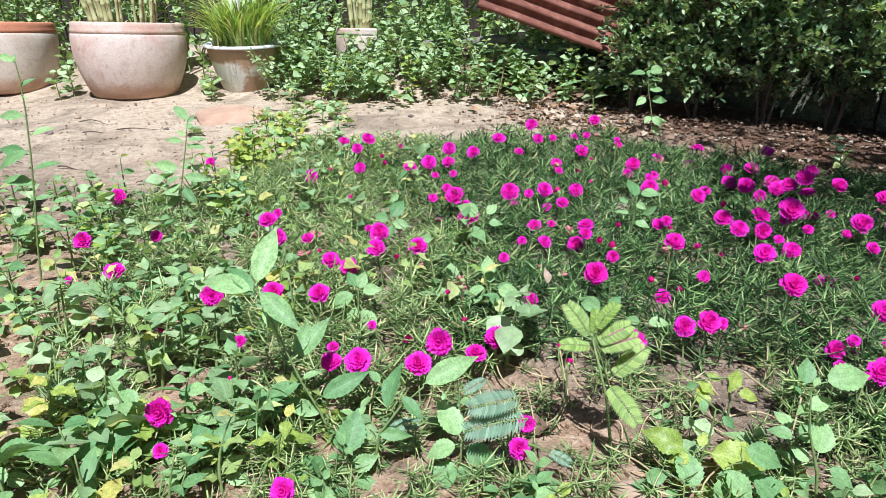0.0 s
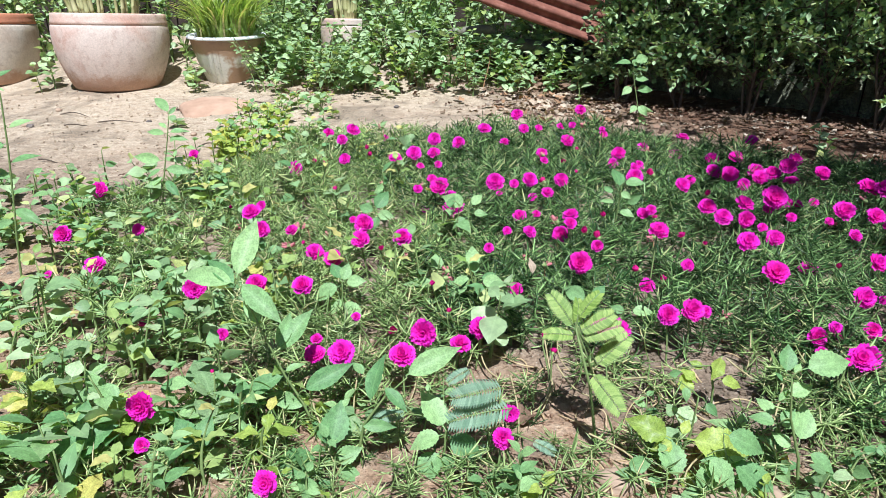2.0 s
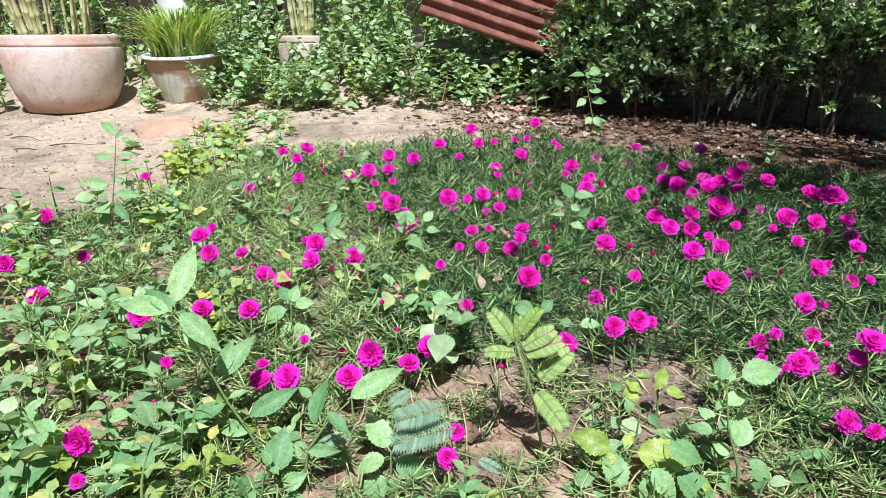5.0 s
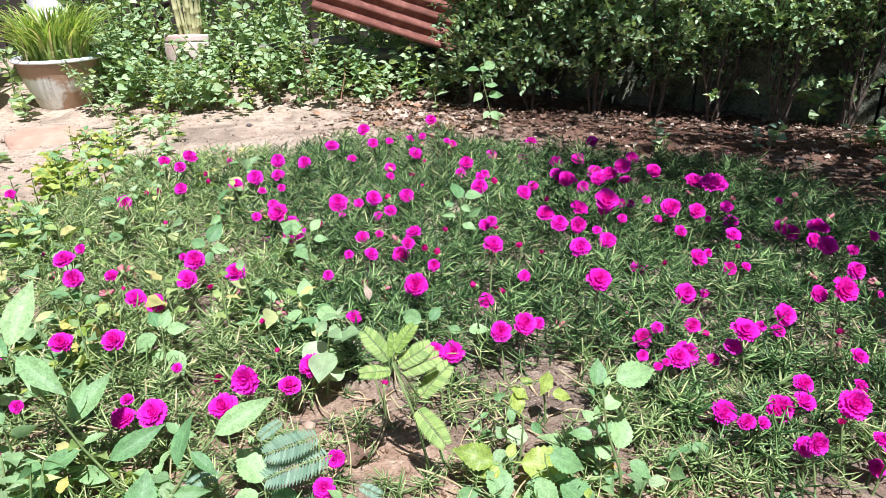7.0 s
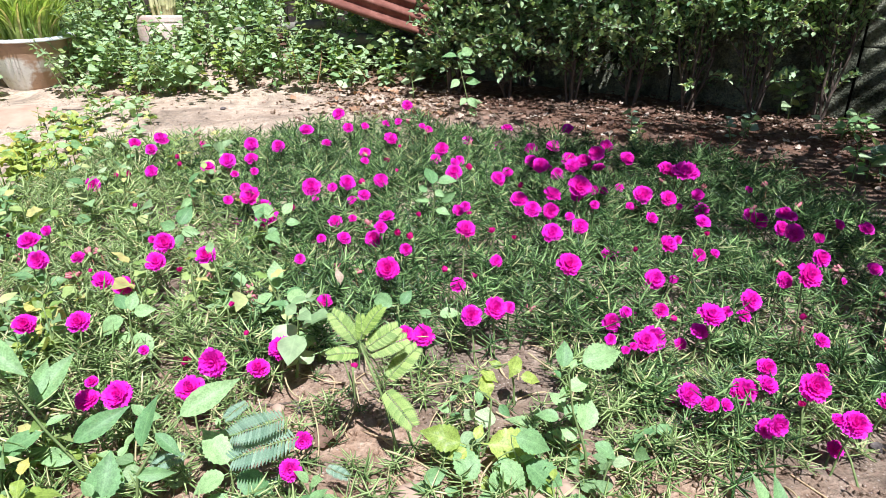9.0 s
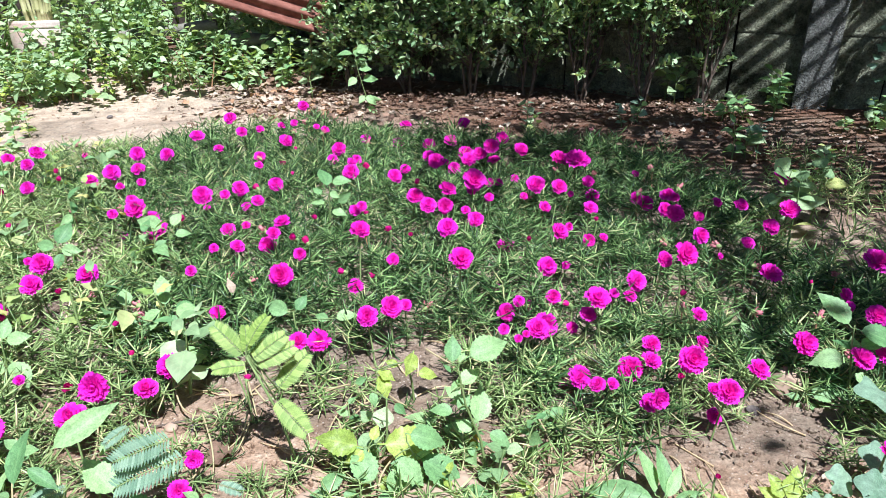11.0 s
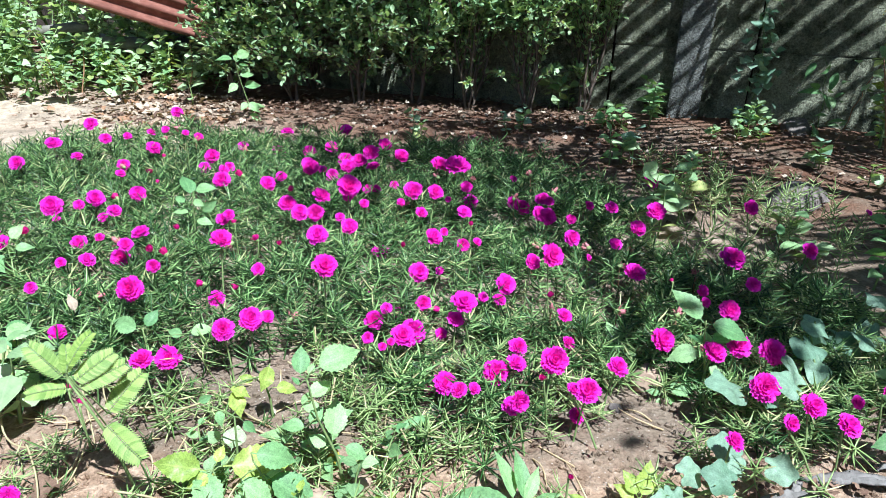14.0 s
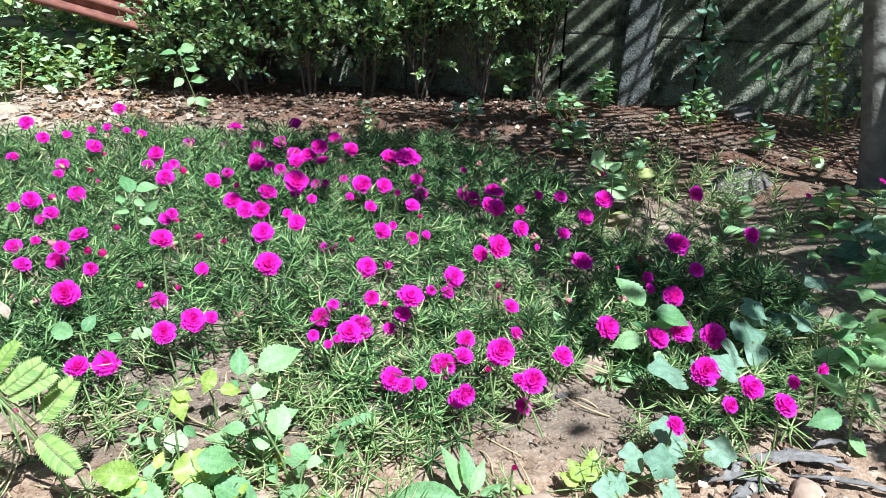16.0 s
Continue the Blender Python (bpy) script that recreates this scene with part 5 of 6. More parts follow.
def feather_plant(foot, top, mat, label, fronds):
    """A seedling with feather-shaped leaves (from, along, in centimetres), each leaflet a piece of its own."""
    r = np.random.default_rng(int(1000 * foot[1]))
    plant = thing("feather_leaved_seedling", (*foot, ground_height(*foot)), label, "seedling")
    t3 = np.array(top) / 100
    part("stem", tube_arrays([(0, 0, -0.01), t3 * (0.4, 0.4, 0.5), t3], [0.003, 0.0025, 0.002], 6), STEM, plant)
    for *start, dx, dy, dz in fronds:
        p, way = np.array(start) / 100, np.array((dx, dy, dz)) / 100
        if np.linalg.norm(p - t3) > 0.005:
            part("leaf_stalk", tube_arrays([t3, (t3 + p) / 2 + (0, 0, 0.006), p], 0.0012, 5), STEM, plant)
        y = way / np.linalg.norm(way)
        x = np.cross(y, np.array((0.0, -0.6, 0.8)) + r.normal(0, 0.15, 3))
        x /= np.linalg.norm(x)
        m, size = np.eye(4), np.linalg.norm(way) / 0.13
        m[:3, 0], m[:3, 1], m[:3, 2], m[:3, 3] = x * size, y * size, np.cross(x, y) * size, p
        frond = new("frond", FROND_STALK)
        frond.parent = plant
        frond.matrix_basis = Matrix(m.tolist())
        for j in range(19):
            t = 0.06 + 0.93 * j / 19
            q = np.array([[0, 0.13 * t, 0.18 * 0.13 * math.sin(2.2 * t)]])
            w = 0.027 * (0.45 + 0.95 * math.sin(math.pi * (0.12 + 0.8 * t)))
            for side in (-1, 1):
                ob = new("leaflet", LEAFLET[mat.name])
                ob.parent = frond
                ob.matrix_basis = Matrix(aim(q, np.array([[side, 0.35 + 0.3 * t, 0.12]]), [w])[0].tolist())


feather_plant((0.21, 0.95), (-3.5, 0.6, 6.3), BLUE, "blue-green feather-leaved tree seedling", [(-2.2, 0.4, 15.1, -8.1, -0.6, -2), (-0.8, 0.1, 11.5, -9.7, -1.2, -2.8), (-17.8, 3, 7.8, -5.1, -0.8, -1.6), (-4.3, 0.7, 3.3, -3.6, -1, -1.6), (2.8, -0.5, 5.6, 3.4, -1.8, -1.2), (-7.5, 1.3, 17.8, -3.3, -1.4, -1.9)])
feather_plant((0.36, 1.03), (-5.7, -1.5, 23.6), FERN, "yellow-green feather-leaved tree seedling", [(-6, -1.5, 23.9, -3.8, 3.7, 3.6), (-5.4, -1.5, 25.3, 3.9, 2.7, 2.7), (-5.8, -1.5, 22.1, -5.1, -0.2, -0.2), (-4.6, -1.5, 21.8, 6.3, 1.2, 1.3), (-1.8, -1.5, 16.7, 5.5, 3.2, 3.2), (-2.3, -1.5, 14.8, 4.1, -4.5, -4.5), (-5.6, -1.5, 24.3, 0, 2.9, 2.9), (-5, -1.5, 22.9, 5.5, 2, 2)])


def lobed_arrays(seed):
    """A five-lobed creeper leaf, cupped round its stalk."""
    n, rings = 40, 4
    v, u = [], []
    for k in range(n):
        a = -math.pi / 2 + 2 * math.pi * k / n
        lobe = 0.40 + 0.05 * math.cos(5 * (a - math.pi / 2)) + 0.05 * math.sin(a)
        if abs(k) < 2 or k > n - 2:
            lobe = 0.20
        for j in range(rings + 1):
            f = j / rings
            v.append((lobe * f * math.cos(a), 0.28 + lobe * f * math.sin(a), 0.06 * f * f * math.sin(3 * a + seed) + 0.10 * f - 0.14 * f * f))
            u.append((0.5 + 0.5 * f * math.cos(a), 0.5 + 0.5 * f * math.sin(a)))
    m = rings + 1
    q = [(k * m + j, k * m + j + 1, ((k + 1) % n) * m + j + 1, ((k + 1) % n) * m + j) for k in range(n) for j in range(rings)]
    return np.array(v), np.array(q), np.array(u)


LOBED = [quads_mesh("leaf", *lobed_arrays(s), mat=BLUE) for s in (0, 2)]


def vine(points, leaves, size, rise, label, seed):
    r = np.random.default_rng(seed)
    z0 = ground_height(*points[0])
    plant = thing("gourd_vine", (*points[0], z0), label, "vine")
    pts = [np.array([x - points[0][0], y - points[0][1], 0.02 + 0.03 * math.sin(k)]) for k, (x, y) in enumerate(points)]
    fine = [pts[i] * (1 - t) + pts[i + 1] * t for i in range(len(pts) - 1) for t in np.linspace(0, 0.9, 5)] + [pts[-1]]
    part("stem", tube_arrays(fine, 0.0025, 6), STEM, plant)
    for k in range(leaves):
        p = fine[int(k * (len(fine) - 1) / max(1, leaves - 1))] + np.array([r.normal(0, 0.02), r.normal(0, 0.02), 0])
        top = p + np.array([r.normal(0, 0.015), r.normal(0, 0.015), r.uniform(0.4, 1.0) * rise])
        part("leaf_stalk", tube_arrays([p, (p + top) / 2 + (0.004, 0, 0), top], 0.0018, 5), STEM, plant)
        up = np.array((0.05, -0.5, 0.85)) + r.normal(0, 0.2, 3)
        y = np.cross(up, r.normal(0, 1, 3))
        y /= np.linalg.norm(y)
        x = np.cross(y, up)
        x /= np.linalg.norm(x)
        span = size * r.uniform(0.85, 1.3)
        m = np.eye(4)
        m[:3, 0], m[:3, 1], m[:3, 2], m[:3, 3] = x * span, y * span, np.cross(x, y) * span, top
        ob = new("leaf", LOBED[k % 2])
        ob.parent = plant
        ob.matrix_basis = Matrix(m.tolist())


vine([(1.10, 0.665), (1.16, 0.645), (1.24, 0.66)], 8, 0.055, 0.04, "blue-green lobed gourd leaves on bare soil", 5)
vine([(1.36, 0.74), (1.48, 0.78), (1.60, 0.84), (1.74, 0.86), (1.9, 0.90)], 12, 0.072, 0.07, "blue-green lobed gourd vine along the bed", 6)

# ---- dry leaf litter ----
r_lit = np.random.default_rng(5)


def litter(name, count, where, low, high, label, mat=LITTER):
    pieces = []
    for variant in range(4):
        base = leaf_arrays(0.40 + 0.08 * variant, 6, 3, 0.25 - 0.12 * variant, 0.25 - 0.18 * variant, 0, 0.45, 0.05, 0.45, variant)
        n = count // 4
        p = np.array([where() for k in range(n)])
        z = np.array([ground_height(x, y) for x, y in p])
        a = r_lit.uniform(0, 6.28, n)
        size = r_lit.uniform(low, high, n)
        ways = np.c_[np.cos(a), np.sin(a), r_lit.normal(0.02, 0.10, n)]
        pieces.append(scatter(base, aim(np.c_[p, z + 0.006 + r_lit.uniform(0, 0.018, n)], ways, size, r_lit.normal(0, 0.22, n))))
    ob = part(name, join_arrays(pieces), mat)
    return tagged(ob, label, "leaf litter", kind="stuff")


def under_hedge():
    t = r_lit.uniform(0, 1)
    return 0.35 + 2.3 * t + r_lit.normal(0, 0.15), 3.72 - 0.80 * t ** 1.5 + r_lit.normal(0, 0.40)


def by_fence():
    t = r_lit.uniform(0, 1)
    return 2.1 + 1.3 * t + r_lit.normal(0, 0.3), 2.6 - 1.0 * t + r_lit.normal(0, 0.38)


litter("leaf_litter", 2300, under_hedge, 0.013, 0.05, "brown and pale dry leaves fallen under the hedge")
litter("leaf_litter", 1300, by_fence, 0.008, 0.045, "brown dry leaves and bits fallen before the fence")
litter("leaf_litter", 260, lambda: (r_lit.uniform(1.15, 1.75), r_lit.uniform(0.45, 0.75)), 0.010, 0.026, "dark bits of dry leaf on the sandy soil")
litter("leaf_litter", 170, lambda: (0.62 + r_lit.normal(0, 0.22), 3.80 + r_lit.normal(0, 0.20)), 0.05, 0.085, "larger pale tan dry leaves before the iron sheet", PALELITTER)
litter("leaf_litter", 160, lambda: (r_lit.uniform(-2.5, 2.2), r_lit.uniform(0.6, 4.1)), 0.012, 0.035, "bits of dry leaf scattered over the soil")
litter("leaf_litter", 240, lambda: (r_lit.uniform(-1.0, 0.9), r_lit.uniform(4.05, 4.6)), 0.03, 0.07, "dry leaves under the bank of weeds")


def fallen_leaf(place, heading, pitch, size, width, mat, label):
    """A single fallen leaf, curled along its rib."""
    ob = part("fallen_leaf", leaf_arrays(width, 7, 5, 0.35, 0.35, 0, 0.40, 0.10, 0.35, 3), mat)
    ob.matrix_basis = pose(*place, pitch, 0, heading) @ Matrix.Scale(size, 4)
    tagged(ob, label, "fallen leaf")


fallen_leaf((0.28, 1.46, 0.11), 20, 65, 0.040, 0.45, PALELITTER, "brown dry leaf caught upright in the moss roses")
fallen_leaf((0.26, 1.08, ground_height(0.26, 1.08) + 0.012), 110, 4, 0.06, 0.85, LITTER, "grey-brown heart-shaped fallen leaf on bare soil")
fallen_leaf((0.67, 0.96, ground_height(0.67, 0.96) + 0.012), 60, 8, 0.04, 0.9, YELLOWLEAF, "yellow round fallen leaf on bare soil")


# ---- hedge ----
def shrub(place, height, rad, twigs, skirt, seed, label):
    """A many-stemmed shrub: stems from the foot, twigs off them, leaves in pairs along every twig."""
    r = np.random.default_rng(seed)
    plant = thing("shrub", (*place, ground_height(*place)), label, "shrub", "hedge shrubs")
    stems, wood = [], []
    for k in range(5):
        a = 1.3 * k + r.uniform(0, 0.8)
        d = rad * r.uniform(0.2, 0.6)
        top = np.array([d * math.cos(a), d * math.sin(a), height * r.uniform(0.75, 1.0)])
        mid = top * (0.42, 0.42, 0.45) + r.normal(0, 0.04, 3)
        pts = [np.array([0.015 * math.cos(a), 0.015 * math.sin(a), -0.02])]
        for t in np.linspace(0.08, 1, 9):
            pts.append((1 - t) ** 2 * pts[0] + 2 * t * (1 - t) * mid + t * t * top + r.normal(0, 0.006, 3))
        stems.append(np.array(pts))
        part("stem", tube_arrays(pts, np.linspace(0.0075, 0.003, len(pts)), 7), TWIG, plant)
    places, ways, sizes = [], [], []
    for k in range(twigs):
        s = stems[int(r.integers(len(stems)))]
        low = k % 24 == 0
        f = r.uniform(1.4, 2.6) if low else r.uniform(1.9, len(s) - 1.01)
        p = s[int(f)] * (1 - f % 1) + s[int(f) + 1] * (f % 1)
        a = r.uniform(0, 6.283)
        reach = rad * r.uniform(0.15, 0.75) * (0.75 + 0.35 * math.sin(3.0 * a + seed))
        end = p + np.array([reach * math.cos(a), reach * math.sin(a), reach * r.normal(0.05, 0.5)])
        end[2] = r.uniform(0.12, 0.28) if low else max(end[2], skirt + r.uniform(0, 0.26))
        mid = (p + end) / 2 + np.array([0, 0, 0.05])
        path = np.array([(1 - t) ** 2 * p + 2 * t * (1 - t) * mid + t * t * end for t in np.linspace(0, 1, 6)])
        wood.append(tube_arrays(path, np.linspace(0.0035, 0.0012, 6), 4))
        b = r.uniform(0, 3)
        for t in np.linspace(0.2, 1.0, 9):
            q = (1 - t) ** 2 * p + 2 * t * (1 - t) * mid + t * t * end
            b += 1.57
            along = (end - p) / np.linalg.norm(end - p)
            across = np.cross(along, (0.2, 0.1, 1.0))
            across /= np.linalg.norm(across)
            lift = np.cross(across, along)
            for sgn in (-1, 1):
                w = along * 0.7 + sgn * (across * math.cos(b) + lift * math.sin(b)) + np.array([0, 0, 0.45]) + r.normal(0, 0.2, 3)
                places.append(q), ways.append(w), sizes.append(r.uniform(0.019, 0.046))
    tagged(part("twig", join_arrays(wood), TWIG, plant), kind="stuff")
    half = len(places) // 2
    base = [leaf_arrays(0.66, 3, 3, 0.22, 0.12, 0, 0.54, 0.0), leaf_arrays(0.56, 3, 3, 0.30, 0.25, 0, 0.56, 0.0)]
    m = aim(np.array(places), np.array(ways), sizes, r.normal(0, 0.4, len(places)))
    fol = part("foliage", join_arrays([scatter(base[0], m[:half]), scatter(base[1], m[half:])]), HEDGE, plant)
    tagged(fol, kind="stuff")


HEDGE_LABEL = "loose small-leaved green hedge shrub with bare lower stems"
for k, (x, y, h, rad, twigs, skirt) in enumerate([(0.98, 3.92, 0.85, 0.34, 280, 0.10), (1.27, 3.78, 0.95, 0.40, 340, 0.14), (1.57, 3.62, 0.95, 0.42, 290, 0.26), (1.86, 3.50, 0.95, 0.40, 230, 0.24), (2.10, 3.34, 0.92, 0.36, 150, 0.36), (2.34, 3.14, 0.95, 0.36, 150, 0.42), (2.60, 3.02, 0.95, 0.34, 115, 0.45), (1.45, 4.10, 1.05, 0.42, 120, 0.34), (2.05, 3.85, 1.1, 0.42, 60, 0.36)]):
    shrub((x, y), h, rad, twigs, skirt, 700 + k, HEDGE_LABEL)


# ---- the tree that shades the hedge ----
def build_tree(place, seed, lean):
    r = np.random.default_rng(seed)
    tree = thing("tree", (*place, 0), "slender grey-barked garden tree shading the hedge", "tree")
    path = np.array([(0.0, 0.0, -0.03), (0.0, 0, 0.05), (-0.035, 0.02, 0.2), (-0.13, 0.07, 0.6), (-0.25, 0.12, 1.2), (-0.30, 0.13, 1.9), (-0.30, 0.10, 2.6), (-0.28, 0.08, 3.4)])
    part("trunk", tube_arrays(path, [0.062, 0.046, 0.037, 0.034, 0.033, 0.031, 0.027, 0.018], 16), BARK, tree)
    places, ways, sizes, wood = [], [], [], []
    for k in range(27):
        a = 2.4 * k + r.normal(0, 0.3)
        z = 1.9 + 1.4 * (k % 15) / 15
        p = np.array([-0.30, 0.12, z])
        reach = r.uniform(0.35, 0.75)
        end = p + np.array([lean[0] + reach * math.cos(a), lean[1] + reach * math.sin(a), r.uniform(0.1, 0.7)])
        # further limbs added out of view, stretched out to shade bed and hedge
        if k > 14:
            end = p + np.array([-1.3 + 0.29 * (k - 15), -0.6 if k == 15 else -1.75 + 0.15 * (k % 2), 0.2])
        if k > 23:
            end = p + np.array([-1.4 + 0.2 * (k - 24), -0.3 - 0.25 * (k % 2), 0.2])
        elif k > 18:
            end = p + np.array([-1.62 + 0.17 * (k - 19), 0.95 + 0.1 * (k % 2), 0.2])
        part("limb", tube_arrays([p, (p + end) / 2 + (0, 0, 0.1), end], [0.02, 0.013, 0.005], 7), BARK, tree)
        for j in range(3 if k < 15 else 12 if k == 15 else 15 if k < 19 else 2 if k < 24 else 11):
            t = r.uniform(0.7, 1.0)
            q = p * (1 - t) + end * t
            c = q + r.normal(0, 0.24, 3)
            wood.append(tube_arrays([q, (q + c) / 2 + (0, 0, 0.02), c], [0.005, 0.004, 0.002], 4))
            for n in range(7):
                places.append(c + r.normal(0, 0.10, 3)), ways.append(r.normal(0, 1, 3) * (1, 1, 0.5) + (0, 0, -0.2)), sizes.append(r.uniform(0.07, 0.13))
    tagged(part("twig", join_arrays(wood), BARK, tree), kind="stuff")
    crown = part("crown", scatter(leaf_arrays(0.42, 4, 3, 0.2, 0.3, 0, 0.5, 0.05), aim(np.array(places), np.array(ways), sizes)), CROWN, tree)
    tagged(crown, kind="stuff")


build_tree((2.86, 1.36), 3, (-0.48, -0.62))


def build_unseen_palm(place, height, fronds, bare=0.14):
    """A young palm added out of view beyond the bed; its feather fronds throw slanting stripes of shade on the fence.
    """
    r = np.random.default_rng(8)
    palm = thing("palm", (*place, 0), "unseen young feather palm added to throw striped shade on the fence", "palm", "young palms")
    part("trunk", tube_arrays([(0, 0, -0.05), (0.0, 0, 0.4), (0.02, 0, 1.2), (0, 0, height)], [0.11, 0.085, 0.075, 0.06], 14), BARK, palm)
    blade = leaf_arrays(0.066, 4, 3, 0.3, 0.10, 0, 0.4, 0.0)
    for k, (heading, rise, length) in enumerate(fronds):
        h = radians(heading)
        out = np.array([math.cos(h), math.sin(h), 0.0])
        line = [np.array([0, 0, height]) + out * length * t + np.array([0, 0, length * (rise * t - 0.62 * t * t)]) for t in np.linspace(0, 1, 14)]
        frond = part("frond", tube_arrays(line, np.linspace(0.014, 0.003, 14), 6), STEM, palm)
        places, ways, sizes = [], [], []
        side = np.array([-out[1], out[0], 0.0])
        count = int(40 * (1 - bare))
        for j in range(count):
            t = bare + (0.98 - bare) * j / count
            p = line[int(t * 13)] * (1 - (t * 13) % 1) + line[min(13, int(t * 13) + 1)] * ((t * 13) % 1)
            for sgn in (-1, 1):
                places.append(p), ways.append(sgn * side + 0.05 * out + np.array([0, 0, r.normal(0.0, 0.04)])), sizes.append(0.52 * (0.5 + 0.8 * math.sin(math.pi * t)) * r.uniform(0.9, 1.05))
        tagged(part("leaflets", scatter(blade, aim(np.array(places), np.array(ways), sizes)), CROWN, palm), kind="stuff")


build_unseen_palm((2.92, 0.66), 1.85, [(79, 0.45, 2.5), (-40, 0.7, 1.8), (-110, 0.7, 1.8), (10, 0.6, 1.8)])
build_unseen_palm((1.97, -0.62), 1.7, [(79, 0.45, 2.6), (-40, 0.7, 1.8), (-110, 0.7, 1.8), (-170, 0.6, 1.8)], 0.56)
build_unseen_palm((3.62, 0.36), 1.85, [(79, 0.45, 2.5), (-40, 0.7, 1.8), (-110, 0.7, 1.8), (30, 0.6, 1.8)])


# ---- moss roses ----
def bloom_height(x, y):
    return 0.109 + 0.002 * y + 0.0045 * y * y - 0.045 * min(1, max(0, (0.98 - y) / 0.25)) + 0.02 * math.sin(9 * x + 4 * y) * math.sin(7 * y - 3 * x)


BED = [(-0.62, 2.86), (-0.25, 2.98), (0.30, 3.08), (0.70, 3.02), (1.15, 2.72), (1.60, 2.55), (1.92, 2.15), (1.98, 1.75), (1.72, 1.45), (1.95, 1.2), (1.98, 0.95), (1.66, 0.60), (1.40, 0.56), (1.22, 0.64), (1.16, 0.76), (1.24, 0.86), (1.12, 0.95), (1.02, 0.84), (0.80, 0.80), (0.70, 1.02), (0.66, 1.20), (0.50, 1.20), (0.38, 1.14), (0.22, 1.20), (0.02, 1.06), (-0.15, 0.98), (-0.5, 0.85), (-0.75, 1.0), (-0.9, 1.5), (-1.1, 2.1), (-0.8, 2.4)]


def inside_bed(x, y):
    hit, n = False, len(BED)
    for i in range(n):
        (x1, y1), (x2, y2) = BED[i], BED[(i + 1) % n]
        if (y1 > y) != (y2 > y) and x < (x2 - x1) * (y - y1) / (y2 - y1) + x1:
            hit = not hit
    return hit


def edge_distance(x, y):
    best, n = 9.0, len(BED)
    for i in range(n):
        a, b = Vector(BED[i]), Vector(BED[(i + 1) % n])
        t = max(0, min(1, (Vector((x, y)) - a).dot(b - a) / (b - a).length_squared))
        best = min(best, (Vector((x, y)) - a.lerp(b, t)).length)
    return best


def needle_arrays():
    """A fleshy needle leaf of length 1 along +Y."""
    v, u = [], []
    for i, (y, w) in enumerate(((0.0, 0.028), (0.5, 0.048), (1.0, 0.007))):
        for k in range(3):
            a = 2.1 * k
            v.append((w * math.cos(a), y, w * math.sin(a) + 0.16 * y * y)), u.append((0.25, y))
    q = [(i * 3 + k, i * 3 + (k + 1) % 3, i * 3 + 3 + (k + 1) % 3, i * 3 + 3 + k) for i in range(2) for k in range(3)]
    return np.array(v), np.array(q), np.array(u, float)


NEEDLE = needle_arrays()


def sprig_arrays(seed):
    """A shoot of height 1 dm with needles up its stem and a rosette at the tip."""
    r = np.random.default_rng(seed)
    bend = r.normal(0, 0.018, 2)
    line = [np.array([bend[0] * math.sin(2.5 * t), bend[1] * math.sin(2 * t), 0.1 * t]) for t in np.linspace(0, 1, 5)]
    pieces = [tube_arrays(line, [0.0016, 0.0015, 0.0014, 0.0013, 0.001], 4)]
    places, ways, sizes = [], [], []
    for k in range(18):
        t = 0.30 + 0.70 * (k / 17) ** 0.7
        a = 2.4 * k + r.normal(0, 0.25)
        up = 0.12 + 0.75 * t ** 5 + r.normal(0, 0.22)
        places.append((bend[0] * math.sin(2.5 * t), bend[1] * math.sin(2 * t), 0.1 * t))
        ways.append((math.cos(a), math.sin(a), up)), sizes.append(r.uniform(0.026, 0.048))
    pieces.append(scatter(NEEDLE, aim(np.array(places), np.array(ways), sizes)))
    return join_arrays(pieces)


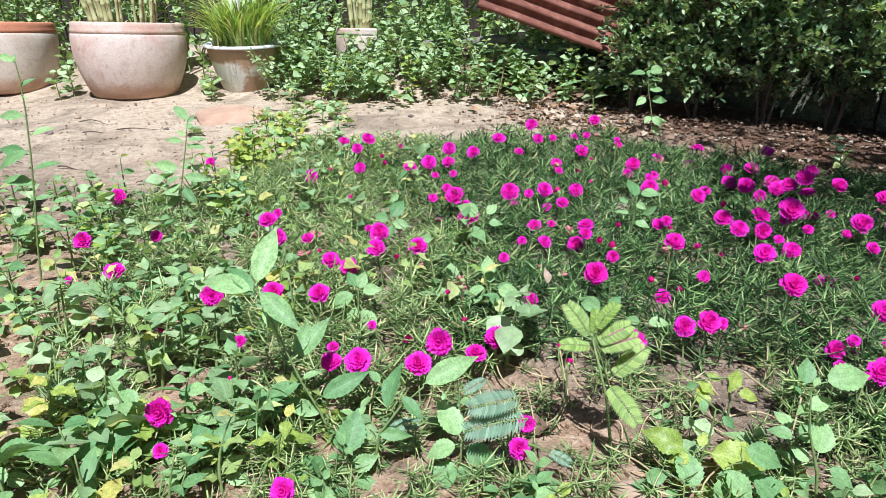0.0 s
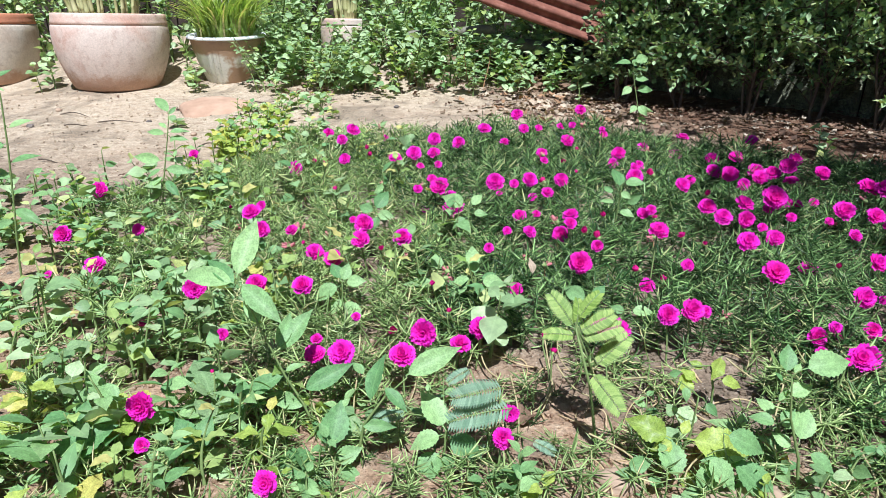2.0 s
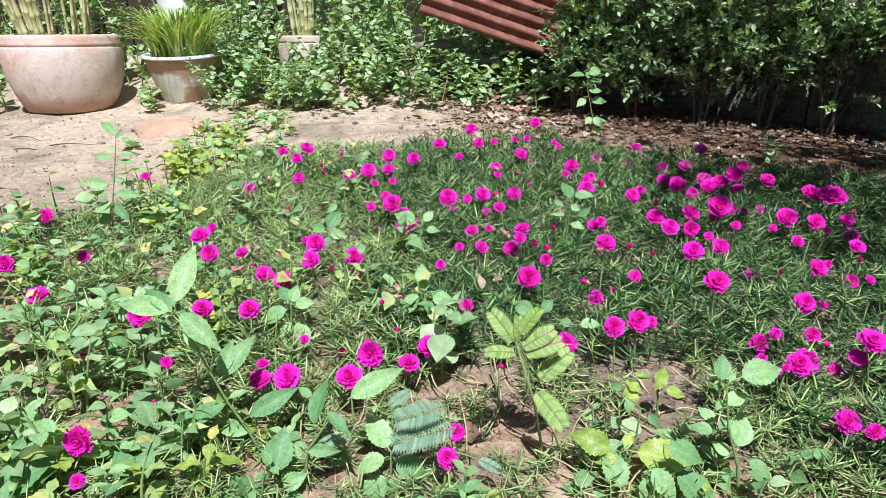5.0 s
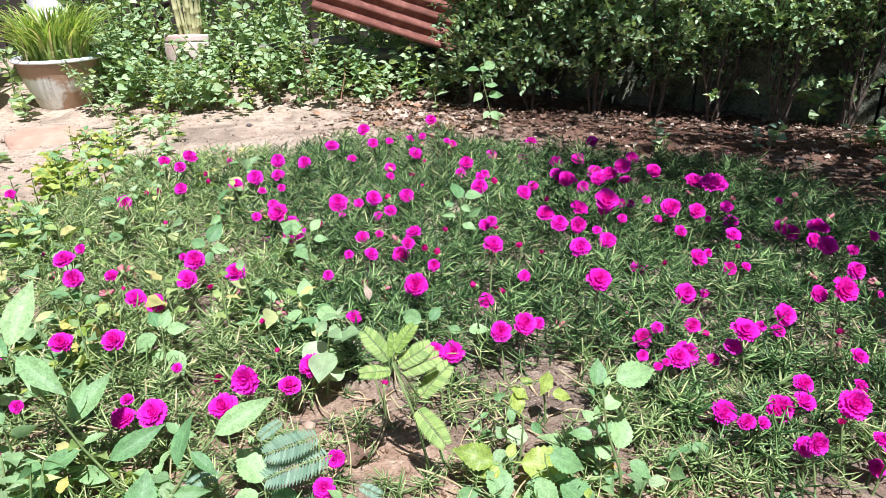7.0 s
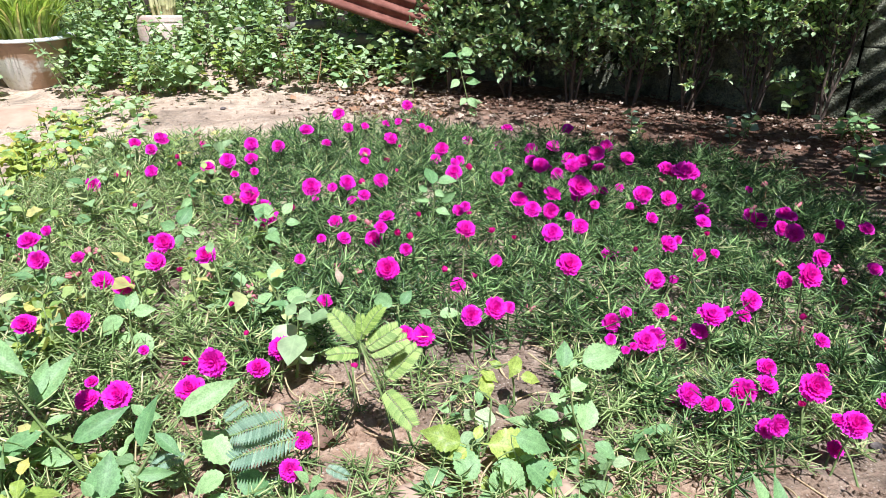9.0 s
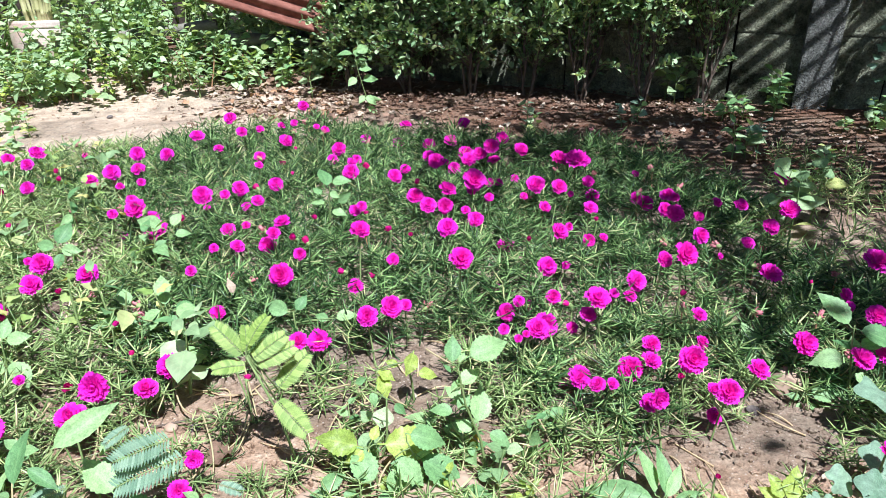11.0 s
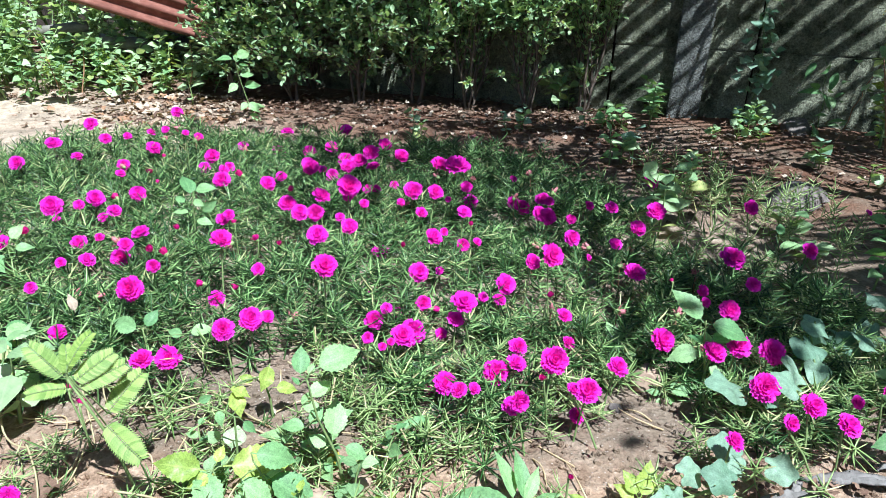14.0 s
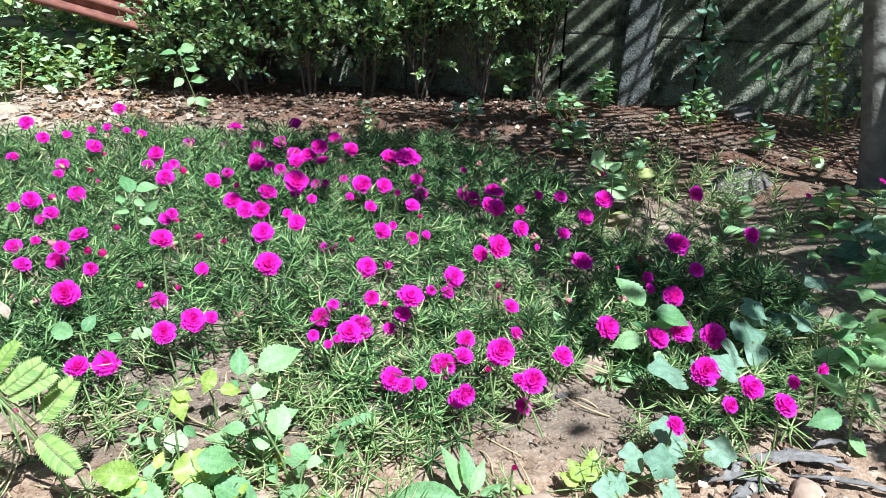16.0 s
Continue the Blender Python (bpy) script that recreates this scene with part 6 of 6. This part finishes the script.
def build_moss(count):
    r = np.random.default_rng(12)
    mats = [[] for k in range(6)]
    pale = [[] for k in range(6)]
    made = 0
    while made < count:
        x, y = r.uniform(-1.25, 2.1), r.uniform(0.55, 3.1)
        if not inside_bed(x, y):
            continue
        d = edge_distance(x, y)
        weedy = max(0.0, min(1.0, (-0.15 - 0.25 * (y - 1.0) - x) / 0.35))
        patch = 0.5 + 0.5 * fbm(x * 2.6, y * 2.6, 4)
        keep = min(1.0, 0.25 + d / 0.18) * (1 - 0.55 * weedy) * (0.35 + 0.8 * patch)
        if y < 1.25 and x < 0.62:
            keep *= 0.6
        if bare_patch(x, y):
            keep *= 0.08
        if r.uniform() > keep:
            continue
        full = min(1.0, 0.35 + d / 0.22)
        tall = (bloom_height(x, y) - 0.030 + 0.030 * fbm(x * 7, y * 7, 8) + r.normal(0, 0.012)) * (0.55 + 0.45 * full) * r.uniform(0.7, 1.0)
        a, lean = r.uniform(0, 6.283), abs(r.normal(0, 0.42)) + (0.4 if d < 0.1 else 0)
        way = np.array([[math.cos(a) * lean, math.sin(a) * lean, 1.0]])
        base = max(0.001, tall - 0.075) * r.uniform() ** 0.5
        m = aim(np.array([[x, y, ground_height(x, y) + base * 0.9]]), way, [1.0], np.array([r.uniform(0, 6.28)]))[0]
        s = max(0.45, (tall - base * 0.9) / 0.1)
        turn = np.zeros((4, 4))
        turn[0, 0], turn[1, 2], turn[2, 1], turn[3, 3] = 1.1, s, -1.1, 1
        # left, front and edge shoots take the sunlit copy of the colour
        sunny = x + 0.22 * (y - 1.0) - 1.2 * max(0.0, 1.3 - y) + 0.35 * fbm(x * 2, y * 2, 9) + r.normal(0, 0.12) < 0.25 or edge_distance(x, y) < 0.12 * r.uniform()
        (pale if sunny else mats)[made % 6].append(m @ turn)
        made += 1
    stray = 0
    while stray < 900:
        x, y = (r.uniform(-0.7, 1.85), r.uniform(0.56, 1.25)) if stray > 90 else (r.normal(2.2, 0.18), r.normal(1.6, 0.22))
        if math.hypot(x - 0.3, y) < 0.62 or (bare_patch(x, y) and r.uniform() < 0.9):
            continue
        a, lean = r.uniform(0, 6.283), abs(r.normal(0.3, 0.4))
        m = aim(np.array([[x, y, ground_height(x, y)]]), np.array([[math.cos(a) * lean, math.sin(a) * lean, 1.0]]), [1.0], np.array([r.uniform(0, 6.28)]))[0]
        turn = np.zeros((4, 4))
        turn[0, 0], turn[1, 2], turn[2, 1], turn[3, 3] = 0.95, r.uniform(0.25, 0.7) if stray > 90 else r.uniform(0.6, 1.3), -0.95, 1
        pale[stray % 6].append(m @ turn)
        stray += 1
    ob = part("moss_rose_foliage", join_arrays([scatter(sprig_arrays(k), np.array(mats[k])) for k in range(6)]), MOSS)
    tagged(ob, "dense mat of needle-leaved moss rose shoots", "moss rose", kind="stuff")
    ob = part("moss_rose_foliage", join_arrays([scatter(sprig_arrays(k), np.array(pale[k])) for k in range(6)]), SUNLITMOSS)
    tagged(ob, "moss rose shoots in a paler, yellower sunlit colour among the weeds", "moss rose", kind="stuff")


build_moss(4300)


def runner(x, y, heading, length, rise, seed):
    """A bare pale stem that creeps out of the mat and turns up at its end."""
    r = np.random.default_rng(seed)
    h = radians(heading)
    bow = r.normal(0, 0.25)
    pts = []
    for t in np.linspace(0, 1, 12):
        d, b = length * t, bow * length * math.sin(math.pi * t)
        pts.append((d * math.cos(h) - b * math.sin(h), d * math.sin(h) + b * math.cos(h), 0.008 + rise * (1 - t) ** 1.5 + 0.35 * rise * max(0, t - 0.75)))
    plant = thing("moss_rose_runner", (x, y, ground_height(x, y)), "pale bare moss rose stem creeping over the soil", "stem", "creeping stems")
    part("stem", tube_arrays(pts, np.linspace(0.0019, 0.0012, 12), 6), RUNNER, plant)
    tuft = part("leaf_tuft", scatter(NEEDLE, aim(np.tile(pts[-1], (14, 1)) + r.normal(0, 0.005, (14, 3)), r.normal(0, 1, (14, 3)) * (1, 1, 0.5) + (math.cos(h) * 0.5, math.sin(h) * 0.5, 0.5), r.uniform(0.018, 0.03, 14))), MOSS, plant)
    tagged(tuft, kind="stuff")


for k in range(58):
    runner(rng.uniform(-0.4, 1.5), rng.uniform(0.95, 1.32), rng.uniform(200, 340), rng.uniform(0.06, 0.15), rng.uniform(0.03, 0.07), 70 + k)


def petal_arrays(length, width, cup, seed, rows=5, cols=7):
    """A ruffled petal with a fringed, notched tip, rising from the flower's heart along +Y."""
    r = np.random.default_rng(seed)
    ph = r.uniform(0, 6)
    v, u = [], []
    for i in range(rows + 1):
        t = i / rows
        w = width * 0.5 * (0.16 + 0.84 * math.sin(min(1.0, t * 1.08) * math.pi * 0.56))
        for j in range(cols):
            s = 2 * j / (cols - 1) - 1
            fringe = length * (0.07 if j % 2 else -0.04) * (t > 0.95) - 0.12 * length * s * s * t
            ruffle = 0.11 * length * t * t * math.sin(ph + 6.5 * s + 2 * t)
            v.append((s * w, length * t * math.cos(cup * (0.5 + 0.5 * t)) + fringe, length * t * math.sin(cup * (0.5 + 0.5 * t)) + ruffle + 0.12 * w * abs(s)))
            u.append((0.5 + 0.5 * s, t))
    q = [(i * cols + j, i * cols + j + 1, (i + 1) * cols + j + 1, (i + 1) * cols + j) for i in range(rows) for j in range(cols - 1)]
    return np.array(v), np.array(q), np.array(u)


def whorl(count, length, width, cup, lift, seed):
    r = np.random.default_rng(seed)
    pieces = []
    for k in range(count):
        v, q, u = petal_arrays(length * r.uniform(0.9, 1.08), width, cup + r.normal(0, 0.10), seed * 17 + k)
        a = 2 * math.pi * k / count + r.normal(0, 0.10)
        c, s = math.cos(a), math.sin(a)
        pieces.append((np.c_[v[:, 0] * c - v[:, 1] * s, v[:, 0] * s + v[:, 1] * c, v[:, 2] + lift], q, u))
    return join_arrays(pieces)


# blossoms of diameter 1, facing up: an open ring of petals and a ruffled double heart
OUTER = [quads_mesh("outer_petals", *join_arrays([whorl(9, 0.53, 0.38, 0.10 + 0.06 * k, 0.0, 3 + k), whorl(9, 0.48, 0.36, 0.34 + 0.06 * k, 0.03, 13 + k)]), mat=PETAL) for k in range(3)]
INNER = [quads_mesh("inner_petals", *join_arrays([whorl(10, 0.43, 0.28, 0.62, 0.04, 23 + k), whorl(9, 0.36, 0.22, 0.92, 0.06, 33 + k), whorl(7, 0.29, 0.15, 1.25, 0.07, 43 + k)]), mat=PETAL) for k in range(3)]
CUP = quads_mesh("calyx", *lathe_arrays([(0.03, -0.22), (0.10, -0.16), (0.13, -0.06), (0.10, 0.02), (0.02, 0.03)], 10), mat=CALYX)
CLOSED = [quads_mesh("petals", *join_arrays([whorl(6, 0.75, 0.50, 1.30 - 0.12 * k, 0.0, 53 + k), whorl(5, 0.70, 0.40, 1.42, 0.02, 63 + k)]), mat=BUD) for k in range(3)]
CUP2 = quads_mesh("calyx", *lathe_arrays([(0.05, -0.25), (0.20, -0.12), (0.24, 0.05), (0.20, 0.22), (0.16, 0.28)], 10), mat=CALYX)
COLLAR = quads_mesh("collar_leaves", *scatter(NEEDLE, aim(np.zeros((9, 3)) + (0, 0, -0.15), np.array([(math.cos(0.7 * k), math.sin(0.7 * k), 0.15 + 0.3 * (k % 3)) for k in range(9)]), [0.026 / 0.045] * 9)), mat=MOSS)


def moss_rose(x, y, z, wide, closed, seed):
    r = np.random.default_rng(seed)
    g = ground_height(x, y)
    name = "moss_rose_bud" if closed else "moss_rose_flower"
    label = "half-closed crimson moss rose bud on a short stem" if closed else "ruffled double magenta moss rose in full bloom"
    plant = thing(name, (x, y, g), label, "flower", "moss rose buds" if closed else "moss rose flowers")
    size = wide / 100 * (0.80 if closed else 0.90)
    h = z - g - 0.012
    foot = r.normal(0, 0.016, 2)
    tilt = r.normal(0, 0.22, 2) + (-0.05, -0.66)
    if closed:
        tilt = r.normal(0, 0.5, 2)
    m = pose(0, 0, h, 0, 0, 0) @ Euler((-tilt[1], tilt[0], 0)).to_matrix().to_4x4() @ Matrix.Rotation(r.uniform(0, 6.28), 4, "Z") @ Matrix.Scale(size, 4)
    neck = m @ Vector((0, 0, -0.18))
    part("stem", tube_arrays([(foot[0], foot[1], 0.0), (foot[0] * 0.6 + neck.x * 0.7, foot[1] * 0.6 + neck.y * 0.7, h * 0.45), (neck.x * 1.15, neck.y * 1.15, neck.z * 0.88), tuple(neck)], [0.0020, 0.0018, 0.0017, 0.0016], 6), STEM, plant)
    for piece in ((CLOSED[seed % 3], CUP2) if closed else (OUTER[seed % 3], INNER[(seed // 3) % 3], CUP)) + (COLLAR,):
        ob = new(piece.name.split(".")[0], piece)
        ob.parent = plant
        ob.matrix_basis = m


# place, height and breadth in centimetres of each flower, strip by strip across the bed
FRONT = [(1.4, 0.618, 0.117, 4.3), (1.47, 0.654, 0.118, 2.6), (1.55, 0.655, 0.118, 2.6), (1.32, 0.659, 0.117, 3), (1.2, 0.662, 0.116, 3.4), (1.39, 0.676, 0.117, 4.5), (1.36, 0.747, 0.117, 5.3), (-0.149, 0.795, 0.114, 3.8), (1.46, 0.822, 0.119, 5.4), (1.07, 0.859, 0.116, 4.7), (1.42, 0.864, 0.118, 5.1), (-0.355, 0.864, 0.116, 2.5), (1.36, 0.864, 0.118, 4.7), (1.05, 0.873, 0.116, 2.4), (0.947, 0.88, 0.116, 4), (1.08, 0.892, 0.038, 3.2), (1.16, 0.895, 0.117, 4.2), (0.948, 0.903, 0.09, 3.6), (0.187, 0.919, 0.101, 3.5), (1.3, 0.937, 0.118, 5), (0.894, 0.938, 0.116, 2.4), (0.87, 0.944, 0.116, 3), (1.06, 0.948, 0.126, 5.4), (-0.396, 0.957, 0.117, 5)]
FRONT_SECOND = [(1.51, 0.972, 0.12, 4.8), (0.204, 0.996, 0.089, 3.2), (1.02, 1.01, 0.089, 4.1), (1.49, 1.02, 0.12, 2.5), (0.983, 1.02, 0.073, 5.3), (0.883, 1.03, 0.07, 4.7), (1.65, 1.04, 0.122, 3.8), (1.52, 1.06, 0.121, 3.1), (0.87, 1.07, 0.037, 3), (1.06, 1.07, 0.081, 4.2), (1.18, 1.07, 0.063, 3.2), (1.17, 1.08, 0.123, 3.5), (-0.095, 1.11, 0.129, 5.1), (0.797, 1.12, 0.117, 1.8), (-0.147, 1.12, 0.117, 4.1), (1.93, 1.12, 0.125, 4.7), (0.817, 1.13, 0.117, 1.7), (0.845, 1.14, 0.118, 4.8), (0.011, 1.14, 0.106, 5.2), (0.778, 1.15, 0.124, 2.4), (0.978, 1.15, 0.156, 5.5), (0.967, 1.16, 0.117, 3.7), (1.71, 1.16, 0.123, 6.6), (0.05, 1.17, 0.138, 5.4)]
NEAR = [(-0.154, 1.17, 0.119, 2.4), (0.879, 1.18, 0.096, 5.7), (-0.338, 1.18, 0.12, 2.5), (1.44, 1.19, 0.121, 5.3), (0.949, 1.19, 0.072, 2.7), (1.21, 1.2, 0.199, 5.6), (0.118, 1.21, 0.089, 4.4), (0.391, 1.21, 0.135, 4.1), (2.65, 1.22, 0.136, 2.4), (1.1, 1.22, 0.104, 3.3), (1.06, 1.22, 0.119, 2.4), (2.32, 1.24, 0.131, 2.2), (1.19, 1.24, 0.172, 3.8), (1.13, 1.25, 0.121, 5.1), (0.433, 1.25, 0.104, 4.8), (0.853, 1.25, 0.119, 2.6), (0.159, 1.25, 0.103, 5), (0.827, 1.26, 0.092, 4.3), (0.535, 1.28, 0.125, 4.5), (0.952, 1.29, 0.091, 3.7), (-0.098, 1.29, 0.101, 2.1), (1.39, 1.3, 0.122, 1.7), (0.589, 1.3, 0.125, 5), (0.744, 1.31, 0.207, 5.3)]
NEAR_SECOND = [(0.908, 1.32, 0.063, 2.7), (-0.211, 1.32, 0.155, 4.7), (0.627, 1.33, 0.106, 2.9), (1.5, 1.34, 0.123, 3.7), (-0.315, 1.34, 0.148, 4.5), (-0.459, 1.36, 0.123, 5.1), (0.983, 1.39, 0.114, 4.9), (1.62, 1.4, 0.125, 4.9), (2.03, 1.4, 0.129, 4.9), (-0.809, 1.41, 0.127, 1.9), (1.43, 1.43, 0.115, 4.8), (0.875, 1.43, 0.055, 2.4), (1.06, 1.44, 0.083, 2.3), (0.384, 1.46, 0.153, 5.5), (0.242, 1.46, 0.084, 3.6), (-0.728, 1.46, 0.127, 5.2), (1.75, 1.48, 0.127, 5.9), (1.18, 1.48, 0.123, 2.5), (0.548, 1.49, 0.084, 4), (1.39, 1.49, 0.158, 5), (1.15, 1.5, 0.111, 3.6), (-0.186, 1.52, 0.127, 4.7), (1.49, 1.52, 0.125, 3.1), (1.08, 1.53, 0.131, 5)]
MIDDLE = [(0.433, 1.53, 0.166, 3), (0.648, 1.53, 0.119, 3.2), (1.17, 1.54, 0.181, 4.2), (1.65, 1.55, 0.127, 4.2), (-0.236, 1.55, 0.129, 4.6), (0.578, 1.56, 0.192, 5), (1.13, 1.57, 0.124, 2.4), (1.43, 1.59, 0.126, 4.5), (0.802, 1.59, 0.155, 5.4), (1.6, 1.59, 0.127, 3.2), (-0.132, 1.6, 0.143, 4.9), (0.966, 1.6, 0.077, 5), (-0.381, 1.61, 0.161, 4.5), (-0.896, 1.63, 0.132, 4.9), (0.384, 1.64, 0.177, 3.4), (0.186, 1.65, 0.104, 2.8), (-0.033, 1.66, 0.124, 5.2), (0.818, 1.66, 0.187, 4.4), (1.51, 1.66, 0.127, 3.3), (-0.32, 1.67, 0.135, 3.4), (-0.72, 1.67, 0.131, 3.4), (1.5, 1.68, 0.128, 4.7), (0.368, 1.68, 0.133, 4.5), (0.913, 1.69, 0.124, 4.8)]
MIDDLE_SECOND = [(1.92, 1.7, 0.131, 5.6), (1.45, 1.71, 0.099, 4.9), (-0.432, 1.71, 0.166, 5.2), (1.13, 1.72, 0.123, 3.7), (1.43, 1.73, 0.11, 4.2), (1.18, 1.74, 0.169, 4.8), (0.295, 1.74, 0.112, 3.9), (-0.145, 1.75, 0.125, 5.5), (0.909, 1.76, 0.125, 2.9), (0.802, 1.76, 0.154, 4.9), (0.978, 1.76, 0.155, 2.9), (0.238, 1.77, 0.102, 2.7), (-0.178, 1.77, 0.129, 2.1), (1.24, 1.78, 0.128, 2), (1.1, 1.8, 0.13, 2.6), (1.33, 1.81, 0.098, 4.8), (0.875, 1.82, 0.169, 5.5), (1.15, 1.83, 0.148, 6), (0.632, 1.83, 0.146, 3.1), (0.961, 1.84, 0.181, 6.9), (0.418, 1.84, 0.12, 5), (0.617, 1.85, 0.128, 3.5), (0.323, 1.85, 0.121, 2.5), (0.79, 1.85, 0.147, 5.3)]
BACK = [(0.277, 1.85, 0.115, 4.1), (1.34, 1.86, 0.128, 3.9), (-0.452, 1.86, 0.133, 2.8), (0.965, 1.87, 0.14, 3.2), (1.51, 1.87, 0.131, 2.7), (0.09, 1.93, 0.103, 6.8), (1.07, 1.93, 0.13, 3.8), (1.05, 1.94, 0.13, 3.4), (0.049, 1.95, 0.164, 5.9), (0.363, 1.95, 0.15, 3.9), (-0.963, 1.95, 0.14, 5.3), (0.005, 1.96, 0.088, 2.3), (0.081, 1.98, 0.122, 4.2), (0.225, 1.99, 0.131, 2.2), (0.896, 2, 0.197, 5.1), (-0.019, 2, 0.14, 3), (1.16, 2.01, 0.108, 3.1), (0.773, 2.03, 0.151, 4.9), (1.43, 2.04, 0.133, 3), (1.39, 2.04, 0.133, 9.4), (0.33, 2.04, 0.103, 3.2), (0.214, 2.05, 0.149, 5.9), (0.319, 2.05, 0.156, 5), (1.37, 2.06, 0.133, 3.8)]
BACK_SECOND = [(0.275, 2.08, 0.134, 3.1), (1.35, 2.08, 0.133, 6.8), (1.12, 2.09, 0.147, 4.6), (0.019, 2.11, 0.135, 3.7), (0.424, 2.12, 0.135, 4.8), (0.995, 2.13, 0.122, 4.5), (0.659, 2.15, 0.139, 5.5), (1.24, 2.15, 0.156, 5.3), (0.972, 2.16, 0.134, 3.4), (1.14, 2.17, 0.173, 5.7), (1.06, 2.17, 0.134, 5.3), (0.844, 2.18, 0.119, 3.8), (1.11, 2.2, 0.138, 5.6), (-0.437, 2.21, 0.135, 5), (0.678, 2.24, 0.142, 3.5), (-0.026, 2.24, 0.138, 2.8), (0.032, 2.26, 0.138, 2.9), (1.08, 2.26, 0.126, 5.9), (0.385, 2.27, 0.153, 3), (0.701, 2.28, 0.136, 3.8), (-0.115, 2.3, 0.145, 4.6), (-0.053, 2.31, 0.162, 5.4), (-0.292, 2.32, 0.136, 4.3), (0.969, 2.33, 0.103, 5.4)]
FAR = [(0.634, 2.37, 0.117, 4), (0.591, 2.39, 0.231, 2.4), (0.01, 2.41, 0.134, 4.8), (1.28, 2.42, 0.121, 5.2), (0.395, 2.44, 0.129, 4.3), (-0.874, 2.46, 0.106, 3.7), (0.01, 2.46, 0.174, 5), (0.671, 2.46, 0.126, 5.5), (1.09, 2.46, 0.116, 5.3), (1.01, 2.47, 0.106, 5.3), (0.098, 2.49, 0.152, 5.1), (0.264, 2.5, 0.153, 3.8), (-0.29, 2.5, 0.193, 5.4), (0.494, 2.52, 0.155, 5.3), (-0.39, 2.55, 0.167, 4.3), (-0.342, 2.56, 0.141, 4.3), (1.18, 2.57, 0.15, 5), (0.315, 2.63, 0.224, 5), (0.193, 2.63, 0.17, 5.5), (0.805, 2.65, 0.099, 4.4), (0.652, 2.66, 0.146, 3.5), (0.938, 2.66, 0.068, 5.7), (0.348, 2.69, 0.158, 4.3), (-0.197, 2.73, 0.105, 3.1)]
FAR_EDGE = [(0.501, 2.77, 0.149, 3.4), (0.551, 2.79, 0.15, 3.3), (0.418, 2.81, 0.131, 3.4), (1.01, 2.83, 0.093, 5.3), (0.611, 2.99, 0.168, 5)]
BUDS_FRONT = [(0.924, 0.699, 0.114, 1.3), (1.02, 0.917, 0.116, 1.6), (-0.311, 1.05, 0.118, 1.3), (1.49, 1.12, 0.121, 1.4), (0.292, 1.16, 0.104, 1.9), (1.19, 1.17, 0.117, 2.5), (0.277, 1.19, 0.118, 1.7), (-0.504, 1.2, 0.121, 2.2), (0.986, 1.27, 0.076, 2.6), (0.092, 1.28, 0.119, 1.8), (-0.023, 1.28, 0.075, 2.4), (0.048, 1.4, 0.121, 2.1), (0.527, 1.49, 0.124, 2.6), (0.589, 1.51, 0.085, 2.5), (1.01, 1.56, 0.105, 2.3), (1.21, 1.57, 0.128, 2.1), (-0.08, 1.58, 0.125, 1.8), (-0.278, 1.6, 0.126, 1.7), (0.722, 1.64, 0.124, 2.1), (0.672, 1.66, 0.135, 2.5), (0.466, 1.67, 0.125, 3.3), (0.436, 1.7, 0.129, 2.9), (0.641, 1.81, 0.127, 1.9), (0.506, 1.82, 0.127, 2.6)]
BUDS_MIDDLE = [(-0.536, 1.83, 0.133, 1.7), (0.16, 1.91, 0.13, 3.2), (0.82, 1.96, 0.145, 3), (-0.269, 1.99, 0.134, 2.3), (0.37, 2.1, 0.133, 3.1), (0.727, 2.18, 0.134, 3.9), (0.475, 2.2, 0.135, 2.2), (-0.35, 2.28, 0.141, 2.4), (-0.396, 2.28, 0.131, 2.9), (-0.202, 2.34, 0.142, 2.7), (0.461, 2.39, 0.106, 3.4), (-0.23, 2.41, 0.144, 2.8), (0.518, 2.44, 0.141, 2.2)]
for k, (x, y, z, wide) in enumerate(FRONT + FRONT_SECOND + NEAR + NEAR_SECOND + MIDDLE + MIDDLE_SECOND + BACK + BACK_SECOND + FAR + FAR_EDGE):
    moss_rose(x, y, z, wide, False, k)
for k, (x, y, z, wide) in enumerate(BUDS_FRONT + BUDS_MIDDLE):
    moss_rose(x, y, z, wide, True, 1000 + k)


WITHERED = [quads_mesh("petals", *join_arrays([whorl(5, 0.8, 0.22, 1.2 + 0.3 * k, 0.0, 83 + k), whorl(4, 0.6, 0.18, 0.7, 0.0, 93 + k)]), mat=SPENT) for k in range(2)]


def spent_bloom(x, y, seed):
    """A shrivelled flower hanging over among the shoots."""
    r = np.random.default_rng(seed)
    g = ground_height(x, y)
    h = bloom_height(x, y) - g - r.uniform(0.015, 0.04)
    plant = thing("spent_moss_rose", (x, y, g), "withered crimson and straw moss rose hanging over", "flower", "spent moss roses")
    part("stem", tube_arrays([(0.01, 0.0, 0.0), (0.004, 0.004, h * 0.6), (0, 0, h)], [0.0019, 0.0017, 0.0015], 6), REDSTEM, plant)
    m = pose(0, 0, h, r.uniform(20, 120), r.uniform(-60, 60), r.uniform(0, 360)) @ Matrix.Scale(r.uniform(0.020, 0.030), 4)
    for piece in (WITHERED[seed % 2], CUP2):
        ob = new(piece.name.split(".")[0], piece)
        ob.parent = plant
        ob.matrix_basis = m


r_spent = np.random.default_rng(77)
spent_count = 0
while spent_count < 46:
    x, y = r_spent.uniform(-0.5, 1.9), r_spent.uniform(0.85, 2.8)
    if inside_bed(x, y) and edge_distance(x, y) > 0.06:
        spent_bloom(x, y, 5000 + spent_count)
        spent_count += 1
